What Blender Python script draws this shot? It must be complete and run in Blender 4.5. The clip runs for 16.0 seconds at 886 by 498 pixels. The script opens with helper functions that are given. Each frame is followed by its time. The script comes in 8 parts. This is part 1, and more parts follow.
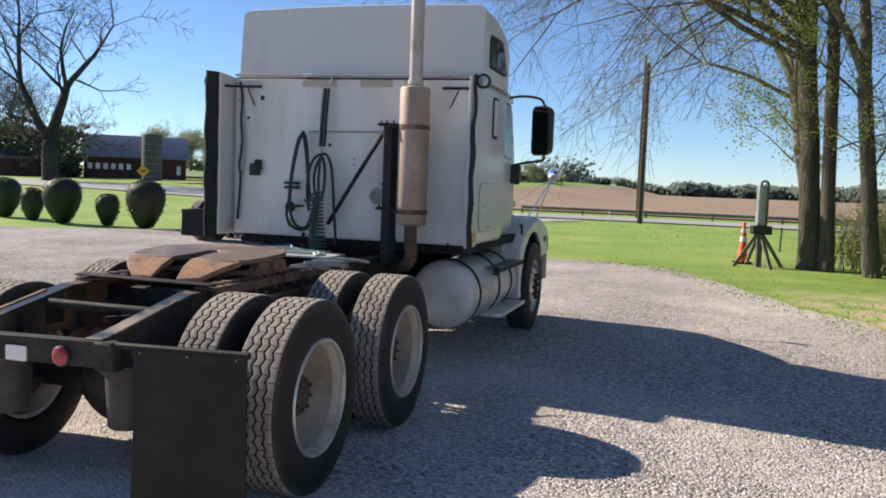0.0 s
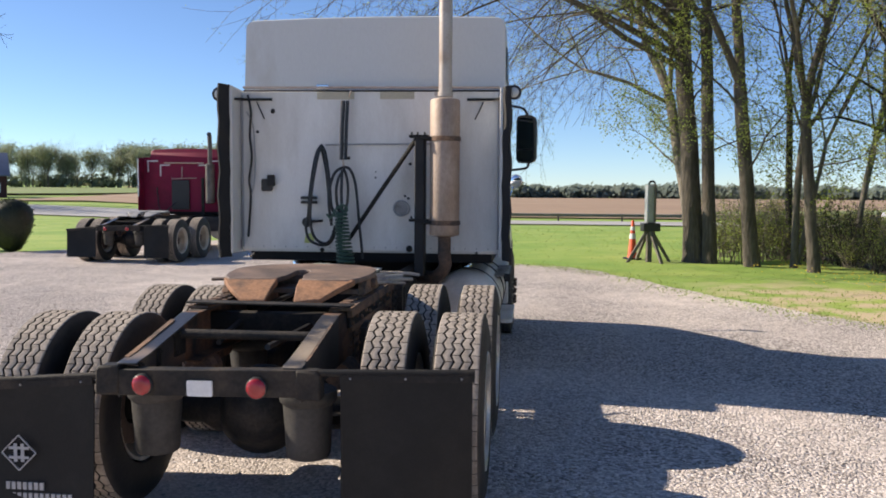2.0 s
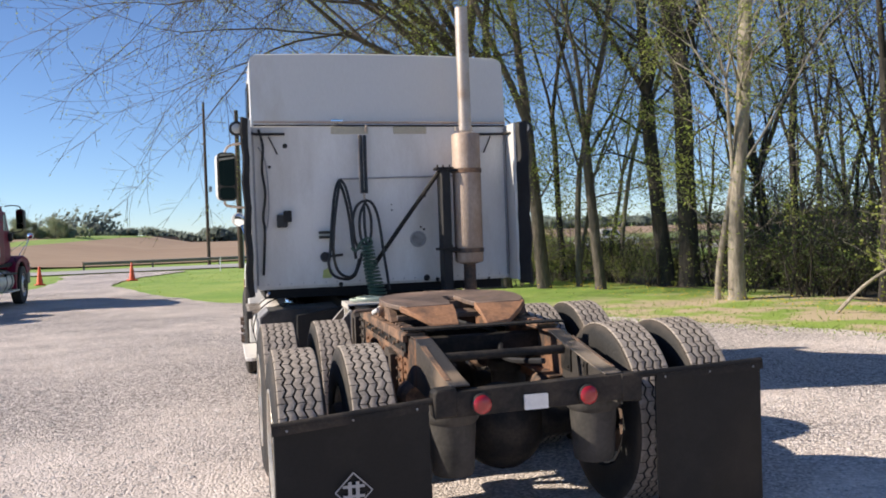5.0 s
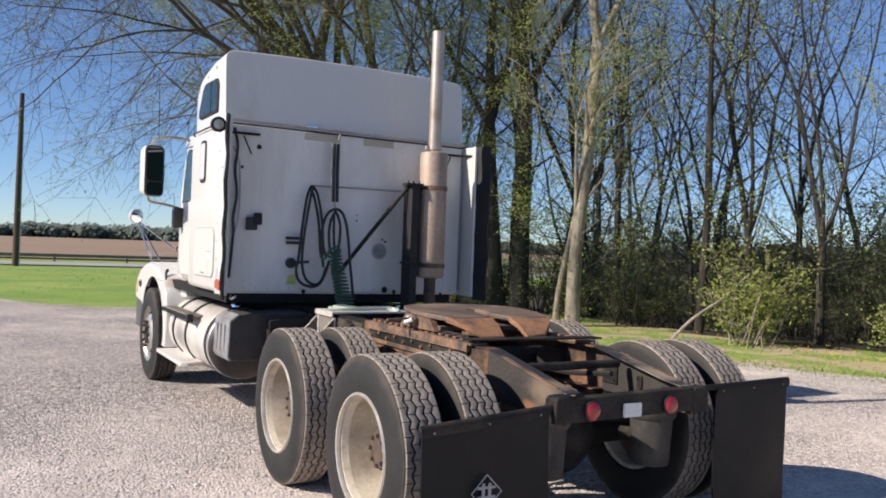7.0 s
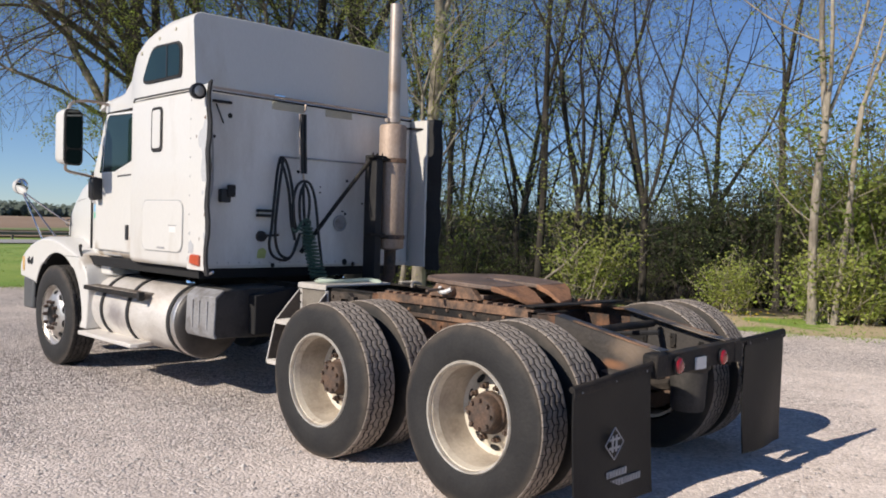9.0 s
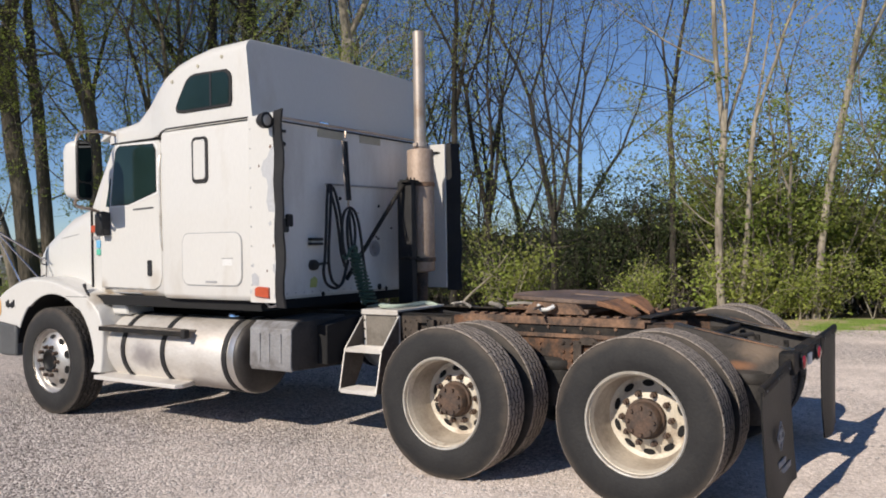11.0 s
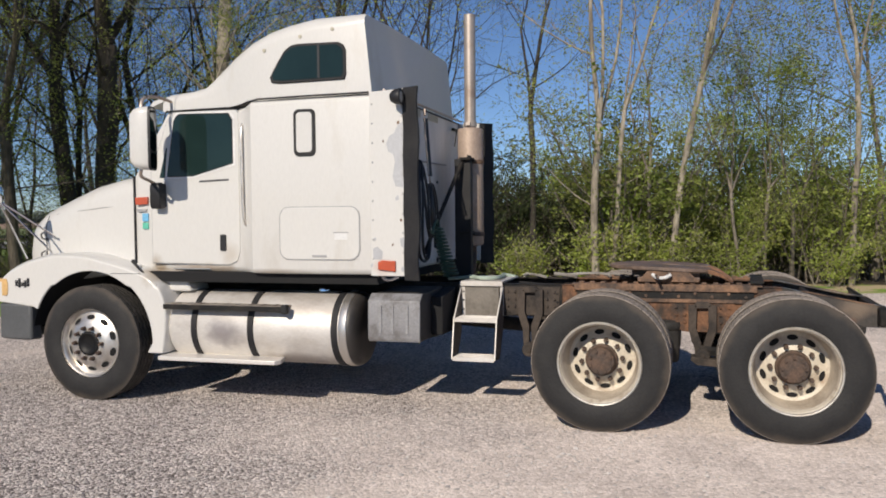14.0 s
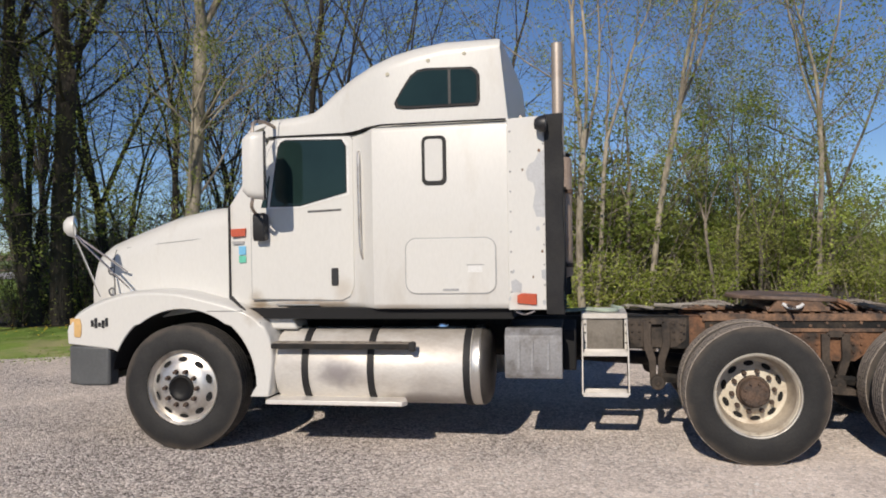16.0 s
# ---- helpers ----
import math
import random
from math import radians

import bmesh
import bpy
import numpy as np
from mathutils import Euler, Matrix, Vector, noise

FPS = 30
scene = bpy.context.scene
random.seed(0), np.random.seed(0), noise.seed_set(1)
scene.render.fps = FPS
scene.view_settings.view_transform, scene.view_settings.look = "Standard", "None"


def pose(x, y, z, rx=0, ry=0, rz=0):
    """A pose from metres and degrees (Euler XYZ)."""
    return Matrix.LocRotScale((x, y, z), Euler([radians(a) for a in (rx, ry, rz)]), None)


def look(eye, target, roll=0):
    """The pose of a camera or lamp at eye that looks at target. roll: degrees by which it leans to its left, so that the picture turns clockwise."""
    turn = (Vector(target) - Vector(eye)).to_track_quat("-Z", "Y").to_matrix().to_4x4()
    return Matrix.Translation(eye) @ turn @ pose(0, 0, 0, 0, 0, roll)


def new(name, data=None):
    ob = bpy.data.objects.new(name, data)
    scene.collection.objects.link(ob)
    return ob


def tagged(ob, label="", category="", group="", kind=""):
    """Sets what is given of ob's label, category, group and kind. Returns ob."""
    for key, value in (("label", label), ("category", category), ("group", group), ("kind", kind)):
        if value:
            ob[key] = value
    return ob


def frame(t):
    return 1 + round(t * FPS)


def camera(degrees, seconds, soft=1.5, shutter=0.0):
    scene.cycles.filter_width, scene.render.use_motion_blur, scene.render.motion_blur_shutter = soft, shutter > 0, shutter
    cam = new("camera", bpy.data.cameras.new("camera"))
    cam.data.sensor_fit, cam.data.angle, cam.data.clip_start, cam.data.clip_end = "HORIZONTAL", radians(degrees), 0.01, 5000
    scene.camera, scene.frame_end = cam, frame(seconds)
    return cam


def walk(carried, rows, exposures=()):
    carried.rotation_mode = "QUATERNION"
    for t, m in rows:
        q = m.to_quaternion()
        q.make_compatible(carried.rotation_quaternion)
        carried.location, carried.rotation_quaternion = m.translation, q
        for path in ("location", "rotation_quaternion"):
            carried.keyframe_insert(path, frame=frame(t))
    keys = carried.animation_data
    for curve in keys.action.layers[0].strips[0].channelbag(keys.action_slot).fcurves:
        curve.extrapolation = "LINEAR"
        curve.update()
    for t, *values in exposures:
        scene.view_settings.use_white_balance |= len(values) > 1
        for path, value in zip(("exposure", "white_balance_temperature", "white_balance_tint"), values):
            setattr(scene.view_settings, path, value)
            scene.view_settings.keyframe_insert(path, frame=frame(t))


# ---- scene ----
cam = camera(55.6, 16.0, soft=1.85)
METRES, EYE, TILT, LEAN, TURN = 14.44, 1.653, 0.0, 0.0, 17.0
ROWS = [
    (0.0, 0.0, 0.0, 0.0, 0.17, -4.51, -2.15),
    (0.5, -0.0258, 0.0011, 0.0, -5.33, -4.73, -1.09),
    (1.0, -0.055, 0.002, 0.0, -7.45, -4.6, -0.08),
    (1.5, -0.083, 0.0055, 0.0001, -8.38, -3.87, -0.07),
    (2.0, -0.1134, 0.0066, -0.0001, -10.98, -3.83, -0.38),
    (2.5, -0.1424, 0.0101, -0.0019, -14.63, -3.82, -0.92),
    (3.0, -0.1749, 0.0166, -0.0019, -18.14, -3.27, -0.95),
    (5.5, -0.3308, 0.065, -0.0044, -35.5, -1.11, 1.85),
    (6.0, -0.3549, 0.0812, -0.0044, -39.56, -1.22, 0.68),
    (6.5, -0.3773, 0.0992, -0.0049, -42.53, -0.59, -0.9),
    (7.0, -0.4001, 0.1175, -0.0058, -46.7, -0.11, -2.16),
    (7.5, -0.4191, 0.136, -0.0057, -50.63, -0.69, -2.24),
    (8.0, -0.4426, 0.1597, -0.0062, -53.5, -1.05, -1.77),
    (8.5, -0.4637, 0.1836, -0.0073, -58.08, -1.09, -2.59),
    (9.0, -0.4812, 0.2089, -0.0084, -62.51, -1.69, -1.7),
    (11.5, -0.5453, 0.3494, -0.006, -76.35, 0.08, 0.12),
    (12.0, -0.5499, 0.3778, -0.0043, -79.22, 0.41, -1.36),
    (12.5, -0.5628, 0.4112, -0.0042, -82.15, 0.92, -2.36),
    (13.0, -0.571, 0.445, -0.0059, -85.8, 0.07, -0.88),
    (13.5, -0.5814, 0.4774, -0.0065, -89.12, -1.38, -0.11),
    (14.0, -0.5911, 0.5097, -0.0049, -90.36, -2.28, 0.54),
    (14.5, -0.5915, 0.5395, -0.0045, -91.39, -2.32, 0.49),
    (15.0, -0.5887, 0.5747, -0.0048, -92.98, -1.8, 0.44),
    (15.5, -0.5786, 0.6055, -0.0043, -94.97, -1.03, 0.59),
    (16.0, -0.5645, 0.6337, -0.0035, -97.14, -0.22, 0.88),
]
walk(cam, [(t, pose(3.016, -3.88, EYE, TILT, LEAN, TURN) @ pose(METRES * x, METRES * y, METRES * z, 90 + pitch, roll, yaw)) for t, x, y, z, yaw, pitch, roll in ROWS],
     [(0.0, 0.58, 6900, 10), (3.0, 0.68, 7020, 12), (6.0, 0.48, 6730, 12), (9.0, 0.06, 6660, 12), (12.5, -0.20, 6690, 11), (16.0, -0.32, 6740, 11)])

# ---- daylight: low spring sun from the driver's side of the parked truck ----
SUN_ELEVATION, SUN_TOWARDS = radians(31.8), Vector((-0.847, 0.127, 0.531))
world = bpy.data.worlds.new("world")
scene.world = world
world.use_nodes = True
wn = world.node_tree.nodes
sky = wn.new("ShaderNodeTexSky")
sky.sky_type = "NISHITA"
sky.sun_disc = False
sky.sun_elevation = SUN_ELEVATION
sky.sun_rotation = math.atan2(SUN_TOWARDS.x, SUN_TOWARDS.y)
sky.air_density, sky.dust_density, sky.ozone_density, sky.altitude = 1.0, 0.1, 3.0, 2500
tint = wn.new("ShaderNodeMix")
tint.data_type, tint.blend_type = "RGBA", "MULTIPLY"
tint.inputs["Factor"].default_value = 1.0
tint.inputs["B"].default_value = (0.86, 0.99, 1.18, 1)
world.node_tree.links.new(sky.outputs[0], tint.inputs["A"])
wn["Background"].inputs["Strength"].default_value = 0.087
world.node_tree.links.new(tint.outputs["Result"], wn["Background"].inputs["Color"])
sun_data = bpy.data.lights.new("sun", "SUN")
sun_data.energy, sun_data.angle, sun_data.color = 4.9, radians(0.55), (1.0, 0.92, 0.80)
sun = new("sun", sun_data)
sun.matrix_world = look((-40, 3, 24), Vector((-40, 3, 24)) - SUN_TOWARDS)


# ---- materials ----
def mat(name, col, rough=0.5, metal=0.0, col2=None, cover=0.45, soft_mask=0.12, patch=2.0, fine=40.0, var=0.2,
        bump=0.15, bump_dist=0.01, coat=0.0, spec=0.5, per_object=0.0, rough2=None, stretch=(1, 1, 1), through_light=0.0):
    """A worn surface: a base colour, patches of a second colour, fine grain and relief."""
    m = bpy.data.materials.new(name)
    m.use_nodes = True
    n, l = m.node_tree.nodes, m.node_tree.links
    bsdf = n["Principled BSDF"]
    co = n.new("ShaderNodeTexCoord")
    mp = n.new("ShaderNodeMapping")
    mp.inputs["Scale"].default_value = stretch
    l.new(co.outputs["Object"], mp.inputs["Vector"])
    big = n.new("ShaderNodeTexNoise")
    big.inputs["Scale"].default_value, big.inputs["Detail"].default_value = patch, 7
    big.inputs["Roughness"].default_value = 0.65
    small = n.new("ShaderNodeTexNoise")
    small.inputs["Scale"].default_value, small.inputs["Detail"].default_value = fine, 4
    for t in (big, small):
        l.new(mp.outputs[0], t.inputs["Vector"])
    mask = n.new("ShaderNodeMapRange")
    mask.inputs["From Min"].default_value, mask.inputs["From Max"].default_value = cover - soft_mask, cover + soft_mask
    l.new(big.outputs["Fac"], mask.inputs["Value"])
    mix = n.new("ShaderNodeMix")
    mix.data_type = "RGBA"
    mix.inputs["A"].default_value = (*(col2 or [c * 0.8 for c in col]), 1)
    mix.inputs["B"].default_value = (*col, 1)
    l.new(mask.outputs[0], mix.inputs["Factor"])
    grain = n.new("ShaderNodeMapRange")
    grain.inputs["From Min"].default_value, grain.inputs["From Max"].default_value = 0.25, 0.75
    grain.inputs["To Min"].default_value, grain.inputs["To Max"].default_value = 1 - var, 1 + var
    l.new(small.outputs["Fac"], grain.inputs["Value"])
    mul = n.new("ShaderNodeMix")
    mul.data_type, mul.blend_type = "RGBA", "MULTIPLY"
    mul.inputs["Factor"].default_value = 1
    l.new(mix.outputs["Result"], mul.inputs["A"])
    last = grain.outputs[0]
    if per_object:
        info = n.new("ShaderNodeObjectInfo")
        rr = n.new("ShaderNodeMapRange")
        rr.inputs["To Min"].default_value, rr.inputs["To Max"].default_value = 1 - per_object, 1 + per_object
        l.new(info.outputs["Random"], rr.inputs["Value"])
        mm = n.new("ShaderNodeMath")
        mm.operation = "MULTIPLY"
        l.new(grain.outputs[0], mm.inputs[0])
        l.new(rr.outputs[0], mm.inputs[1])
        last = mm.outputs[0]
    l.new(last, mul.inputs["B"])
    l.new(mul.outputs["Result"], bsdf.inputs["Base Color"])
    if rough2 is not None:
        rg = n.new("ShaderNodeMapRange")
        rg.inputs["To Min"].default_value, rg.inputs["To Max"].default_value = rough2, rough
        l.new(mask.outputs[0], rg.inputs["Value"])
        l.new(rg.outputs[0], bsdf.inputs["Roughness"])
    else:
        bsdf.inputs["Roughness"].default_value = rough
    bsdf.inputs["Metallic"].default_value = metal
    bsdf.inputs["Coat Weight"].default_value = coat
    bsdf.inputs["Coat Roughness"].default_value = 0.08
    bsdf.inputs["Specular IOR Level"].default_value = spec
    if bump:
        b = n.new("ShaderNodeBump")
        b.inputs["Strength"].default_value, b.inputs["Distance"].default_value = bump, bump_dist
        l.new(small.outputs["Fac"], b.inputs["Height"])
        l.new(b.outputs[0], bsdf.inputs["Normal"])
    if through_light:
        tr = n.new("ShaderNodeBsdfTranslucent")
        l.new(mul.outputs["Result"], tr.inputs["Color"])
        ad = n.new("ShaderNodeMixShader")
        ad.inputs[0].default_value = through_light
        l.new(bsdf.outputs[0], ad.inputs[1])
        l.new(tr.outputs[0], ad.inputs[2])
        l.new(ad.outputs[0], n["Material Output"].inputs["Surface"])
    return m


def island_tint(m, amount):
    """Vary a material from piece to piece of a joined mesh."""
    n, l = m.node_tree.nodes, m.node_tree.links
    geo = n.new("ShaderNodeNewGeometry")
    rr = n.new("ShaderNodeMapRange")
    rr.inputs["To Min"].default_value, rr.inputs["To Max"].default_value = 1 - amount, 1 + amount
    l.new(geo.outputs["Random Per Island"], rr.inputs["Value"])
    target = [x for x in l if x.to_node.type == "MIX" and x.to_socket.identifier == "B_Color" and x.to_node.blend_type == "MULTIPLY"][0]
    mm = n.new("ShaderNodeMath")
    mm.operation = "MULTIPLY"
    l.new(target.from_socket, mm.inputs[0])
    l.new(rr.outputs[0], mm.inputs[1])
    l.new(mm.outputs[0], target.to_socket)
    return m


def stain_or_shade(m, at, size, col, amount):
    """A soft blotch of its own shape, for dirt and for painted shade, at one place of the thing."""
    n, l = m.node_tree.nodes, m.node_tree.links
    bsdf = n["Principled BSDF"]
    co = n.new("ShaderNodeTexCoord")
    off = n.new("ShaderNodeVectorMath")
    off.operation = "SUBTRACT"
    off.inputs[1].default_value = at
    div = n.new("ShaderNodeVectorMath")
    div.operation = "DIVIDE"
    div.inputs[1].default_value = size
    ln = n.new("ShaderNodeVectorMath")
    ln.operation = "LENGTH"
    ns = n.new("ShaderNodeTexNoise")
    ns.inputs["Scale"].default_value, ns.inputs["Detail"].default_value = 9, 5
    add = n.new("ShaderNodeMath")
    add.operation = "ADD"
    rg = n.new("ShaderNodeMapRange")
    rg.interpolation_type = "SMOOTHSTEP"
    rg.inputs["From Min"].default_value, rg.inputs["From Max"].default_value = 1.75, 0.75
    rg.inputs["To Min"].default_value, rg.inputs["To Max"].default_value = 0.0, amount
    mx = n.new("ShaderNodeMix")
    mx.data_type = "RGBA"
    mx.inputs["B"].default_value = (*col, 1)
    l.new(co.outputs["Object"], off.inputs[0])
    l.new(off.outputs[0], div.inputs[0])
    l.new(div.outputs[0], ln.inputs[0])
    l.new(co.outputs["Object"], ns.inputs["Vector"])
    l.new(ln.outputs["Value"], add.inputs[0])
    l.new(ns.outputs["Fac"], add.inputs[1])
    l.new(add.outputs[0], rg.inputs["Value"])
    l.new(rg.outputs[0], mx.inputs["Factor"])
    l.new(bsdf.inputs["Base Color"].links[0].from_socket, mx.inputs["A"])
    l.new(mx.outputs["Result"], bsdf.inputs["Base Color"])


WHITE = mat("white_paint", (0.64, 0.63, 0.605), 0.38, col2=(0.52, 0.485, 0.43), cover=0.37, soft_mask=0.10, patch=1.3, fine=70, var=0.03, bump=0.03, coat=0.25, rough2=0.55, stretch=(1, 1, 0.35))
stain_or_shade(WHITE, (-1.02, 5.14, 1.10), (0.18, 0.11, 0.16), (0.32, 0.25, 0.17), 0.85)
stain_or_shade(WHITE, (-1.00, 4.42, 1.27), (0.06, 0.10, 0.12), (0.46, 0.40, 0.33), 0.6)
stain_or_shade(WHITE, (-1.02, 4.72, 1.14), (0.12, 0.45, 0.055), (0.34, 0.255, 0.18), 0.85)
stain_or_shade(WHITE, (-1.17, 3.95, 1.13), (0.08, 0.35, 0.03), (0.40, 0.33, 0.26), 0.5)
stain_or_shade(WHITE, (-1.17, 2.98, 1.19), (0.05, 0.10, 0.07), (0.55, 0.36, 0.29), 0.5)
WHITE_BACK = mat("weathered_white_back_panel", (0.77, 0.76, 0.74), 0.55, col2=(0.56, 0.53, 0.49), cover=0.42, soft_mask=0.16, patch=2.2, fine=90, var=0.04, bump=0.05, stretch=(1, 1, 0.3))
STEP_GREY = mat("dusty_grey_box", (0.20, 0.18, 0.155), 0.7, col2=(0.12, 0.105, 0.09), patch=8, fine=50, var=0.15)
PRIMER = mat("bare_primer_patch", (0.47, 0.48, 0.50), 0.6, fine=50, var=0.08)
BLACK_RUBBER = mat("black_rubber", (0.010, 0.010, 0.012), 0.7, col2=(0.02, 0.019, 0.019), patch=5, fine=60, var=0.2, bump=0.2)
FLAP_RUBBER = mat("mud_flap_rubber", (0.008, 0.008, 0.009), 0.5, spec=0.25, col2=(0.016, 0.0155, 0.015), cover=0.42, patch=3, fine=90, var=0.15, bump=0.1)
BLACK_PLASTIC = mat("black_plastic", (0.02, 0.02, 0.022), 0.45, var=0.1, bump=0.05)
TYRE = mat("dusty_tyre_rubber", (0.010, 0.010, 0.011), 0.72, col2=(0.021, 0.020, 0.0195), cover=0.5, soft_mask=0.2, patch=6, fine=55, var=0.2, bump=0.25, per_object=0.12)
TREAD = mat("dry_dusty_tread", (0.41, 0.352, 0.30), 0.95, col2=(0.20, 0.168, 0.14), cover=0.45, soft_mask=0.2, patch=14, fine=70, var=0.22, bump=0.3)
def dusty_shoulder(m, r0, r1, dust, amount):
    """Brown road dust on the outer ring of a tyre's side."""
    n, l = m.node_tree.nodes, m.node_tree.links
    co = n.new("ShaderNodeTexCoord")
    mp = n.new("ShaderNodeMapping")
    mp.inputs["Scale"].default_value = (0, 1, 1)
    l.new(co.outputs["Object"], mp.inputs["Vector"])
    ln = n.new("ShaderNodeVectorMath")
    ln.operation = "LENGTH"
    l.new(mp.outputs[0], ln.inputs[0])
    ns = n.new("ShaderNodeTexNoise")
    ns.inputs["Scale"].default_value, ns.inputs["Detail"].default_value = 5, 6
    l.new(co.outputs["Object"], ns.inputs["Vector"])
    wob = n.new("ShaderNodeMath")
    wob.operation = "MULTIPLY_ADD"
    wob.inputs[1].default_value = 0.12
    l.new(ns.outputs["Fac"], wob.inputs[0])
    l.new(ln.outputs["Value"], wob.inputs[2])
    rg = n.new("ShaderNodeMapRange")
    rg.interpolation_type = "SMOOTHSTEP"
    rg.inputs["From Min"].default_value, rg.inputs["From Max"].default_value, rg.inputs["To Max"].default_value = r0 + 0.06, r1 + 0.06, amount
    l.new(wob.outputs[0], rg.inputs["Value"])
    bs = n["Principled BSDF"].inputs["Base Color"]
    mx = n.new("ShaderNodeMix")
    mx.data_type = "RGBA"
    mx.inputs["B"].default_value = (*dust, 1)
    l.new(rg.outputs[0], mx.inputs["Factor"])
    l.new(bs.links[0].from_socket, mx.inputs["A"])
    l.new(mx.outputs["Result"], bs)


dusty_shoulder(TYRE, 0.445, 0.505, (0.10, 0.078, 0.060), 0.6)
GROOVE = mat("tread_groove_rubber", (0.030, 0.027, 0.025), 0.95, fine=60)
# steer tread darker than the rest: the shade on it is in the colour
TREAD_DARK = mat("shaded_steer_tread", (0.05, 0.046, 0.042), 0.9, col2=(0.10, 0.09, 0.08), cover=0.42, patch=9, fine=70, var=0.2, bump=0.2)
FRAME = mat("grimy_black_frame", (0.014, 0.0135, 0.0135), 0.6, spec=0.25, col2=(0.058, 0.047, 0.038), cover=0.43, soft_mask=0.12, patch=5, fine=60, var=0.3, bump=0.3, rough2=0.85)
FRAME_DUSTY = mat("dusty_frame_tail", (0.060, 0.052, 0.047), 0.6, col2=(0.028, 0.026, 0.025), cover=0.46, soft_mask=0.2, patch=4, fine=50, var=0.2, bump=0.25)
stain_or_shade(FRAME_DUSTY, (-0.42, -0.50, 0.86), (0.30, 0.15, 0.08), (0.26, 0.19, 0.135), 0.65)
stain_or_shade(FRAME_DUSTY, (-0.42, -0.40, 0.765), (0.05, 0.09, 0.035), (0.30, 0.14, 0.07), 0.75)
stain_or_shade(FRAME_DUSTY, (-0.42, -0.02, 0.80), (0.05, 0.16, 0.07), (0.20, 0.105, 0.062), 0.7)
FRAME_TOP = mat("slate_black_frame_flange", (0.034, 0.033, 0.034), 0.36, col2=(0.20, 0.16, 0.128), cover=0.42, soft_mask=0.07, patch=4, fine=50, var=0.25, bump=0.2, rough2=0.85)
stain_or_shade(FRAME_TOP, (0.39, -0.48, 0.92), (0.12, 0.16, 0.08), (0.34, 0.27, 0.20), 0.8)
stain_or_shade(FRAME_TOP, (-0.38, -0.56, 0.90), (0.10, 0.10, 0.07), (0.30, 0.22, 0.15), 0.75)
FRAME_RUST = mat("rust_bitten_frame_rail", (0.20, 0.098, 0.053), 0.85, col2=(0.045, 0.034, 0.028), cover=0.47, soft_mask=0.09, patch=4.5, fine=50, var=0.3, bump=0.4)
HANGER = mat("dusty_brown_casting", (0.075, 0.058, 0.046), 0.85, col2=(0.026, 0.022, 0.020), cover=0.47, soft_mask=0.12, patch=7, fine=60, var=0.25, bump=0.3)
RUSTY = mat("rusty_steel", (0.26, 0.15, 0.092), 0.85, col2=(0.075, 0.055, 0.045), cover=0.50, soft_mask=0.1, patch=6, fine=60, var=0.3, bump=0.4)
ELBOW = mat("dark_rust_elbow", (0.15, 0.090, 0.060), 0.85, col2=(0.055, 0.042, 0.036), cover=0.50, soft_mask=0.1, patch=6, fine=60, var=0.3, bump=0.4)
FIFTH = mat("rusted_greasy_plate", (0.27, 0.185, 0.14), 0.6, col2=(0.10, 0.072, 0.058), cover=0.52, soft_mask=0.14, patch=3.5, fine=45, var=0.25, bump=0.3, rough2=0.5)
FIFTH_RAMP = mat("orange_rust_ramp", (0.34, 0.17, 0.09), 0.8, col2=(0.15, 0.085, 0.055), cover=0.46, soft_mask=0.1, patch=6, fine=60, var=0.25, bump=0.3)
ALU = mat("dull_aluminium", (0.72, 0.69, 0.65), 0.48, metal=0.30, col2=(0.42, 0.37, 0.33), cover=0.38, soft_mask=0.12, patch=1.7, fine=60, var=0.06, bump=0.04, rough2=0.6, stretch=(1, 0.5, 1))
TANK = mat("dull_tank_aluminium", (0.72, 0.69, 0.65), 0.46, metal=0.34, col2=(0.44, 0.39, 0.345), cover=0.38, soft_mask=0.12, patch=1.7, fine=60, var=0.06, bump=0.04, rough2=0.6, stretch=(1, 0.5, 1))
# grey blotch on the side between the straps, then dirt along the top
stain_or_shade(TANK, (-1.13, 4.42, 0.62), (0.14, 0.20, 0.14), (0.25, 0.22, 0.23), 0.75)
stain_or_shade(TANK, (-0.85, 4.3, 0.955), (0.20, 0.75, 0.05), (0.26, 0.22, 0.19), 0.75)
# low at the rear: reflection of the shaded ground, painted as a dark blotch
stain_or_shade(TANK, (-1.0, 3.75, 0.40), (0.22, 0.45, 0.08), (0.30, 0.26, 0.23), 0.6)
STEP_DIRTY = mat("muddy_step_plate", (0.42, 0.37, 0.32), 0.6, metal=0.3, col2=(0.20, 0.16, 0.13), cover=0.46, soft_mask=0.12, patch=5, fine=50, var=0.15, bump=0.1)
# dirt brown, darkened further for the shade on the step's side faces
STEP_SIDE = mat("shaded_step_side", (0.10, 0.082, 0.068), 0.75, col2=(0.17, 0.145, 0.125), cover=0.42, soft_mask=0.12, patch=5, fine=50, var=0.2, bump=0.1)
# tank end colour holds the shade and dark surroundings that polished metal would reflect
TANK_END = mat("dark_reflecting_tank_end", (0.045, 0.041, 0.039), 0.5, metal=0.2, col2=(0.09, 0.08, 0.072), cover=0.42, soft_mask=0.15, patch=3, fine=50, var=0.15, bump=0.06)
POLISHED = mat("polished_aluminium", (0.74, 0.71, 0.67), 0.36, metal=0.85, col2=(0.5, 0.45, 0.39), cover=0.42, patch=5, fine=80, var=0.05, bump=0.04, rough2=0.4)
CHROME = mat("chrome", (0.85, 0.85, 0.86), 0.08, metal=1.0, var=0.02, bump=0)
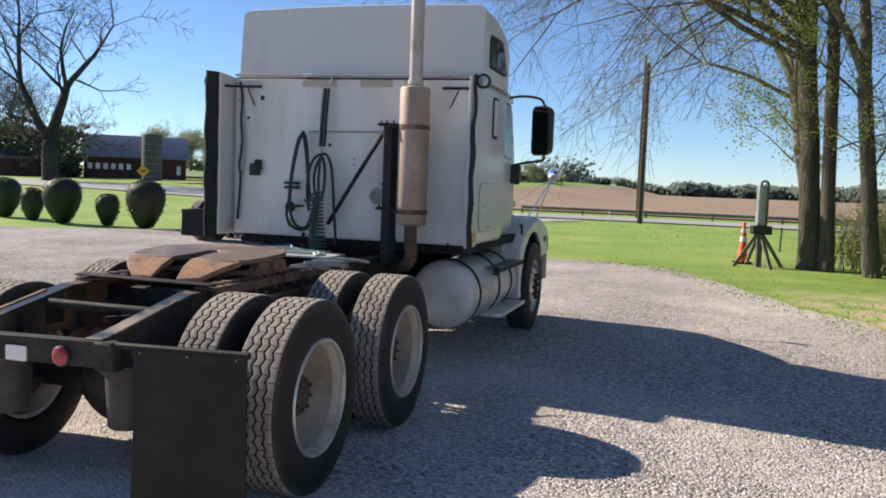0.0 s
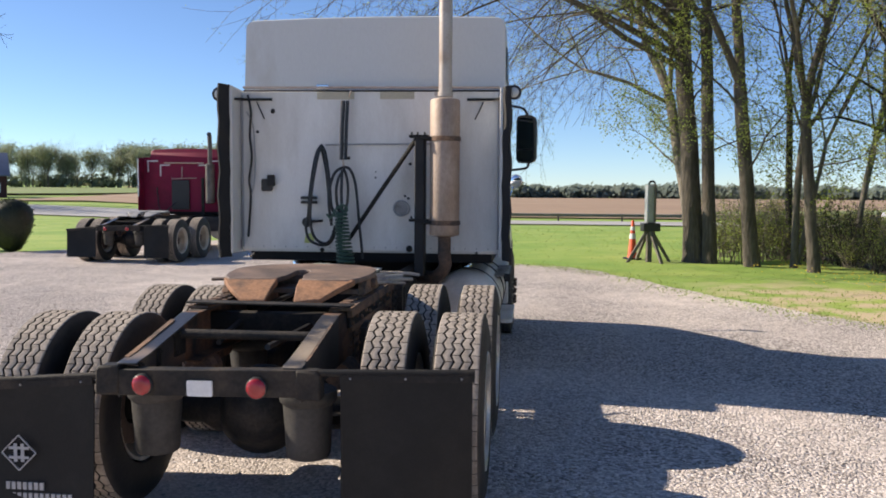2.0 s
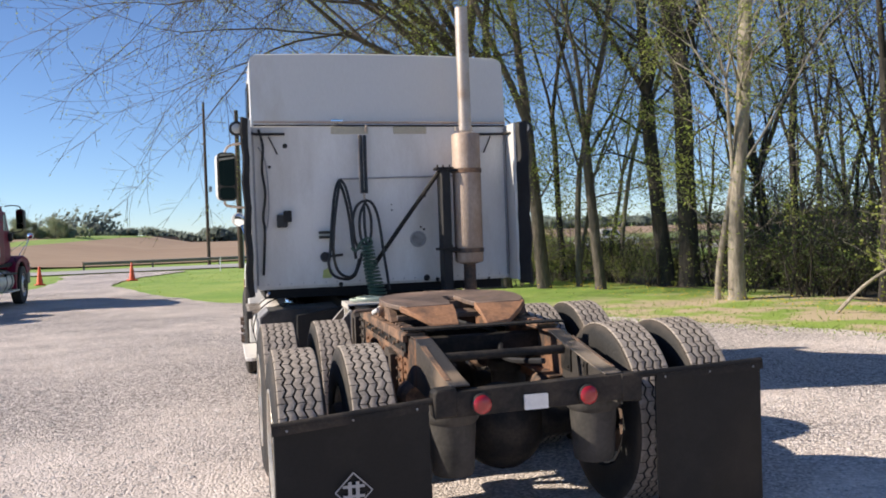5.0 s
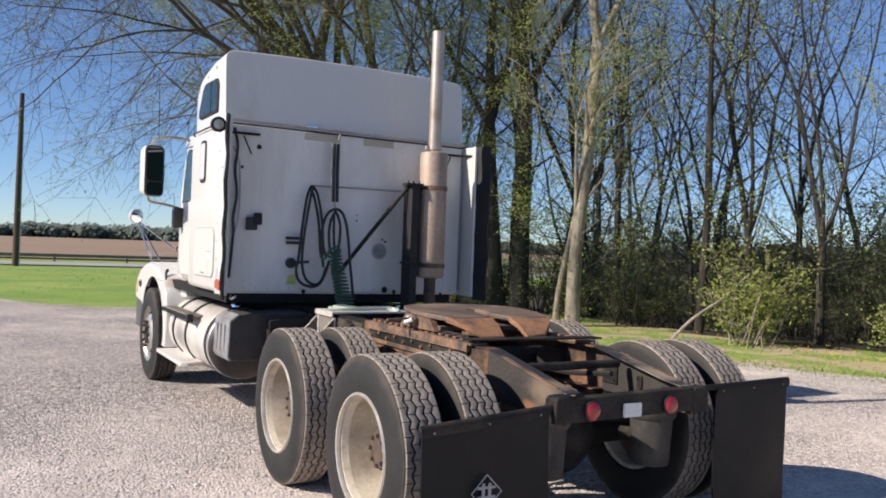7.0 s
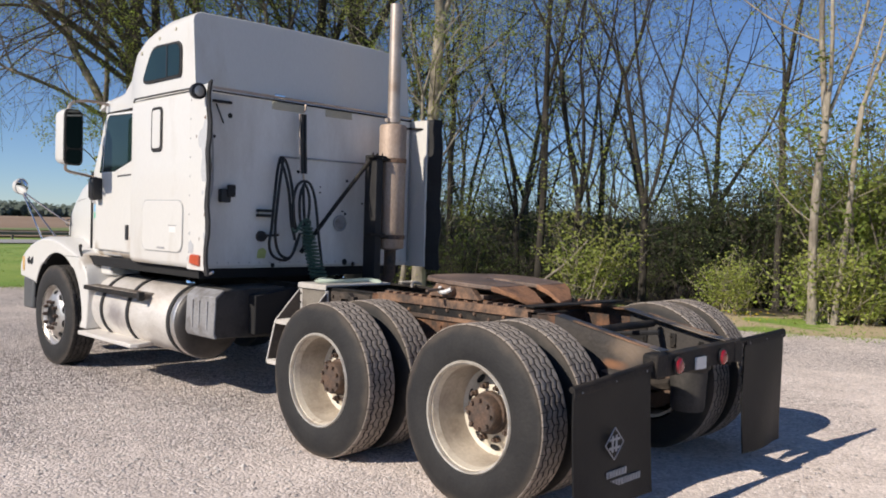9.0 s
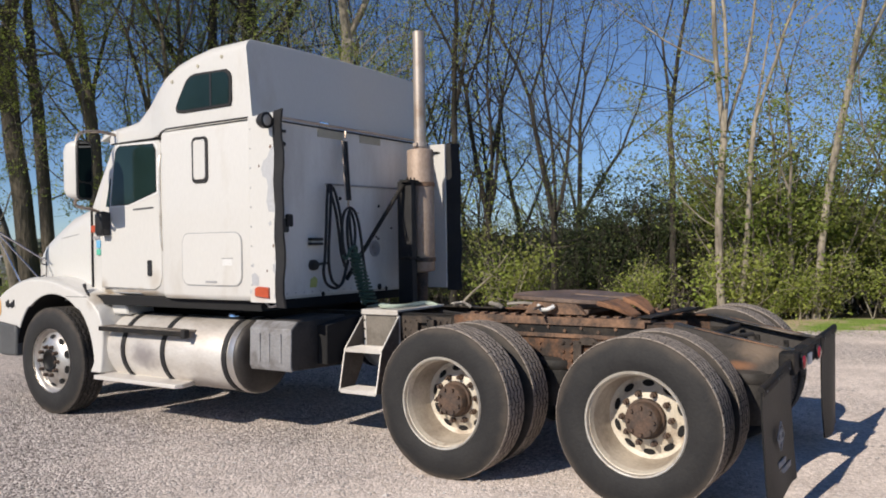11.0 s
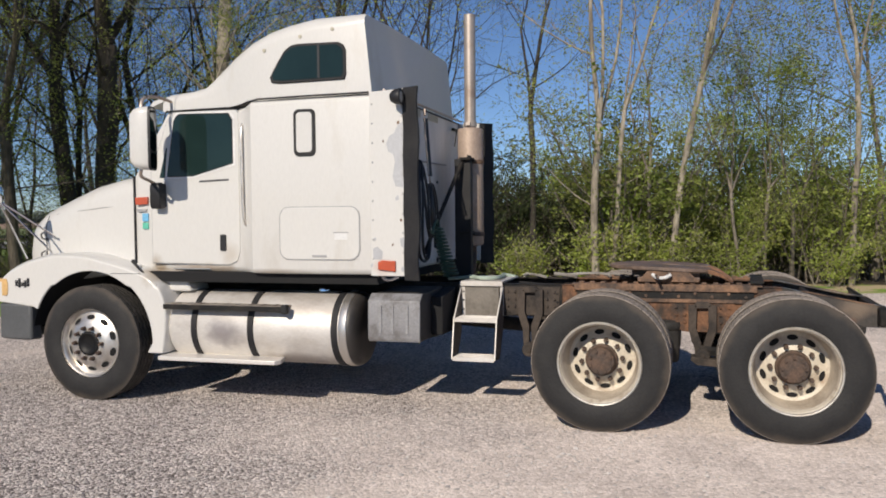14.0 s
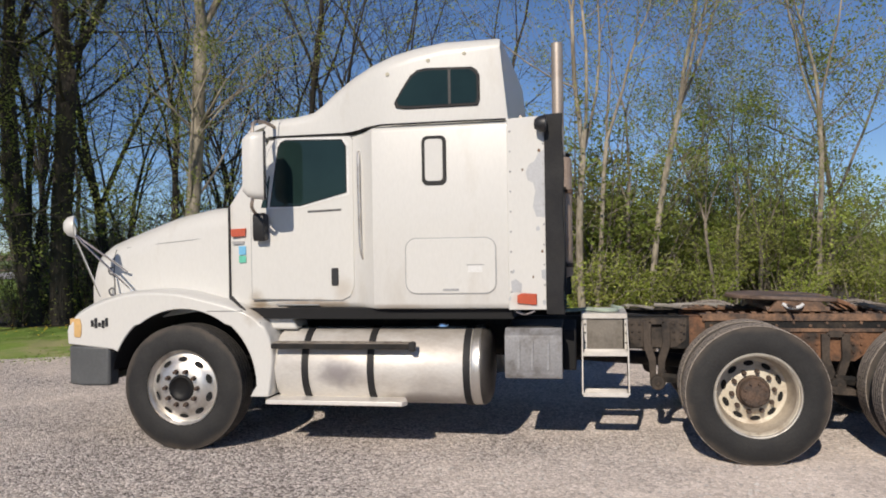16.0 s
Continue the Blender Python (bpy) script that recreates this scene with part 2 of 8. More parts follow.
RIM = mat("cream_steel_wheel", (0.62, 0.56, 0.46), 0.5, col2=(0.30, 0.21, 0.14), cover=0.38, soft_mask=0.1, patch=6, fine=70, var=0.12, bump=0.1, rough2=0.8)
# rust patches made extra dark, they also carry the shade inside the dish
RIM_BARREL = mat("rust_stained_barrel", (0.52, 0.45, 0.36), 0.7, col2=(0.14, 0.10, 0.07), cover=0.42, soft_mask=0.2, patch=2.5, fine=60, var=0.12, bump=0.1)
RIM_EDGE = mat("bright_rim_flange", (0.66, 0.62, 0.55), 0.35, metal=0.5, col2=(0.42, 0.36, 0.29), cover=0.42, patch=8, fine=80, var=0.1)
HUB = mat("rusty_brown_hub", (0.11, 0.07, 0.05), 0.8, col2=(0.05, 0.04, 0.035), patch=12, fine=80, var=0.3, bump=0.4)
GLASS = mat("dark_vehicle_glass", (0.014, 0.030, 0.028), 0.05, var=0.0, bump=0, spec=0.35)
# mirror metal darkened in place of the dark surroundings it would reflect
MIRROR_DARK = mat("dark_reflection_mirror", (0.11, 0.12, 0.125), 0.03, metal=1.0, var=0.0, bump=0)
AIR_SPRING = mat("dusty_air_spring", (0.055, 0.050, 0.046), 0.7, col2=(0.016, 0.016, 0.015), patch=5, fine=50, var=0.2, bump=0.2)
MIRROR = mat("mirror_glass", (0.85, 0.86, 0.87), 0.03, metal=1.0, var=0.0, bump=0)
RED_LENS = mat("red_lens", (0.33, 0.010, 0.018), 0.25, var=0.1, bump=0, coat=0.6)
AMBER_PALE = mat("pale_amber_lens", (0.72, 0.46, 0.20), 0.25, var=0.1, bump=0, coat=0.5)
AMBER_LENS = mat("amber_lens", (0.56, 0.10, 0.045), 0.3, var=0.1, bump=0, coat=0.5)
LAMP_CLEAR = mat("clear_lamp_lens", (0.62, 0.6, 0.55), 0.15, metal=0.3, fine=120, var=0.2, bump=0.2)
LABEL_TAN = mat("tan_label", (0.50, 0.46, 0.36), 0.6, fine=60, var=0.08)
STICKER_BLUE = mat("blue_sticker", (0.16, 0.45, 0.70), 0.5, fine=40, var=0.1)
STICKER_GREEN = mat("green_sticker", (0.12, 0.52, 0.38), 0.5, fine=40, var=0.1)
STICKER_YELLOW = mat("yellow_green_sticker", (0.50, 0.56, 0.20), 0.6, fine=40, var=0.1)
DARK_MARK = mat("worn_dark_lettering", (0.09, 0.09, 0.095), 0.6, var=0.1)
GREY_MARK = mat("grey_marking", (0.36, 0.36, 0.37), 0.6, var=0.1)
PLATE_WHITE = mat("white_plate", (0.75, 0.75, 0.74), 0.5, fine=60, var=0.08)
MUFFLER = mat("heat_stained_muffler", (0.40, 0.31, 0.25), 0.6, metal=0.25, col2=(0.24, 0.15, 0.10), cover=0.43, soft_mask=0.15, patch=2.6, fine=60, var=0.15, bump=0.12, stretch=(1, 1, 0.5))
STACK_DULL = mat("dull_stack_pipe", (0.15, 0.135, 0.125), 0.55, metal=0.3, col2=(0.08, 0.07, 0.065), patch=3, fine=60, var=0.12)
STACK = mat("weathered_stack_pipe", (0.50, 0.43, 0.375), 0.44, metal=0.55, col2=(0.34, 0.25, 0.19), cover=0.42, soft_mask=0.14, patch=3, fine=70, var=0.12, bump=0.06)
BATTERY_BOX = mat("scuffed_grey_box", (0.30, 0.30, 0.31), 0.6, metal=0.2, col2=(0.17, 0.16, 0.155), cover=0.44, soft_mask=0.1, patch=6, fine=60, var=0.15, bump=0.15)
BUMPER_GREY = mat("grey_bumper_plastic", (0.11, 0.115, 0.12), 0.5, fine=60, var=0.12, bump=0.08)
HOSE_BLACK = mat("black_hose", (0.014, 0.014, 0.016), 0.4, var=0.1, bump=0)
HOSE_PALE = mat("pale_mint_hose", (0.42, 0.50, 0.42), 0.45, var=0.1, bump=0)
PALE_LINE = mat("pale_worn_line", (0.42, 0.39, 0.355), 0.5, metal=0.2, col2=(0.20, 0.175, 0.155), cover=0.42, patch=8, fine=60, var=0.1)
HOSE_GREEN = mat("green_hose", (0.050, 0.105, 0.075), 0.4, var=0.1, bump=0)
MAROON = mat("maroon_paint", (0.22, 0.014, 0.048), 0.55, col2=(0.15, 0.012, 0.036), patch=1.5, fine=60, var=0.06, bump=0.02, coat=0.03, spec=0.16)
# near-black that stands for the dark in holes, hollows and undersides
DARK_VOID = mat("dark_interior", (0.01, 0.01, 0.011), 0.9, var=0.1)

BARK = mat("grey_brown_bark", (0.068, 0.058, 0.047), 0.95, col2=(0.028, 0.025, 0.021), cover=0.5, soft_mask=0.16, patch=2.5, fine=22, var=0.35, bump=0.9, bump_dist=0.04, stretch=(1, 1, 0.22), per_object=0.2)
# lighter copy of the bark with sunlight in its colour, for the lit edge trees
BARK_SUNLIT = mat("sunlit_grey_bark", (0.135, 0.112, 0.088), 0.95, col2=(0.060, 0.051, 0.042), cover=0.48, soft_mask=0.14, patch=2.5, fine=22, var=0.35, bump=0.9, bump_dist=0.04, stretch=(1, 1, 0.22), per_object=0.15)
BARK_MID = mat("mid_brown_bark", (0.22, 0.19, 0.155), 0.95, col2=(0.12, 0.105, 0.085), cover=0.48, soft_mask=0.12, patch=3.0, fine=20, var=0.3, bump=0.8, bump_dist=0.03, stretch=(1, 1, 0.3), per_object=0.25)
BARK_PALE = mat("pale_flaky_bark", (0.34, 0.30, 0.24), 0.95, col2=(0.17, 0.145, 0.115), cover=0.46, soft_mask=0.1, patch=3.0, fine=20, var=0.3, bump=0.8, bump_dist=0.03, stretch=(1, 1, 0.3), per_object=0.15)
LEAF = island_tint(mat("spring_leaf", (0.13, 0.19, 0.045), 0.6, col2=(0.18, 0.22, 0.065), patch=0.6, fine=8, var=0.2, bump=0, per_object=0.2, through_light=0.4), 0.45)
LEAF_BRIGHT = island_tint(mat("bright_new_leaf", (0.29, 0.36, 0.07), 0.6, col2=(0.34, 0.36, 0.10), patch=0.8, fine=8, var=0.2, bump=0, per_object=0.15, through_light=0.4), 0.45)
LEAF_DARK = island_tint(mat("dark_clipped_leaf", (0.028, 0.042, 0.016), 0.6, col2=(0.045, 0.05, 0.022), patch=3, fine=8, var=0.25, bump=0, through_light=0.2), 0.4)
# both far leaf colours are paled and greyed to stand for aerial haze
FAR_LEAF = island_tint(mat("hazed_far_foliage", (0.19, 0.235, 0.20), 0.95, col2=(0.21, 0.245, 0.21), patch=0.03, fine=0.5, var=0.1, bump=0, through_light=0.5), 0.1)
SPRING_LEAF = island_tint(mat("hazed_spring_foliage", (0.27, 0.33, 0.19), 0.95, col2=(0.30, 0.32, 0.22), cover=0.48, soft_mask=0.06, patch=0.06, fine=0.5, var=0.12, bump=0, through_light=0.5), 0.15)
# evergreen leaf, with the shade deep in the wood put into its dark colour
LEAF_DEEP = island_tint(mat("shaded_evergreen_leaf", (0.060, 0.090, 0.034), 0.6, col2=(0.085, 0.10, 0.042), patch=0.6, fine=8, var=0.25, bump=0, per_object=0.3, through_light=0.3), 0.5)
LEAF_THICKET = island_tint(mat("thicket_leaf", (0.24, 0.33, 0.062), 0.6, col2=(0.34, 0.34, 0.10), patch=0.5, fine=8, var=0.2, bump=0, per_object=0.35, through_light=0.45), 0.4)
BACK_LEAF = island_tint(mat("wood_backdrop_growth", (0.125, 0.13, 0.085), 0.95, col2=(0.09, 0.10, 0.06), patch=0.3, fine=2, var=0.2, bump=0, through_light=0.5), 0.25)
BLADE = island_tint(mat("grass_blade", (0.26, 0.36, 0.075), 0.6, col2=(0.35, 0.40, 0.12), cover=0.42, patch=0.5, fine=3, var=0.2, bump=0, through_light=0.35), 0.35)
STONE = island_tint(mat("limestone_chip", (0.54, 0.50, 0.47), 0.9, col2=(0.44, 0.405, 0.38), patch=0.6, fine=60, var=0.15, bump=0.2), 0.36)
DANDELION = mat("yellow_flower_head", (0.7, 0.5, 0.03), 0.7, var=0.1)

POLE_WOOD = mat("brown_pole_wood", (0.085, 0.058, 0.043), 0.9, col2=(0.05, 0.036, 0.029), patch=2, fine=40, var=0.3, bump=0.3, stretch=(1, 1, 0.08))
POST_WOOD = mat("weathered_timber", (0.16, 0.14, 0.115), 0.9, col2=(0.09, 0.08, 0.068), patch=3, fine=30, var=0.3, bump=0.3)
GALV = mat("galvanised_sheet", (0.42, 0.43, 0.44), 0.5, metal=0.5, col2=(0.30, 0.31, 0.32), patch=3, fine=60, var=0.1, bump=0.05)
GUARD = mat("weathered_guardrail", (0.25, 0.225, 0.20), 0.7, metal=0.2, patch=1, fine=20, var=0.15)
CONE = mat("orange_cone_plastic", (0.80, 0.10, 0.025), 0.55, col2=(0.62, 0.09, 0.03), patch=4, fine=30, var=0.1)
CONE_WHITE = mat("reflective_white_band", (0.8, 0.8, 0.78), 0.4, var=0.05)
BARN_RED = mat("faded_barn_red", (0.085, 0.028, 0.024), 0.85, col2=(0.05, 0.02, 0.018), patch=0.3, fine=4, var=0.25, bump=0.2, stretch=(1, 1, 0.2))
BARN_ROOF = mat("bluish_metal_roof", (0.13, 0.155, 0.22), 0.45, metal=0.3, patch=0.3, fine=3, var=0.1)
# concrete halved in brightness, the shade on the silo is in the colour
SILO = mat("concrete_stave", (0.11, 0.10, 0.095), 0.9, patch=0.4, fine=5, var=0.2)
SIGN_YELLOW = mat("yellow_sign_face", (0.72, 0.36, 0.02), 0.5, var=0.05)
PICKUP_WHITE = mat("white_car_paint", (0.78, 0.78, 0.80), 0.25, var=0.02, coat=0.5, bump=0)


def ground_mat(name, cols, cell=38.0, patch=0.35, bump=0.6, dist=0.012, rough=0.95, dust=(0.44, 0.40, 0.36), dust_cover=0.5, dust_mix=0.6):
    """Loose ground: single chips told apart by colour and relief, with broad dusty patches."""
    m = bpy.data.materials.new(name)
    m.use_nodes = True
    n, l = m.node_tree.nodes, m.node_tree.links
    bsdf = n["Principled BSDF"]
    bsdf.inputs["Roughness"].default_value = rough
    bsdf.inputs["Specular IOR Level"].default_value = 0.25
    bsdf.inputs["Diffuse Roughness"].default_value = 0.35
    co = n.new("ShaderNodeTexCoord")
    warp = n.new("ShaderNodeTexNoise")
    warp.inputs["Scale"].default_value = cell * 0.7
    l.new(co.outputs["Object"], warp.inputs["Vector"])
    addv = n.new("ShaderNodeMix")
    addv.data_type, addv.blend_type = "RGBA", "ADD"
    addv.inputs["Factor"].default_value = 0.5 / cell
    l.new(co.outputs["Object"], addv.inputs["A"])
    l.new(warp.outputs["Color"], addv.inputs["B"])
    vor = n.new("ShaderNodeTexVoronoi")
    vor.inputs["Scale"].default_value = cell
    l.new(addv.outputs["Result"], vor.inputs["Vector"])
    sep = n.new("ShaderNodeSeparateColor")
    l.new(vor.outputs["Color"], sep.inputs[0])
    ramp = n.new("ShaderNodeValToRGB")
    ramp.color_ramp.interpolation = "CONSTANT"
    while len(ramp.color_ramp.elements) < len(cols):
        ramp.color_ramp.elements.new(0.5)
    for i, (e, c) in enumerate(zip(ramp.color_ramp.elements, cols)):
        e.position, e.color = i / len(cols), (*c, 1)
    l.new(sep.outputs[0], ramp.inputs[0])
    big = n.new("ShaderNodeTexNoise")
    big.inputs["Scale"].default_value, big.inputs["Detail"].default_value = patch, 8
    big.inputs["Roughness"].default_value = 0.6
    l.new(co.outputs["Object"], big.inputs["Vector"])
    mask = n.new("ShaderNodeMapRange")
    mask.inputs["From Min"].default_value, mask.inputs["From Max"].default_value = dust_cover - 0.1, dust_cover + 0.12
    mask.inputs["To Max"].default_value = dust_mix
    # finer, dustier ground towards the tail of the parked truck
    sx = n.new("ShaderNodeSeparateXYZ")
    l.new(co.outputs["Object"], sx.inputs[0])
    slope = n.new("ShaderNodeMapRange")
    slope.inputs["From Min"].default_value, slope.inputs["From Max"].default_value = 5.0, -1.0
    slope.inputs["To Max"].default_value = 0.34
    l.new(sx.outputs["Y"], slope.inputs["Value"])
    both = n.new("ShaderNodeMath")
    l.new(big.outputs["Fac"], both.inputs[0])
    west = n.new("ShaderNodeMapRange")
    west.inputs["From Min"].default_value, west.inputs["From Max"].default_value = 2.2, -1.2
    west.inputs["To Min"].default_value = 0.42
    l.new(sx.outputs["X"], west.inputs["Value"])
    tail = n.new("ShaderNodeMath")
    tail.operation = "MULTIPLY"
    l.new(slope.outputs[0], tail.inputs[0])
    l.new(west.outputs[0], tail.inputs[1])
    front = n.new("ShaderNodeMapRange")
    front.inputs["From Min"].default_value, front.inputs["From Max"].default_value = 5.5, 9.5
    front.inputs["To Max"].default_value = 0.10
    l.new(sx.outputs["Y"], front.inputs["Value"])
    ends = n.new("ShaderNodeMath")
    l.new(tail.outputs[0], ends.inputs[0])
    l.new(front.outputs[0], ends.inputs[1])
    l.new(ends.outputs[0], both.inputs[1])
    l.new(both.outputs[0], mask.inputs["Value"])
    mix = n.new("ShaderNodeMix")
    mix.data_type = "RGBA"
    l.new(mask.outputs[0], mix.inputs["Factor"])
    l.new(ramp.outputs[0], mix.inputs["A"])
    # the dust itself: paler and browner drifts, fine grit
    drift = n.new("ShaderNodeTexNoise")
    drift.inputs["Scale"].default_value, drift.inputs["Detail"].default_value = 1.6, 10
    drift.inputs["Roughness"].default_value = 0.68
    l.new(co.outputs["Object"], drift.inputs["Vector"])
    tone = n.new("ShaderNodeValToRGB")
    tone.color_ramp.elements[0].position, tone.color_ramp.elements[1].position = 0.36, 0.62
    tone.color_ramp.elements[0].color = (dust[0] * 0.80, dust[1] * 0.78, dust[2] * 0.76, 1)
    tone.color_ramp.elements[1].color = (min(0.86, dust[0] * 1.17), min(0.8, dust[1] * 1.16), min(0.75, dust[2] * 1.13), 1)
    l.new(drift.outputs["Fac"], tone.inputs[0])
    l.new(tone.outputs[0], mix.inputs["B"])
    l.new(mix.outputs["Result"], bsdf.inputs["Base Color"])
    b = n.new("ShaderNodeBump")
    b.inputs["Strength"].default_value, b.inputs["Distance"].default_value = bump, dist
    b.invert = True
    calm = n.new("ShaderNodeMapRange")
    calm.inputs["To Min"].default_value, calm.inputs["To Max"].default_value = bump, bump * 0.25
    l.new(mask.outputs[0], calm.inputs["Value"])
    l.new(calm.outputs[0], b.inputs["Strength"])
    l.new(vor.outputs["Distance"], b.inputs["Height"])
    lumps = n.new("ShaderNodeBump")
    lumps.inputs["Strength"].default_value, lumps.inputs["Distance"].default_value = 0.5, 0.03
    uneven = n.new("ShaderNodeTexNoise")
    uneven.inputs["Scale"].default_value, uneven.inputs["Detail"].default_value = 9.0, 6
    uneven.inputs["Roughness"].default_value = 0.65
    l.new(co.outputs["Object"], uneven.inputs["Vector"])
    l.new(uneven.outputs["Fac"], lumps.inputs["Height"])
    l.new(b.outputs[0], lumps.inputs["Normal"])
    l.new(lumps.outputs[0], bsdf.inputs["Normal"])
    return m


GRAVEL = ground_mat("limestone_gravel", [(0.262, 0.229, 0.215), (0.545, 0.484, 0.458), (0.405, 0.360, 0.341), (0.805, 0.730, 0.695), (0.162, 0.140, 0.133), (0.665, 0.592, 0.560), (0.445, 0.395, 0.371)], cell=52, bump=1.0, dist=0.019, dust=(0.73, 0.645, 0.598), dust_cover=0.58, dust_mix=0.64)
LAWN = mat("mown_lawn", (0.175, 0.30, 0.042), 0.9, col2=(0.31, 0.385, 0.085), cover=0.48, soft_mask=0.14, patch=0.35, fine=25, var=0.22, bump=0.2, bump_dist=0.02)


def dry_patches(m):
    """Worn, dry tan patches in the verge between the yard and the wood."""
    n, l = m.node_tree.nodes, m.node_tree.links
    co = n.new("ShaderNodeTexCoord")
    ns = n.new("ShaderNodeTexNoise")
    ns.inputs["Scale"].default_value, ns.inputs["Detail"].default_value = 0.9, 7
    l.new(co.outputs["Object"], ns.inputs["Vector"])
    sp = n.new("ShaderNodeSeparateXYZ")
    l.new(co.outputs["Object"], sp.inputs[0])
    last = None
    for src, lo, hi in ((ns.outputs["Fac"], 0.45, 0.54), (sp.outputs["X"], 4.0, 5.2), (sp.outputs["Y"], 13.5, 10.5)):
        rg = n.new("ShaderNodeMapRange")
        rg.inputs["From Min"].default_value, rg.inputs["From Max"].default_value = lo, hi
        l.new(src, rg.inputs["Value"])
        if last is None:
            last = rg.outputs[0]
        else:
            mu = n.new("ShaderNodeMath")
            mu.operation = "MULTIPLY"
            l.new(last, mu.inputs[0])
            l.new(rg.outputs[0], mu.inputs[1])
            last = mu.outputs[0]
    bs = n["Principled BSDF"].inputs["Base Color"]
    mx = n.new("ShaderNodeMix")
    mx.data_type = "RGBA"
    mx.inputs["B"].default_value = (0.50, 0.40, 0.26, 1)
    l.new(last, mx.inputs["Factor"])
    l.new(bs.links[0].from_socket, mx.inputs["A"])
    l.new(mx.outputs["Result"], bs)


dry_patches(LAWN)
LITTER = mat("woodland_leaf_litter", (0.085, 0.066, 0.045), 0.95, col2=(0.05, 0.046, 0.026), cover=0.48, soft_mask=0.15, patch=0.8, fine=18, var=0.4, bump=0.6, bump_dist=0.04)
ASPHALT = mat("worn_asphalt", (0.40, 0.385, 0.37), 0.9, col2=(0.33, 0.315, 0.30), patch=0.1, fine=20, var=0.12, bump=0.1)
SOIL = mat("ploughed_brown_field", (0.30, 0.20, 0.13), 0.95, col2=(0.36, 0.26, 0.17), patch=0.01, fine=0.6, var=0.2, bump=0.3, bump_dist=0.2, stretch=(0.3, 1, 1))
GREENFIELD = mat("green_pasture", (0.17, 0.23, 0.07), 0.95, col2=(0.22, 0.23, 0.10), patch=0.02, fine=0.8, var=0.2, bump=0.2, bump_dist=0.1)


# ---- mesh helpers ----
from mathutils.geometry import delaunay_2d_cdt, tessellate_polygon


def mesh_from(name, bm, material, smooth=38):
    me = bpy.data.meshes.new(name)
    bm.normal_update()
    bm.to_mesh(me)
    bm.free()
    me.materials.append(material)
    if smooth:
        me.shade_smooth()
        me.set_sharp_from_angle(angle=radians(smooth))
    return me


def part(name, bm, material, parent, label="", loc=None, bevel=0.0, smooth=38):
    """Links a bmesh as one mesh object under a thing or under a part."""
    ob = new(name, mesh_from(name, bm, material, smooth))
    ob.parent = parent
    if loc is not None:
        ob.location = loc
    if bevel:
        md = ob.modifiers.new("bevel", "BEVEL")
        md.width, md.segments, md.limit_method, md.angle_limit = bevel, 2, "ANGLE", radians(40)
        md.harden_normals = False
    if label:
        tagged(ob, label)
    return ob


def thing(name, loc=(0, 0, 0), rz=0.0, label="", category="", group="", kind=""):
    ob = new(name)
    ob.empty_display_size = 0.2
    ob.matrix_basis = pose(*loc, 0, 0, rz)
    return tagged(ob, label, category, group, kind)


def solid(name, bm, material, label="", category="", group="", kind="", smooth=38):
    return tagged(new(name, mesh_from(name, bm, material, smooth)), label, category, group, kind)


def again(ob, parent, m):
    """The same part once more, with its sub-parts, under parent at the pose m."""
    made = ob.copy()
    scene.collection.objects.link(made)
    made.parent = parent
    made.matrix_basis = m
    for c in ob.children:
        again(c, made, c.matrix_basis.copy())
    return made


def B():
    return bmesh.new()


def box(bm, x0, x1, y0, y1, z0, z1):
    v = [bm.verts.new((x, y, z)) for x in (x0, x1) for y in (y0, y1) for z in (z0, z1)]
    for a in ((0, 1, 3, 2), (4, 6, 7, 5), (0, 4, 5, 1), (2, 3, 7, 6), (0, 2, 6, 4), (1, 5, 7, 3)):
        bm.faces.new([v[i] for i in a])
    return bm


def slab(bm, poly, axis, a, b):
    """A flat outline given in the two other axes, from a to b along axis (x: (y, z); y: (x, z); z: (x, y))."""
    def p(u, v, w):
        return {"x": (w, u, v), "y": (u, w, v), "z": (u, v, w)}[axis]
    lo = [bm.verts.new(p(u, v, a)) for u, v in poly]
    hi = [bm.verts.new(p(u, v, b)) for u, v in poly]
    k = len(poly)
    bm.faces.new(lo[::-1])
    bm.faces.new(hi)
    for i in range(k):
        bm.faces.new((lo[i], lo[(i + 1) % k], hi[(i + 1) % k], hi[i]))
    bmesh.ops.recalc_face_normals(bm, faces=bm.faces)
    return bm


def round_rect(u0, u1, v0, v1, r, k=5):
    pts = []
    for cu, cv, a0 in ((u1 - r, v1 - r, 0), (u0 + r, v1 - r, 90), (u0 + r, v0 + r, 180), (u1 - r, v0 + r, 270)):
        for i in range(k + 1):
            a = radians(a0 + 90 * i / k)
            pts.append((cu + r * math.cos(a), cv + r * math.sin(a)))
    return pts


def tube(bm, pts, r, sides=8, caps=True):
    """A round bar along points; r is one radius or one for each point."""
    pts = [Vector(p) for p in pts]
    rs = r if isinstance(r, (list, tuple)) else [r] * len(pts)
    rings, up = [], None
    for i, p in enumerate(pts):
        d = (pts[min(i + 1, len(pts) - 1)] - pts[max(i - 1, 0)])
        d = d.normalized() if d.length > 1e-9 else Vector((0, 0, 1))
        if up is None:
            up = d.orthogonal().normalized()
        up = (up - d * up.dot(d))
        up = up.normalized() if up.length > 1e-6 else d.orthogonal().normalized()
        side = d.cross(up)
        rings.append([bm.verts.new(p + (up * math.cos(2 * math.pi * k / sides) + side * math.sin(2 * math.pi * k / sides)) * rs[i]) for k in range(sides)])
    for a, b in zip(rings, rings[1:]):
        for k in range(sides):
            bm.faces.new((a[k], a[(k + 1) % sides], b[(k + 1) % sides], b[k]))
    if caps:
        bm.faces.new(rings[0][::-1])
        bm.faces.new(rings[-1])
    return bm


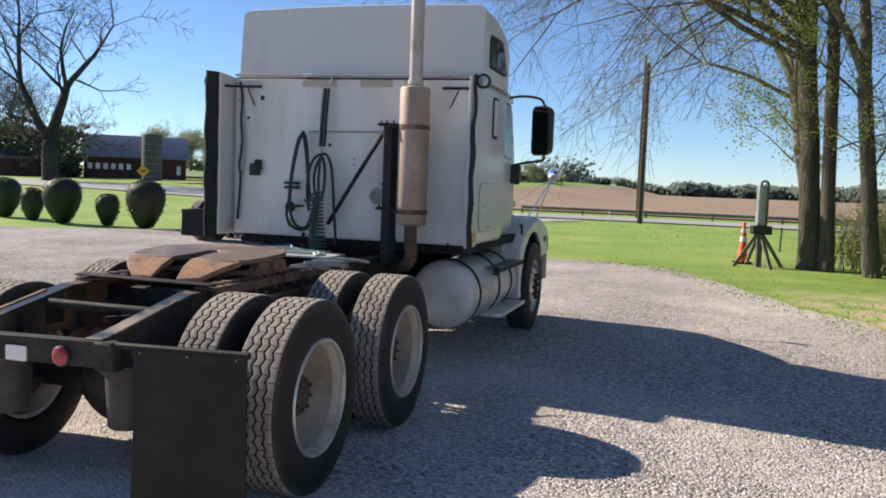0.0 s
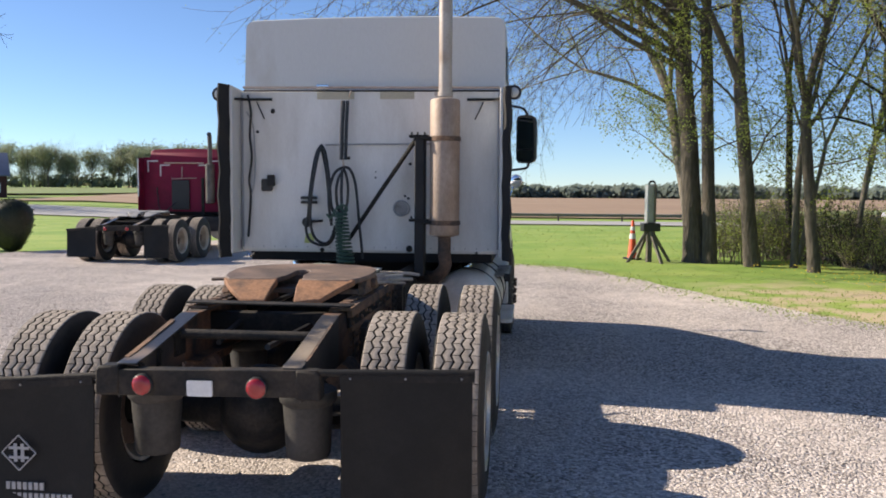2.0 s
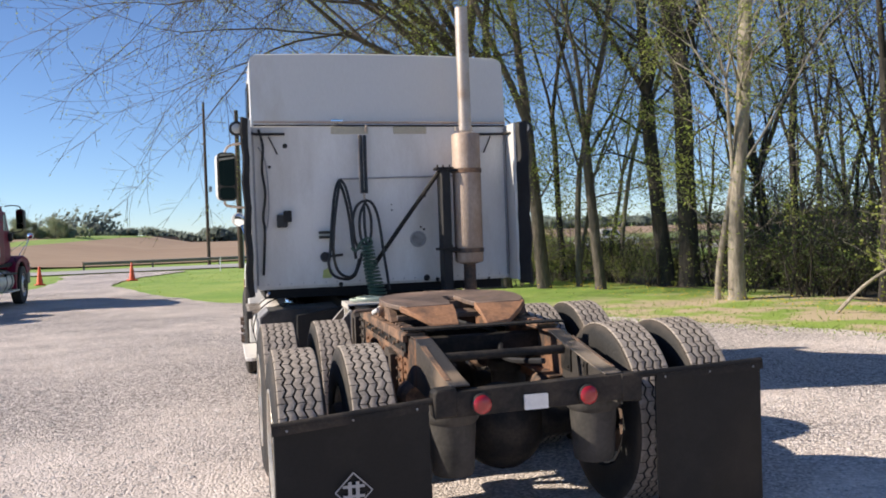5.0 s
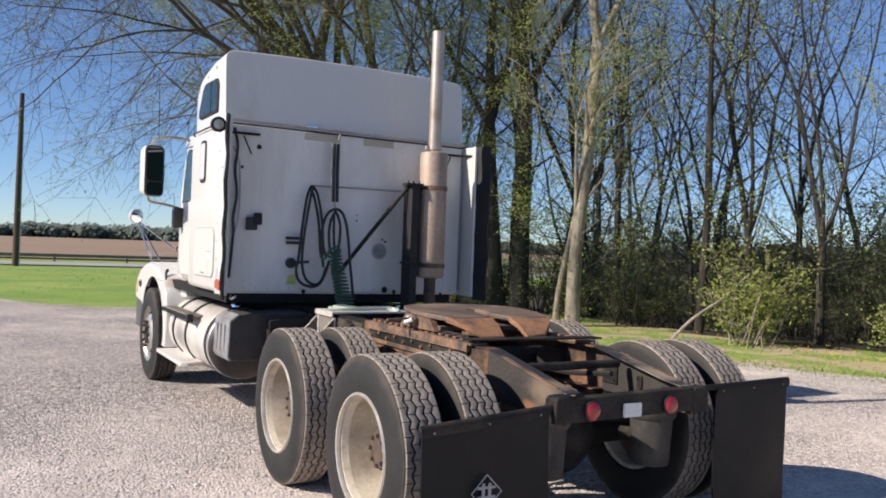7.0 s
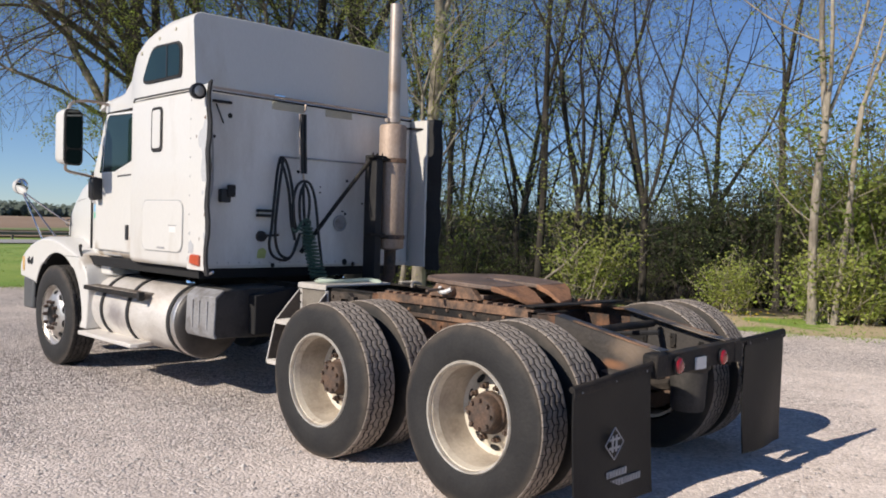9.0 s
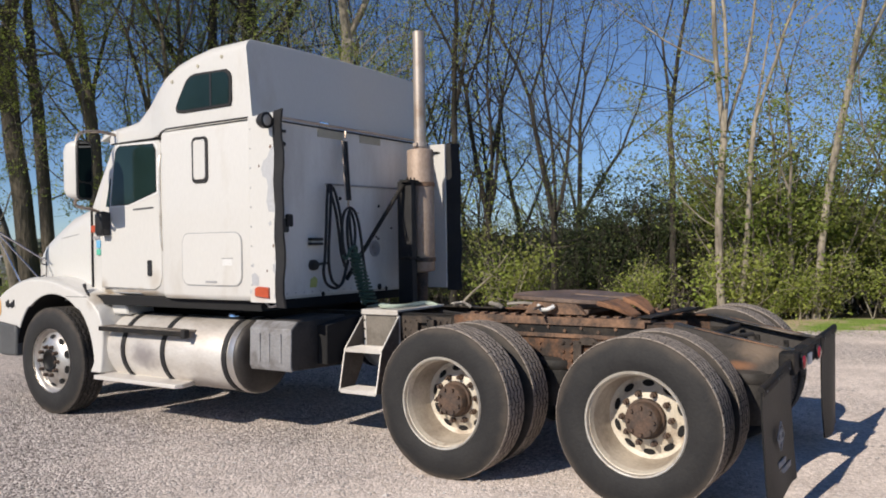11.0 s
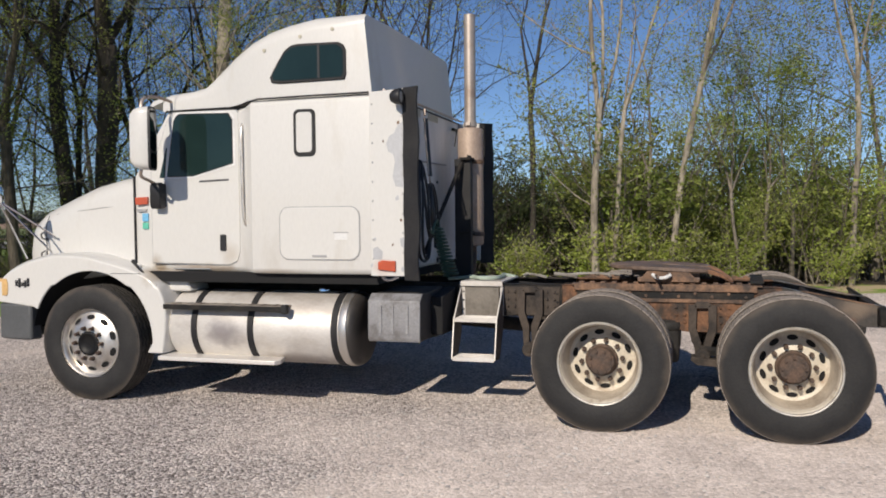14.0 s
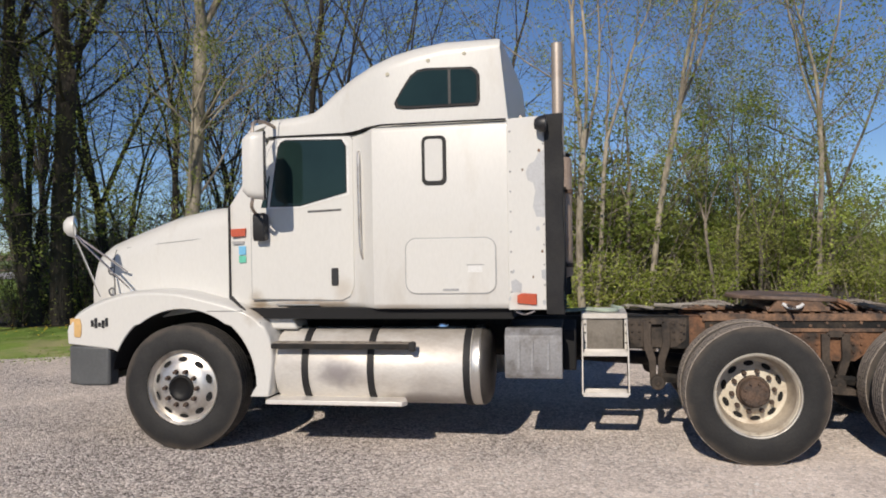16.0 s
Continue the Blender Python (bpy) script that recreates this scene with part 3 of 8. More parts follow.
def lathe(bm, prof, axis="z", seg=32, at=(0, 0, 0), closed=False, twist=None, caps=True):
    """Turn a profile of (radius, along) round an axis."""
    rings = []
    for j in range(seg):
        a = 2 * math.pi * j / seg
        ring = []
        for i, (r, h) in enumerate(prof):
            if twist:
                h = h + twist(i, j)
            c, s = r * math.cos(a), r * math.sin(a)
            q = {"z": (c, s, h), "x": (h, c, s), "y": (c, h, s)}[axis]
            ring.append(bm.verts.new((q[0] + at[0], q[1] + at[1], q[2] + at[2])))
        rings.append(ring)
    k = len(prof)
    for j in range(seg):
        a, b = rings[j], rings[(j + 1) % seg]
        for i in range(k if closed else k - 1):
            bm.faces.new((a[i], a[(i + 1) % k], b[(i + 1) % k], b[i]))
    if caps and not closed:
        for i in (0, k - 1):
            if prof[i][0] > 1e-5:
                f = [r[i] for r in rings]
                bm.faces.new(f if i else f[::-1])
    bmesh.ops.remove_doubles(bm, verts=bm.verts, dist=1e-6)
    bmesh.ops.recalc_face_normals(bm, faces=bm.faces)
    return bm


def loft(bm, sections):
    """Skin a row of closed sections with equal counts, with end caps."""
    rings = [[bm.verts.new(p) for p in s] for s in sections]
    k = len(rings[0])
    for a, b in zip(rings, rings[1:]):
        for i in range(k):
            bm.faces.new((a[i], a[(i + 1) % k], b[(i + 1) % k], b[i]))
    bm.faces.new(rings[0][::-1])
    bm.faces.new(rings[-1])
    bmesh.ops.recalc_face_normals(bm, faces=bm.faces)
    return bm


def spline(pts, n=6):
    """A smooth row of points through the given ones."""
    pts = [Vector(p) for p in pts]
    out = []
    for i in range(len(pts) - 1):
        p0, p1, p2, p3 = pts[max(i - 1, 0)], pts[i], pts[i + 1], pts[min(i + 2, len(pts) - 1)]
        for k in range(n):
            t = k / n
            out.append(0.5 * ((2 * p1) + (p2 - p0) * t + (2 * p0 - 5 * p1 + 4 * p2 - p3) * t * t + (3 * p1 - p0 - 3 * p2 + p3) * t ** 3))
    out.append(pts[-1])
    return out


# ---- the land ----
def smooth(a, b, x):
    t = min(1.0, max(0.0, (x - a) / (b - a)))
    return t * t * (3 - 2 * t)


def land_z(x, y):
    """Level round the trucks, falling a little towards the road, rising towards the farm, and down into the wood."""
    z = -1.0 * min(1.0, max(0.0, (y - 34) / 44))
    farm = min(1.0, max(0.0, (-x - 18) / 24))
    z += (0.013 * max(0.0, min(y, 320) - 40) - z) * farm
    if -1 < x < 6 and -4 < y < 5:
        z += 0.035 * smooth(-0.2, 0.9, x) * smooth(6.0, 2.5, x) * smooth(-4.0, -1.5, y) * smooth(5.0, 2.5, y)
    wood = max(0.0, x - wood_edge(y) - 2.5)
    return z - min(1.0, wood * 0.08) * (1 if -30 < y < 34 else max(0.0, 1 - abs(y - 34) / 20 if y > 0 else 1 - abs(y + 30) / 20))


def wood_edge(y):
    pts = [(-60, 22), (-20, 14.5), (-8, 12.2), (-1, 10.6), (3, 9.6), (9, 8.2), (14, 7.3), (18, 6.2), (22, 7.5), (30, 14), (60, 30)]
    for (y0, x0), (y1, x1) in zip(pts, pts[1:]):
        if y <= y1:
            return x0 + (x1 - x0) * (y - y0) / (y1 - y0)
    return pts[-1][1]


def sheet(name, xs, ys, dz, material, label, category, inside=None, smooth=60):
    bm = B()
    grid = {}
    for i, x in enumerate(xs):
        for j, y in enumerate(ys):
            grid[i, j] = bm.verts.new((x, y, land_z(x, y) + dz))
    for i in range(len(xs) - 1):
        for j in range(len(ys) - 1):
            bm.faces.new((grid[i, j], grid[i + 1, j], grid[i + 1, j + 1], grid[i, j + 1]))
    return solid(name, bm, material, label, category, kind="structure", smooth=smooth)


def outline_sheet(name, pts, dz, material, label, category, wobble=0.18, step=4, wob_scale=0.9, close_spline=True, grid=0.0):
    """An area that lies on the land, whose rim wanders a little."""
    ring = spline(list(pts) + [pts[0]], step)[:-1] if close_spline else [Vector(p) for p in pts]
    bm = B()
    vs = []
    for p in ring:
        q = Vector((p.x, p.y, 0))
        n1 = noise.noise_vector(q * wob_scale) * wobble + noise.noise_vector(q * wob_scale * 4) * wobble * 0.35
        x, y = p.x + n1.x, p.y + n1.y
        vs.append(bm.verts.new((x, y, land_z(x, y) + dz)))
    flat = [Vector((q.co.x, q.co.y)) for q in vs]
    if grid:
        bm.clear()
        lo, hi = [min(q[i] for q in flat) for i in (0, 1)], [max(q[i] for q in flat) for i in (0, 1)]
        inner = [Vector((lo[0] + (i + 0.5) * grid, lo[1] + (j + 0.5) * grid)) for i in range(int((hi[0] - lo[0]) / grid)) for j in range(int((hi[1] - lo[1]) / grid))]
        m = len(flat)
        co, _, faces, _, _, _ = delaunay_2d_cdt(flat + inner, [(i, (i + 1) % m) for i in range(m)], [tuple(range(m))], 1, 0.001)
        vs = [bm.verts.new((q.x, q.y, land_z(q.x, q.y) + dz)) for q in co]
        for t in faces:
            bm.faces.new([vs[i] for i in t])
    else:
        for t in tessellate_polygon([[Vector((q.x, q.y, 0)) for q in flat]]):
            bm.faces.new([vs[i] for i in t])
    bm.normal_update()
    for f in bm.faces:
        if f.normal.z < 0:
            f.normal_flip()
    return solid(name, bm, material, label, category, kind="structure", smooth=60)


def steps(*spans):
    out = []
    for a, b, n in spans:
        out += [a + (b - a) * i / n for i in range(n)]
    return out + [spans[-1][1]]


sheet("ground", steps((-2500, -300, 6), (-300, -60, 8), (-60, 5, 16), (5, 45, 50), (45, 300, 10), (300, 2500, 6)),
      steps((-1500, -100, 5), (-100, -32, 8), (-32, 36, 34), (36, 80, 22), (80, 400, 8), (400, 3000, 6)), -0.035, LAWN,
      "bright green spring lawn and verge running out to the horizon", "ground")

# gravel yard, with the drive that leads out to the road
YARD = [(10.4, -2.0), (9.6, 0.2), (8.6, 2.0), (7.6, 3.9), (6.5, 6.1), (5.6, 7.5), (4.6, 9.2), (3.5, 12.2), (2.3, 14.7), (0.9, 15.4), (-0.5, 15.7), (-1.7, 16.9),
        (-3.2, 20.6), (-4.6, 25.0), (-5.5, 28.0), (-5.2, 32.0), (-4.4, 37.0), (-4.0, 47.0), (-10.0, 47.0), (-8.6, 37.0), (-7.9, 30.0), (-8.4, 26.0), (-10.0, 20.5), (-11.8, 17.4), (-13.2, 15.9), (-15.6, 14.7),
        (-22, 13.5), (-34, 12.0), (-40, 0.0), (-34, -24), (-10, -34), (12, -26), (12.4, -12), (11.3, -6)]
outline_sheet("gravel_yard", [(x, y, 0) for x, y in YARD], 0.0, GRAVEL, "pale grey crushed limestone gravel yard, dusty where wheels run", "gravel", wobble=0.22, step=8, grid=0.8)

# road beyond the verge, guardrail fields
outline_sheet("road", [(x, y, 0) for x, y in ((-300, 78), (-140, 62), (-52, 53), (-30, 50.5), (-12, 50.5), (0, 51), (60, 49), (300, 44), (300, 65), (60, 73), (0, 74), (-30, 69), (-46, 66), (-80, 72), (-140, 84), (-300, 115))], 0.04, ASPHALT,
              "grey two-lane asphalt country road", "road", wobble=0.05, step=6, grid=7.0)
outline_sheet("ploughed_field", [(x, y, 0) for x, y in ((-54, 78), (-30, 79), (0, 86), (150, 78), (700, 60), (900, 420), (300, 520), (-40, 470), (-140, 300), (-74, 170))], 0.12, SOIL,
              "bare brown ploughed field beyond the road", "field", wobble=1.0, step=4, wob_scale=0.05, grid=16.0)
outline_sheet("pasture", [(x, y, 0) for x, y in ((20, 110), (150, 96), (400, 90), (300, 150), (120, 170))], 0.24, GREENFIELD,
              "strip of green pasture in the brown field", "field", wobble=1.0, step=4, wob_scale=0.05, grid=12.0)
outline_sheet("farm_pasture", [(x, y, 0) for x, y in ((-190, 100), (-100, 106), (-66, 112), (-62, 150), (-68, 205), (-90, 208), (-200, 195))], 0.26, GREENFIELD,
              "green pasture in front of a line of trees", "field", wobble=1.0, step=4, wob_scale=0.05, grid=10.0)

xs = steps((0, 45, 40))
bm = B()
rows = steps((-45, 34, 60))
g = {}
for j, y in enumerate(rows):
    for i, x in enumerate(xs):
        X = wood_edge(y) + 1.1 + x + (noise.noise((y * 0.8, 3, 0)) * 0.6 - 0.3 if i == 0 else 0)
        rise = (-0.075, -0.045, -0.01)[i] if i < 3 else 0.02
        g[i, j] = bm.verts.new((X, y, land_z(X, y) + rise + 0.05 * noise.noise((X * 0.6, y * 0.6, 1)) * (i > 0)))
for i in range(len(xs) - 1):
    for j in range(len(rows) - 1):
        bm.faces.new((g[i, j], g[i + 1, j], g[i + 1, j + 1], g[i, j + 1]))
solid("woodland_floor", bm, LITTER, "brown leaf litter and dead stems under the trees", "woodland floor", kind="structure", smooth=60)


# ---- tractor units ----
def wheel_kit(parent, kind, tyre_label):
    """One wheel with its tyre, hub and nuts, its outer face towards -x, centred on its tyre. kind: steer, drive, inner."""
    R, W = 0.502, (0.275 if kind == "steer" else 0.262)
    h = W / 2
    bm = B()
    if kind == "inner":
        lathe(bm, [(0.27, -h + 0.03), (0.29, -h + 0.02), (0.275, -0.02), (0.275, 0.03), (0.29, h - 0.02), (0.27, h - 0.03)], "x", 40, closed=True)
        wheel = part("wheel", bm, RIM, parent)
    elif kind == "drive":
        # deep dish: the disc lies far inside the outer flange
        prof = [(0.298, -h + 0.012), (0.302, -h + 0.022), (0.282, -h + 0.03), (0.272, -h + 0.07), (0.260, 0.06), (0.246, 0.118), (0.222, 0.130), (0.190, 0.121), (0.150, 0.088), (0.112, 0.080),
                (0.112, 0.096), (0.150, 0.104), (0.190, 0.137), (0.222, 0.146), (0.256, 0.134), (0.277, 0.06), (0.285, -h + 0.07), (0.300, -h + 0.04)]
        lathe(bm, prof, "x", 60, closed=True)
        wheel = part("wheel", bm, RIM, parent)
        bm = lathe(B(), [(0.288, -h + 0.028), (0.2715, -h + 0.071), (0.2595, 0.06), (0.2455, 0.117), (0.251, 0.114), (0.2645, 0.06), (0.276, -h + 0.071)], "x", 60, closed=True)
        part("rim_barrel", bm, RIM_BARREL, wheel, "rust-stained inside of the rim")
        bm = lathe(B(), [(0.291, -h + 0.004), (0.300, -h + 0.002), (0.306, -h + 0.012), (0.300, -h + 0.026), (0.286, -h + 0.022)], "x", 60, closed=True)
        part("rim_flange", bm, RIM_EDGE, wheel)
        # flat black discs paint the darkness of open hand holes
        for k in range(10):
            a = 2 * math.pi * (k + 0.5) / 10
            bm = B()
            c = Vector((0.1315, 0.204 * math.cos(a), 0.204 * math.sin(a)))
            ring = [bm.verts.new(c + Vector((0.9 * -0.012, 0, 0)) + Vector((0, -math.sin(a), math.cos(a))) * 0.038 * math.cos(q) + Vector((0.32, math.cos(a), math.sin(a))) * 0.0195 * math.sin(q)) for q in [i * math.pi / 6 for i in range(12)]]
            bm.faces.new(ring)
            part("hand_hole", bm, DARK_VOID, wheel, smooth=0)
        bm = lathe(B(), [(0, -0.02), (0.055, -0.02), (0.095, -0.013), (0.103, -0.003), (0.106, 0.045), (0.118, 0.051), (0.122, 0.07), (0.116, 0.10)], "x", 28)
        for k in range(8):
            a = 2 * math.pi * k / 8
            lathe(bm, [(0, -0.033), (0.011, -0.033), (0.012, -0.011)], "x", 6, at=(0, 0.078 * math.cos(a), 0.078 * math.sin(a)))
        part("hub", bm, HUB, wheel, "rust-brown axle hub")
        nut = None
        for k in range(10):
            a = 2 * math.pi * k / 10
            if nut is None:
                bm = lathe(B(), [(0, 0.04), (0.012, 0.04), (0.0125, 0.06), (0.019, 0.061), (0.019, 0.10)], "x", 6)
                nut = part("lug_nut", bm, HUB, wheel, loc=(0, 0.150, 0))
            else:
                again(nut, wheel, pose(0, 0.150 * math.cos(a), 0.150 * math.sin(a)))
    else:
        # steer wheel: bright disc that bulges outwards
        prof = [(0.298, -h + 0.012), (0.303, -h + 0.024), (0.286, -h + 0.034), (0.272, -h + 0.065), (0.256, -h + 0.062), (0.212, -h + 0.030), (0.160, -h + 0.006), (0.092, -h + 0.002),
                (0.092, -h + 0.035), (0.160, -h + 0.04), (0.212, -h + 0.06), (0.262, -h + 0.095), (0.290, -h + 0.06), (0.300, -h + 0.04)]
        lathe(bm, prof, "x", 60, closed=True)
        wheel = part("wheel", bm, POLISHED, parent, "polished aluminium steer wheel")
        # hand holes are dark discs laid on the metal, their shade in the colour
        for k in range(10):
            a = 2 * math.pi * (k + 0.5) / 10
            bm = B()
            c = Vector((-h + 0.0375, 0.230 * math.cos(a), 0.227 * math.sin(a)))
            ring = [bm.verts.new(c + Vector((0, -math.sin(a), math.cos(a))) * 0.040 * math.cos(q) + Vector((0.72, math.cos(a), math.sin(a))) * 0.0195 * math.sin(q)) for q in [i * math.pi / 6 for i in range(12)]]
            bm.faces.new(ring)
            part("hand_hole", bm, DARK_VOID, wheel, smooth=0)
        nut = None
        for k in range(10):
            a = 2 * math.pi * k / 10
            if nut is None:
                bm = lathe(B(), [(0, -0.036), (0.014, -0.036), (0.017, -0.02), (0.019, 0.002), (0.022, 0.008)], "x", 10, at=(-h, 0, 0))
                nut = part("lug_nut", bm, HUB, wheel, loc=(0, 0.135, 0))
            else:
                again(nut, wheel, pose(0, 0.135 * math.cos(a), 0.135 * math.sin(a)))
        bm = lathe(B(), [(0, 0.014), (0.045, 0.012), (0.070, 0.005), (0.088, -0.008), (0.105, -0.005), (0.108, 0.003), (0.108, 0.03)], "x", 30, at=(-h, 0, 0))
        part("hub", bm, FLAP_RUBBER, wheel, "dark oily hub cap")
    # tyre: side walls, then ribs parted by zigzag grooves
    n = 176
    side = [(0.296, 1.0 * h - 0.03), (0.306, h - 0.012), (0.335, h - 0.002), (0.385, h), (0.425, h - 0.004), (0.462, h - 0.014), (0.487, h - 0.022)]
    bm = B()
    prof = [(r, -x) for r, x in side] + [(R - 0.017, -h + 0.028), (R - 0.017, h - 0.028)] + [(r, x) for r, x in side[::-1]]
    lathe(bm, prof, "x", 72, closed=False, caps=False)
    tyre = part("tyre", bm, TYRE, wheel, tyre_label)
    tread = B()
    ribs = 5
    gap = 0.0082
    span = 2 * (h - 0.024)
    w = (span - gap * (ribs - 1)) / ribs

    def zig(a, amp):
        return amp * (1 - abs((a * n / (2 * math.pi)) % 4 - 2)) * 1.15
    for k in range(ribs):
        a0 = -span / 2 + k * (w + gap)
        a1 = a0 + w
        last_rib = k in (0, ribs - 1)
        ring = []
        for j in range(n):
            a = 2 * math.pi * j / n
            sipe = (j - (0 if k % 2 else 2)) % 4
            a += {1: -1, 3: 1}.get(sipe, 0) * (2 * math.pi / n - 0.0040)
            dl = 0 if k == 0 else zig(a, 0.0075)
            dr = 0 if k == ribs - 1 else zig(a, 0.0075)
            rr = []
            drop = [0.006 if k == 0 else 0.0, 0.006 if k == ribs - 1 else 0.0]
            for r, x in ((R - 0.02, a0 + dl), (R - 0.001 - drop[0], a0 + dl + 0.001), (R - drop[0] * 0.3, a0 + dl + 0.006), (R - drop[1] * 0.3, a1 + dr - 0.006), (R - 0.001 - drop[1], a1 + dr - 0.001), (R - 0.02, a1 + dr)):
                notch = 0.006 if sipe == 0 else 0.0
                rr.append(tread.verts.new((x, (r - (notch if r > R - 0.01 else 0)) * math.cos(a), (r - (notch if r > R - 0.01 else 0)) * math.sin(a))))
            ring.append(rr)
        for j in range(n):
            p, q = ring[j], ring[(j + 1) % n]
            for i in range(5):
                f = tread.faces.new((p[i], p[i + 1], q[i + 1], q[i]))
                f.material_index = 2 if (k, i) in ((0, 0), (ribs - 1, 4)) else 1 if i in (0, 4) or (j - (0 if k % 2 else 2)) % 4 in (0, 3) else 0
    floor = [[tread.verts.new((x, (R - 0.0145) * math.cos(2 * math.pi * j / 88), (R - 0.0145) * math.sin(2 * math.pi * j / 88))) for x in (-span / 2 + 0.01, span / 2 - 0.01)] for j in range(88)]
    for j in range(88):
        f = tread.faces.new((floor[j][0], floor[j][1], floor[(j + 1) % 88][1], floor[(j + 1) % 88][0]))
        f.material_index = 1
    bmesh.ops.recalc_face_normals(tread, faces=tread.faces)
    tread = part("tread", tread, TREAD_DARK if kind == "steer" else TREAD, wheel, "dry dusty zigzag tread")
    tread.data.materials.append(GROOVE)
    tread.data.materials.append(TYRE)
    return wheel


def chassis(truck, near):
    """Frame, axles, wheels, fifth wheel, flaps and tail lamps, shared by both tractor units."""
    # frame rails with the sloping tail
    for s in (-1, 1):
        bm = B()
        slab(bm, [(-0.70, 0.72), (-0.70, 0.875), (-0.55, 0.895), (0.02, 1.005), (0.02, 0.74), (-0.35, 0.72)], "x", s * 0.425, s * 0.415)
        tail = part("frame_tail", bm, FRAME_DUSTY if near else FRAME, truck, "worn sloping frame tail with rust", bevel=0.003)
        bm = slab(B(), [(-0.70, 0.870), (-0.55, 0.890), (0.02, 1.000), (0.02, 1.008), (-0.55, 0.898), (-0.70, 0.878)], "x", s * 0.428, s * 0.335)
        part("frame_flange", bm, FRAME_TOP, tail, "slate-black top flange with rusted wear", bevel=0.003)
        if near:
            # rusted bare edge along the bend, bolted plates inside
            bm = slab(B(), [(-0.62, 0.886), (-0.55, 0.895), (-0.12, 0.979), (-0.12, 0.988), (-0.55, 0.9025), (-0.62, 0.892)], "x", s * 0.4305, s * (0.405 if s < 0 else 0.418))
            part("rusty_edge", bm, RUSTY, tail, "bare rusty edge of the frame")
            for y0, y1, z0, z1 in ((-0.12, 0.01, 0.79, 0.915), (-0.33, -0.29, 0.78, 0.87), (-0.52, -0.49, 0.77, 0.84)):
                bm = box(B(), *sorted((s * 0.4145, s * 0.404)), y0, y1, z0, z1)
                for q in (0.2, 0.8):
                    lathe(bm, [(0, s * 0.396), (0.009, s * 0.396), (0.01, s * 0.405)], "x", 6, at=(0, y0 + (y1 - y0) * q, z0 + (z1 - z0) * q))
                part("inner_plate", bm, FRAME, tail, bevel=0.003)
        bm = B()
        box(bm, *sorted((s * 0.425, s * 0.415)), 0.02, 1.70, 0.74, 1.005)
        box(bm, *sorted((s * 0.425, s * 0.335)), 0.02, 1.70, 0.995, 1.006)
        box(bm, *sorted((s * 0.425, s * 0.335)), 0.02, 1.70, 0.738, 0.748)
        for i in range(16):
            for zz in (0.79, 0.835):
                y = 0.30 + i * 0.085
                if near and (i * 7 + int(zz * 1000)) % 5 < 3:
                    lathe(bm, [(0, s * 0.438), (0.011, s * 0.438), (0.012, s * 0.424)], "x", 6, at=(0, y, zz))
        part("frame_rail", bm, FRAME_RUST if near else FRAME, truck, "rust-bitten frame rail with bolt heads" if near else "", bevel=0.003)
        bm = box(B(), *sorted((s * 0.425, s * 0.415)), 1.70, 6.2, 0.74, 1.005)
        box(bm, *sorted((s * 0.425, s * 0.335)), 1.70, 6.2, 0.995, 1.006)
        box(bm, *sorted((s * 0.425, s * 0.335)), 1.70, 6.2, 0.738, 0.748)
        for y, z in ((1.74, 0.93), (1.74, 0.86), (2.26, 0.93), (2.26, 0.86), (2.33, 0.80), (2.45, 0.93), (2.45, 0.82)):
            lathe(bm, [(0, s * 0.438), (0.011, s * 0.438), (0.012, s * 0.424)], "x", 6, at=(0, y, z))
        part("front_rail", bm, FRAME, truck, "grimy black frame rail", bevel=0.003)
        # rusty slider rail with bolts on the frame
        bm = B()
        box(bm, *sorted((s * 0.455, s * 0.34)), 0.16, 1.62, 1.008, 1.022)
        box(bm, *sorted((s * 0.458, s * 0.43)), 0.20, 1.60, 0.968, 1.01)
        box(bm, *sorted((s * 0.447, s * 0.428)), 0.24, 1.56, 0.880, 0.908)
        for i in range(16):
            y = 0.22 + i * 0.087
            box(bm, *sorted((s * 0.42, s * 0.36)), y, y + 0.04, 1.022, 1.036)
        part("slider_rail", bm, RUSTY if near else FRAME, truck, "rusty toothed slider rail", bevel=0.002)
        # black strip paints the shadow gap below the slider rail's overhang
        bm = box(B(), *sorted((s * 0.440, s * 0.4262)), 0.22, 1.58, 0.906, 0.970)
        gap = part("slider_web", bm, FRAME, truck, "dark bolted strip for the shadow gap under the slider rail")
        for i in range(11):
            bm = lathe(B(), [(0, s * 0.452), (0.012, s * 0.452), (0.014, s * 0.439)], "x", 6, at=(0, 0.28 + i * 0.125, 0.952 if i % 2 else 0.928))
            part("bolt", bm, RUSTY if near else FRAME, gap)
        # spring hangers: bolted gusset plate, arched casting on it, pivot bush and foot
        for yc, zt in ((0.60, 0.885), (1.96, 0.985)):
            bm = slab(B(), [(yc - 0.24, zt), (yc + 0.24, zt), (yc + 0.235, zt - 0.17), (yc + 0.15, zt - 0.235), (yc - 0.15, zt - 0.235), (yc - 0.235, zt - 0.17)], "x", s * 0.426, s * 0.4335)
            for q in (-1, 1):
                for dy in (0.135, 0.195):
                    for dz in (0.04, 0.10, 0.16):
                        lathe(bm, [(0, s * 0.449), (0.0115, s * 0.449), (0.013, s * 0.433)], "x", 6, at=(0, yc + q * dy, zt - dz))
            part("gusset_plate", bm, (FRAME_RUST if yc < 1 else HANGER) if near else FRAME, truck, "bolted gusset plate of the spring hanger", bevel=0.002)
            bm = B()
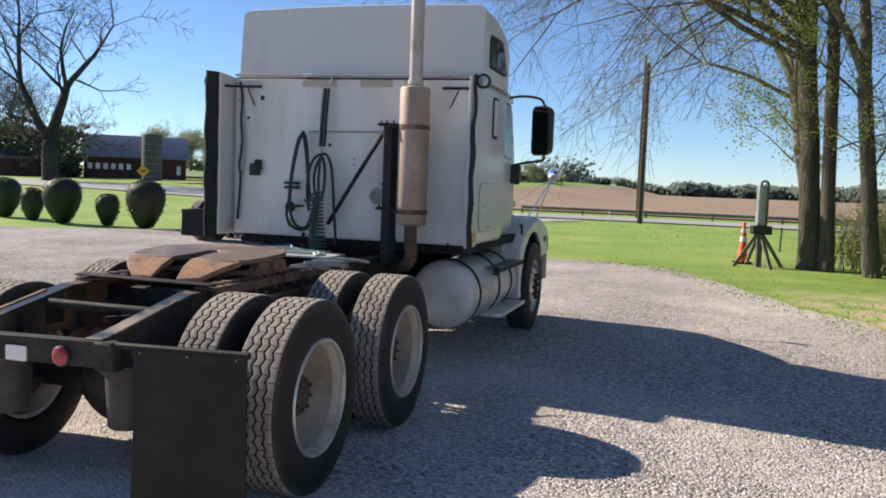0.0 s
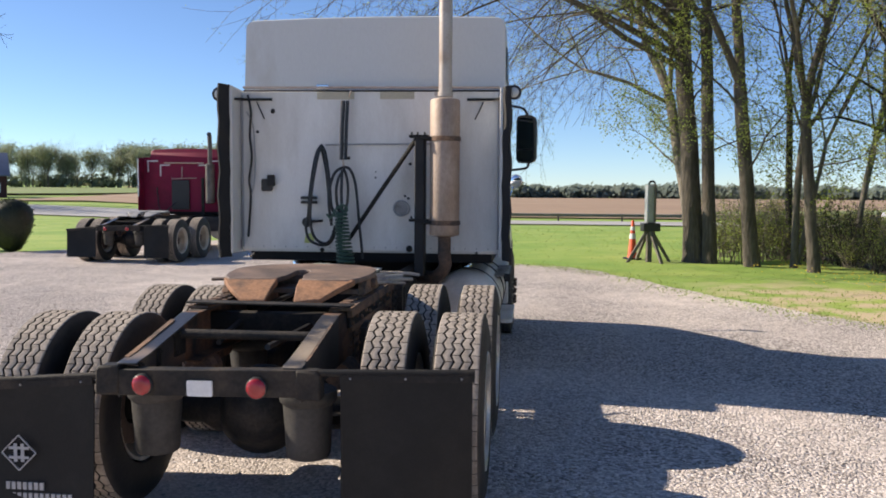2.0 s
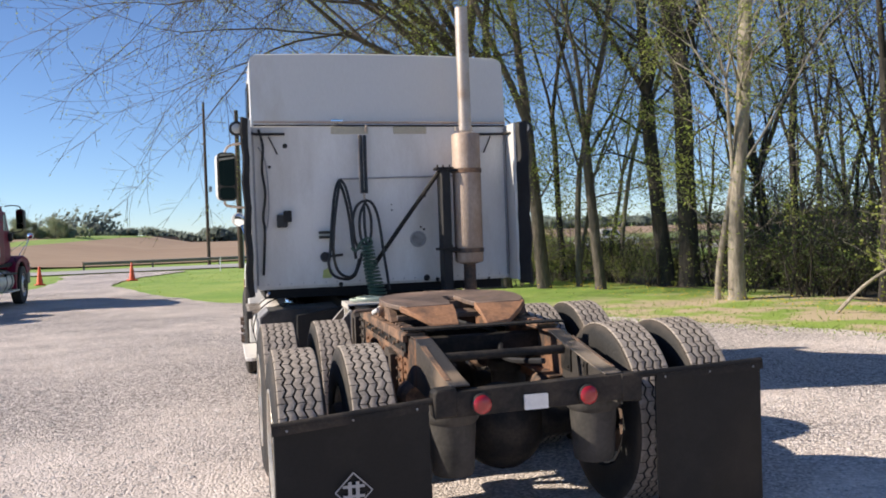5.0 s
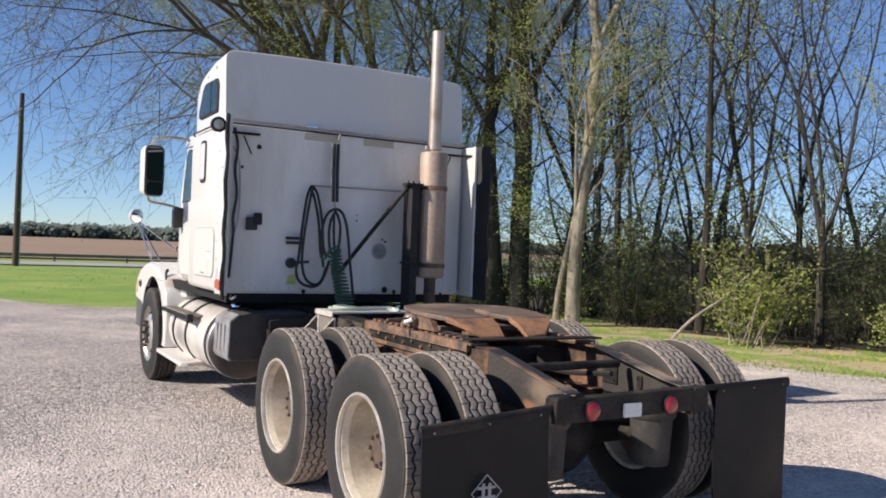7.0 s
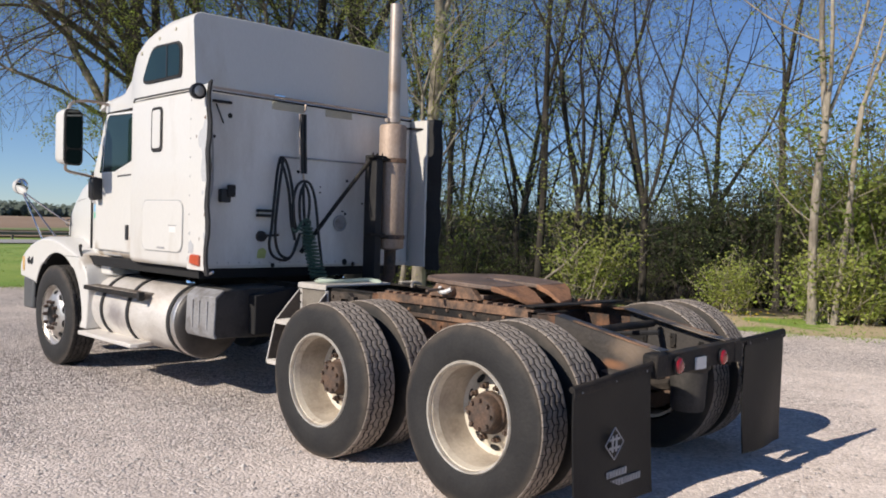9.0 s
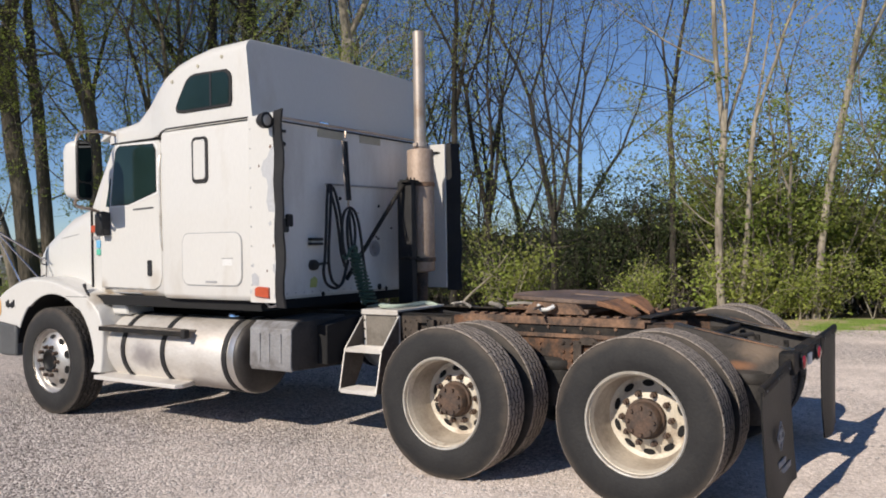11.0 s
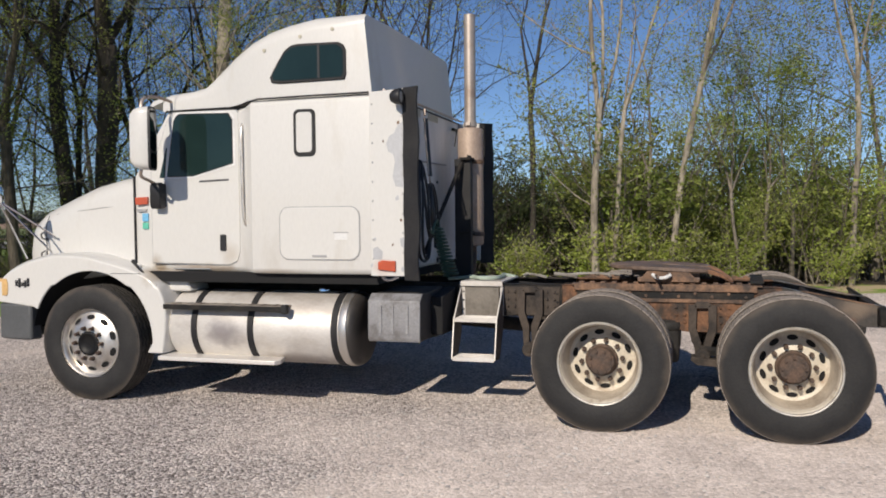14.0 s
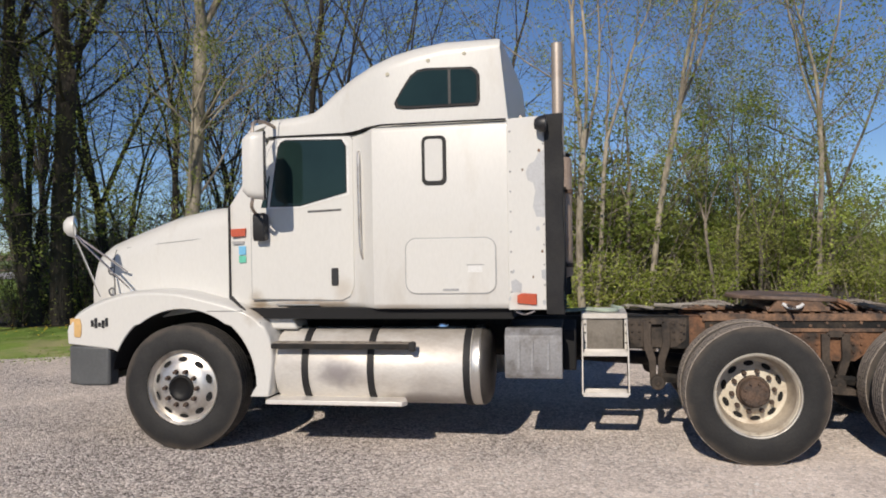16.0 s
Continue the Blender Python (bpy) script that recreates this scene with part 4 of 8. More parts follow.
            for q in (-1, 1):
                slab(bm, [(yc + q * 0.105, zt - 0.02), (yc + q * 0.042, zt - 0.02), (yc + q * 0.046, zt - 0.20), (yc + q * 0.008, zt - 0.32), (yc + q * 0.008, 0.50), (yc + q * 0.055, 0.50), (yc + q * 0.065, zt - 0.34), (yc + q * 0.105, zt - 0.22)], "x", s * 0.436, s * 0.478)
            slab(bm, [(yc - 0.07, zt - 0.02), (yc - 0.04, zt + 0.005), (yc + 0.04, zt + 0.005), (yc + 0.07, zt - 0.02), (yc + 0.045, zt - 0.045), (yc - 0.045, zt - 0.045)], "x", s * 0.436, s * 0.478)
            lathe(bm, [(0, s * 0.545), (0.05, s * 0.545), (0.058, s * 0.535), (0.058, s * 0.43)], "x", 16, at=(0, yc, 0.475))
            lathe(bm, [(0, s * 0.56), (0.02, s * 0.56), (0.022, s * 0.54)], "x", 6, at=(0, yc, 0.475))
            part("spring_hanger", bm, HANGER if near else FRAME, truck, "dusty cast spring hanger", bevel=0.003)
            if yc < 1:
                bm = slab(B(), [(yc + 0.09, 0.445), (yc + 0.08, 0.475), (yc - 0.10, 0.455), (yc - 0.16, 0.425), (yc - 0.15, 0.40), (yc + 0.04, 0.41)], "x", s * 0.42, s * 0.58)
                part("hanger_foot", bm, HANGER if near else FRAME, truck, bevel=0.006)
        # trailing beam and air spring at each axle
        for yc in (0.0, 1.32):
            bm = B()
            tube(bm, [(s * 0.50, yc + 0.62, 0.52), (s * 0.50, yc + 0.2, 0.47), (s * 0.50, yc - 0.15, 0.50), (s * 0.45, yc - 0.42, 0.56)], 0.04, 6)
            part("trailing_beam", bm, FRAME, truck)
            bm = lathe(B(), [(0, 0.40), (0.098, 0.402), (0.105, 0.42), (0.111, 0.55), (0.116, 0.61), (0.118, 0.655), (0.134, 0.672), (0.138, 0.70), (0.134, 0.722), (0.10, 0.738), (0, 0.738)], "z", 24, at=(s * (0.36 if s < 0 else 0.385), yc - 0.44, 0))
            part("air_spring", bm, AIR_SPRING, truck, "dusty dark air spring")
            # brake chamber
            bm = lathe(B(), [(0, -0.10), (0.07, -0.10), (0.085, -0.06), (0.085, -0.02), (0.095, 0), (0.085, 0.02), (0.08, 0.1), (0, 0.11)], "y", 18, at=(s * 0.40, yc + 0.22, 0.66))
            part("brake_chamber", bm, RUSTY, truck)
    for yc in (0.0, 1.32):
        bm = tube(B(), [(-0.98, yc, 0.50), (-0.30, yc, 0.50), (-0.22, yc, 0.51), (0.22, yc, 0.51), (0.30, yc, 0.50), (0.98, yc, 0.50)], [0.075, 0.08, 0.13, 0.13, 0.08, 0.075], 14)
        lathe(bm, [(0, -0.24), (0.13, -0.21), (0.22, -0.10), (0.235, 0.0), (0.21, 0.10), (0.12, 0.24), (0.08, 0.34)], "y", 22, at=(0.03, yc, 0.51))
        part("drive_axle", bm, FRAME, truck)
        for s in (-1, 1):
            bm = lathe(B(), [(0.10, 0.0), (0.205, 0.0), (0.205, s * 0.16), (0.19, s * 0.18), (0.10, s * 0.18)], "x", 24, at=(s * 0.70, yc, 0.50), closed=True)
            part("brake_drum", bm, HUB, truck)
    # cross members and the drive shaft
    for y, z in ((0.42, 0.90), (1.05, 0.86), (1.75, 0.9), (2.9, 0.88), (4.2, 0.86)):
        bm = box(B(), -0.415, 0.415, y - 0.04, y + 0.04, z - 0.09, z + 0.06)
        part("cross_member", bm, FRAME, truck, bevel=0.006)
    bm = tube(B(), [(-0.335, -0.20, 0.93), (0.335, -0.20, 0.93)], 0.024, 10)
    part("cross_tube", bm, FRAME, truck)
    bm = tube(B(), [(0.03, 1.62, 0.58), (0.02, 4.4, 0.75)], 0.06, 12)
    part("drive_shaft", bm, FRAME, truck)
    bm = B()
    tube(bm, spline([(-0.2, 2.3, 0.98), (-0.25, 1.6, 0.93), (-0.2, 0.9, 0.95), (-0.24, 0.35, 0.9), (-0.22, 0.0, 0.85)], 4), 0.016, 6)
    tube(bm, spline([(0.15, 2.3, 0.98), (0.22, 1.5, 0.92), (0.25, 0.7, 0.93), (0.1, 0.1, 0.86), (0.16, -0.35, 0.9)], 4), 0.016, 6)
    part("air_line", bm, BLACK_RUBBER, truck)
    # tail beam with end blocks, lamps and a small white plate
    bm = B()
    slab(bm, [(-0.50, 0.735), (0.50, 0.750), (0.50, 0.872), (-0.50, 0.852)], "y", -0.725, -0.655)
    part("tail_beam", bm, FRAME, truck, "grimy black tail beam", bevel=0.004)
    for s in (-1, 1):
        bm = slab(B(), [(s * 0.405, 0.74), (s * 0.515, 0.735), (s * 0.515, 0.850), (s * 0.50, 0.868), (s * 0.405, 0.872)], "y", -0.732, -0.64)
        part("beam_end", bm, FRAME, truck, bevel=0.01)
        bm = lathe(B(), [(0.050, -0.728), (0.050, -0.740), (0.044, -0.745), (0.044, -0.740)], "y", 26, at=(s * 0.262 - 0.03, 0, 0.79), closed=True)
        ring = part("lamp_grommet", bm, BLACK_RUBBER, truck)
        bm = lathe(B(), [(0.044, -0.73), (0.044, -0.746), (0.036, -0.754), (0.02, -0.758), (0, -0.759)], "y", 26, at=(s * 0.262 - 0.03, 0, 0.79))
        part("tail_lamp", bm, RED_LENS, truck, "round red tail lamp")
    if near:
        bm = slab(B(), round_rect(-0.086, 0.030, 0.745, 0.815, 0.006, 2), "y", -0.737, -0.726)
        part("small_plate", bm, PLATE_WHITE, truck, "small blank white plate")
    # mud flaps on their spring bars, which no longer hang level
    for s in (-1, 1):
        xi, xo, zi, zo = (0.50, 1.235, 0.818, 0.762) if s < 0 else (0.50, 1.19, 0.858, 0.876)
        fi = 0.535 if s < 0 else 0.60

        def bar_z(x):
            return zi + (zo - zi) * (x - xi) / (xo - xi)
        bm = tube(B(), [(s * xi, -0.70, zi), (s * (xi + xo) / 2, -0.70, bar_z((xi + xo) / 2)), (s * xo, -0.70, zo)], 0.0165, 10)
        slab(bm, [(s * fi, bar_z(fi) - 0.006), (s * xo, zo - 0.006), (s * xo, zo - 0.038), (s * fi, bar_z(fi) - 0.038)], "y", -0.7175, -0.712)
        bar = part("flap_bar", bm, FRAME, truck, "black mud flap hanger bar")
        bm = B()
        nx, nz = 8, 14
        for layer, off in ((0, 0.0), (1, 0.009)):
            for i in range(nx + 1):
                for k in range(nz + 1):
                    u, v = i / nx, k / nz
                    x = fi + (xo - 0.01 - fi) * u
                    z = bar_z(x) + (0.14 - bar_z(x)) * v
                    bm.verts.new((s * x, -0.706 + off + 0.018 * math.sin(u * 5 + v * 2.0 + s) * v - (0.05 if s < 0 else 0.015) * v * v + (0.03 * u * v if s < 0 else 0.0), z))
        bm.verts.ensure_lookup_table()
        m1 = (nx + 1) * (nz + 1)
        for layer in (0, 1):
            for i in range(nx):
                for k in range(nz):
                    q = layer * m1 + i * (nz + 1) + k
                    bm.faces.new([bm.verts[j] for j in (q, q + 1, q + nz + 2, q + nz + 1)])
        rim = [i * (nz + 1) for i in range(nx + 1)] + [nx * (nz + 1) + k for k in range(1, nz + 1)] + [i * (nz + 1) + nz for i in range(nx - 1, -1, -1)] + [k for k in range(nz - 1, 0, -1)]
        for p, q in zip(rim, rim[1:] + rim[:1]):
            bm.faces.new([bm.verts[j] for j in (p, q, q + m1, p + m1)])
        bmesh.ops.recalc_face_normals(bm, faces=bm.faces)
        flap = part("mud_flap", bm, FLAP_RUBBER, truck, "black rubber mud flap")
        for u in (0.08, 0.5, 0.92):
            x = fi + (xo - 0.01 - fi) * u
            bm = lathe(B(), [(0, -0.722), (0.004, -0.721), (0.006, -0.717)], "y", 8, at=(s * x, 0, bar_z(x) - 0.022))
            part("bolt", bm, BATTERY_BOX, flap)
        if s == -1 and near:
            # outlined diamond mark and two lines of worn lettering, as plain bars
            d = 0.082
            cx, cz, yy = -0.89, 0.455, -0.726
            for a, b in (((0, d), (d, 0)), ((d, 0), (0, -d)), ((0, -d), (-d, 0)), ((-d, 0), (0, d))):
                bm = tube(B(), [(cx + a[0], yy, cz + a[1]), (cx + b[0], yy, cz + b[1])], 0.0035, 4)
                part("mark_line", bm, GREY_MARK, flap)
            for dx in (-0.017, 0.017):
                bm = slab(B(), [(cx + dx - 0.008, cz - 0.042), (cx + dx + 0.008, cz - 0.042), (cx + dx + 0.008, cz + 0.042), (cx + dx - 0.008, cz + 0.042)], "y", yy - 0.001, yy + 0.002)
                part("mark_bar", bm, GREY_MARK, flap, smooth=0)
            for dz in (-0.022, 0.022):
                bm = slab(B(), [(cx - 0.048, cz + dz - 0.006), (cx + 0.048, cz + dz - 0.006), (cx + 0.048, cz + dz + 0.006), (cx - 0.048, cz + dz + 0.006)], "y", yy - 0.002, yy + 0.002)
                part("mark_bar", bm, GREY_MARK, flap, smooth=0)
            for z0, x0, x1 in ((0.285, -0.955, -0.79), (0.235, -0.955, -0.655)):
                x = x0
                while x < x1:
                    wd = 0.018
                    bm = box(B(), x, x + wd, -0.7285, -0.722, z0, z0 + 0.034)
                    part("lettering_bar", bm, GREY_MARK, flap, smooth=0)
                    x += 0.027
    # fifth wheel: round-shouldered plate with a throat, sloping ramps behind
    top = 1.162
    half = [(0.0, 0.93), (0.038, 0.915), (0.046, 0.86), (0.048, 0.70), (0.085, 0.535)]
    out = [(0.36, 0.535), (0.415, 0.63), (0.445, 0.76), (0.455, 0.90), (0.435, 1.04), (0.375, 1.175), (0.27, 1.275), (0.14, 1.335), (0.05, 1.35)]
    poly = half + out
    poly = poly + [(-x, y) for x, y in poly[::-1] if x > 0]
    bm = slab(B(), poly, "z", top - 0.03, top)
    for v in bm.verts:
        v.co.z += -0.05 * (1.0 - v.co.y) * (v.co.y < 1.0)
    plate = part("fifth_wheel_plate", bm, FIFTH if near else BATTERY_BOX, truck, "rusty round-shouldered coupling plate", bevel=0.006)
    for s in (-1, 1):
        # short broad ramps that slope down beside the throat
        bm = loft(B(), [[(s * x, y, top - z) for x, y, z in ((0.065, 0.55, 0.022), (0.40, 0.56, 0.022), (0.40, 0.56, 0.058), (0.065, 0.55, 0.06))],
                        [(s * x, y, top - z) for x, y, z in ((0.072, 0.45, 0.062), (0.335, 0.46, 0.058), (0.335, 0.46, 0.09), (0.072, 0.45, 0.095))],
                        [(s * x, y, top - z) for x, y, z in ((0.085, 0.355, 0.130), (0.23, 0.37, 0.120), (0.23, 0.37, 0.150), (0.085, 0.355, 0.157))]])
        part("ramp", bm, FIFTH_RAMP if near else BATTERY_BOX, truck, "orange-rusted coupling ramp", bevel=0.006)
        bm = slab(B(), [(0.70, top - 0.045), (1.02, top - 0.035), (1.10, 1.04), (0.62, 1.04)], "x", s * 0.39, s * 0.44)
        lathe(bm, [(0, s * 0.47), (0.03, s * 0.47), (0.03, s * 0.38)], "x", 12, at=(0, 0.86, top - 0.075))
        part("fifth_wheel_bracket", bm, RUSTY, truck, bevel=0.004)
    bm = B()
    box(bm, -0.40, 0.40, 0.62, 1.10, 1.045, 1.075)
    box(bm, -0.16, 0.16, 0.88, 1.16, 1.075, top - 0.035)
    tube(bm, [(-0.1, 1.0, top - 0.06), (-0.62, 0.93, top - 0.075)], 0.012, 6)
    part("fifth_wheel_base", bm, FIFTH, truck, bevel=0.004)
    bm = B()
    slab(bm, [(-0.46, 0.15), (0.47, 0.10), (0.47, 0.20), (-0.46, 0.25)], "z", 1.036, 1.046)
    part("cross_plate", bm, FRAME, truck, bevel=0.002)
    if near:
        bm = tube(B(), spline([(-0.44, 0.98, 1.10), (-0.48, 0.94, 1.075), (-0.50, 0.88, 1.08), (-0.48, 0.84, 1.10)], 5), 0.014, 8)
        part("pull_handle", bm, PLATE_WHITE, truck, "white-painted release pull handle")
    # wheels
    kits = {}
    for s in (-1, 1):
        for yc in (0.0, 1.32):
            for kind, x in (("drive", 1.083), ("inner", 0.735)):
                m = pose(s * x, yc, 0.50 if s < 0 or not near else 0.532, 0, 0, 0 if s < 0 else 180)
                if kind not in kits:
                    kits[kind] = wheel_kit(truck, kind, "worn black truck tyre with dusty sidewall")
                    kits[kind].matrix_basis = m
                else:
                    again(kits[kind], truck, m @ pose(0, 0, 0, (37 * (yc + 1) + 20 * s)))
        m = pose(s * 1.085, 5.705, 0.50, 0, 0, 0 if s < 0 else 180)
        if "steer" not in kits:
            kits["steer"] = wheel_kit(truck, "steer", "black steer tyre with ribbed tread")
            kits["steer"].matrix_basis = m
        else:
            again(kits["steer"], truck, m)
    bm = tube(B(), [(-0.95, 5.67, 0.46), (-0.6, 5.67, 0.40), (0.6, 5.67, 0.40), (0.95, 5.67, 0.46)], 0.06, 10)
    part("front_axle", bm, FRAME, truck)


def side_gear(truck, s, full):
    """Fuel tank, its straps and steps, the battery box on side s."""
    cx, cz, r = s * 0.845, 0.655, 0.305
    prof = [(0, 3.25), (0.24, 3.262), (0.284, 3.284), (r, 3.32), (r, 4.92), (0.285, 4.955), (0.2, 4.975), (0, 4.98)]
    part("fuel_tank", lathe(B(), prof, "y", 48, at=(cx, 0, cz)), TANK, truck, "dull aluminium round fuel tank")
    bm = lathe(B(), [(0, 3.232), (0.15, 3.236), (0.24, 3.249), (0.290, 3.272), (0.3085, 3.302), (0.3085, 3.316), (0.24, 3.264), (0.10, 3.25)], "y", 48, at=(cx, 0, cz))
    part("tank_end", bm, TANK_END if s < 0 else ALU, truck, "domed end of the tank, dark reflection and shade in its colour" if s < 0 else "")
    bm = lathe(B(), [(r + 0.002, 3.318), (r + 0.007, 3.324), (r + 0.007, 3.375), (r + 0.002, 3.385)], "y", 48, at=(cx, 0, cz), closed=True)
    part("tank_band", bm, POLISHED, truck)
    for y in (3.42, 4.17, 4.70):
        bm = lathe(B(), [(r + 0.002, y - 0.028), (r + 0.010, y - 0.026), (r + 0.010, y + 0.026), (r + 0.002, y + 0.028)], "y", 48, at=(cx, 0, cz), closed=True)
        part("tank_strap", bm, BLACK_RUBBER, truck)
    bm = lathe(B(), [(0, 0.99), (0.045, 0.99), (0.05, 0.975), (0.05, 0.94)], "z", 16, at=(s * 0.82, 3.65, 0))
    part("filler_cap", bm, CHROME, truck)
    bm = B()
    slab(bm, round_rect(*sorted((s * 1.02, s * 1.21)), 3.83, 4.95, 0.02, 2), "z", 0.846, 0.862)
    for i in range(9):
        box(bm, *sorted((s * 1.09, s * 1.19)), 3.93 + i * 0.115, 3.955 + i * 0.115, 0.862, 0.867)
    up = part("upper_step", bm, STEP_DIRTY, truck, "muddy upper step plate on the tank", bevel=0.003)
    bm = box(B(), *sorted((s * 1.208, s * 1.220)), 3.82, 4.95, 0.818, 0.860)
    part("step_lip", bm, FRAME, up, "dark front lip of the step", bevel=0.003)
    bm = slab(B(), round_rect(3.80, 3.85, 0.80, 0.875, 0.015, 3), "x", s * 1.17, s * 1.226)
    part("step_bracket", bm, BLACK_RUBBER, up, bevel=0.006)
    bm = B()
    slab(bm, [(s * 1.0, 3.93), (s * 1.19, 3.87), (s * 1.25, 3.90), (s * 1.25, 4.99), (s * 1.0, 4.99)], "z", 0.388, 0.424)
    part("lower_step", bm, ALU, truck, "dull aluminium lower step", bevel=0.006)
    if s > 0 and full:
        return
    # battery box with a ribbed cover
    bm = loft(B(), [[(s * 0.50, y, 0.58), (s * 1.13, y, 0.60), (s * 1.15, y, 0.63), (s * 1.14, y, 0.915), (s * 1.08, y, 0.965), (s * 0.50, y, 0.985)] for y in (2.70, 2.72, 3.10, 3.12)])
    # body colour is dark for dirt and for the shade on its rear face
    bx = part("battery_box", bm, AIR_SPRING, truck, "battery box darkened by dirt and painted shade, with a scuffed grey cover", bevel=0.008)
    bm = loft(B(), [[(s * 1.07, y, 0.975), (s * 1.147, y, 0.918), (s * 1.158, y, 0.63), (s * 1.135, y, 0.594), (s * 1.12, y, 0.605), (s * 1.14, y, 0.64), (s * 1.13, y, 0.905), (s * 1.065, y, 0.958)] for y in (2.695, 3.125)])
    part("cover", bm, BATTERY_BOX, bx, "scuffed grey cover", bevel=0.006)
    for y in (2.80, 2.92, 3.02):
        bm = box(B(), *sorted((s * 1.150, s * 1.162)), y - 0.012, y + 0.012, 0.66, 0.88)
        part("rib", bm, BATTERY_BOX, bx, bevel=0.003)
    if full:
        # added near-black block in place of the deep shade between battery box and step
        bm = loft(B(), [[(s * 0.45, y, 0.62), (s * 0.85, y, 0.62), (s * 0.85, y, 0.93), (s * 0.45, y, 0.98)] for y in (2.60, 2.70)])
        part("air_tank_bracket", bm, DARK_VOID, truck, bevel=0.01)


def deck(truck):
    """Aluminium catwalk plate and the step frame beside it."""
    bm = B()
    slab(bm, round_rect(-0.475, 0.20, 2.19, 2.56, 0.012, 2), "z", 1.014, 1.03)
    box(bm, -0.482, -0.470, 2.19, 2.56, 0.988, 1.028)
    part("deck_plate", bm, ALU, truck, "bright aluminium deck plate", bevel=0.003)
    bm = slab(B(), round_rect(2.225, 2.525, 0.735, 0.986, 0.008, 2), "x", -0.462, -0.445)
    panel = part("step_box", bm, STEP_GREY, truck, "dusty dark panel over the steps", bevel=0.004)
    for y in (2.20, 2.53):
        bm = box(B(), -0.466, -0.450, y - 0.014, y + 0.014, 0.74, 0.985)
        part("flange", bm, ALU, panel, "bright bolted flange", bevel=0.002)
        for z in (0.79, 0.87, 0.94):
            bm = lathe(B(), [(0, -0.474), (0.008, -0.473), (0.009, -0.465)], "x", 6, at=(0, y, z))
            part("bolt", bm, FRAME, panel)
    # plate faces carry painted shade; strips along the front edges stay bright as if lit
    edge = [(-0.455, 0.985), (-0.690, 0.735), (-0.765, 0.415)]
    for y0, y1 in ((2.19, 2.198), (2.548, 2.556)):
        bm = slab(B(), edge + [(-0.60, 0.40), (-0.475, 0.60), (-0.445, 0.74), (-0.445, 0.985)], "y", y0, y1)
        ob = part("step_side", bm, STEP_SIDE, truck, "dirty brown step side plate, darkened as in shade")
        bm = tube(B(), [(x - 0.002, (y0 + y1) / 2, z) for x, z in edge], 0.0062, 6)
        part("plate_edge", bm, ALU, ob, "bright edge strip, as if sunlit")
    for z, x in ((0.715, -0.695), (0.405, -0.768)):
        bm = box(B(), x + 0.006, x + 0.20, 2.20, 2.546, z + 0.018, z + 0.026)
        box(bm, x, x + 0.010, 2.20, 2.546, z - 0.006, z + 0.026)
        for i in range(6):
            box(bm, x + 0.014 + i * 0.031, x + 0.024 + i * 0.031, 2.21, 2.536, z + 0.026, z + 0.031)
        part("step_tread", bm, ALU, truck, "bright aluminium step tread", bevel=0.002)
    bm = B()
    for i, (dx, zz) in enumerate(((0.0, 1.048), (0.06, 1.055), (0.12, 1.046))):
        tube(bm, spline([(-0.15 + dx, 2.75, 1.02), (-0.30 + dx, 2.5, zz), (-0.43 + dx, 2.38 + 0.05 * i, zz), (-0.35 + dx, 2.26, zz), (0.0 + dx, 2.3, zz), (0.1, 2.2, 1.03)], 5), 0.011, 6)
    part("deck_hose", bm, HOSE_PALE, truck, "pale mint air hoses lying on the deck")


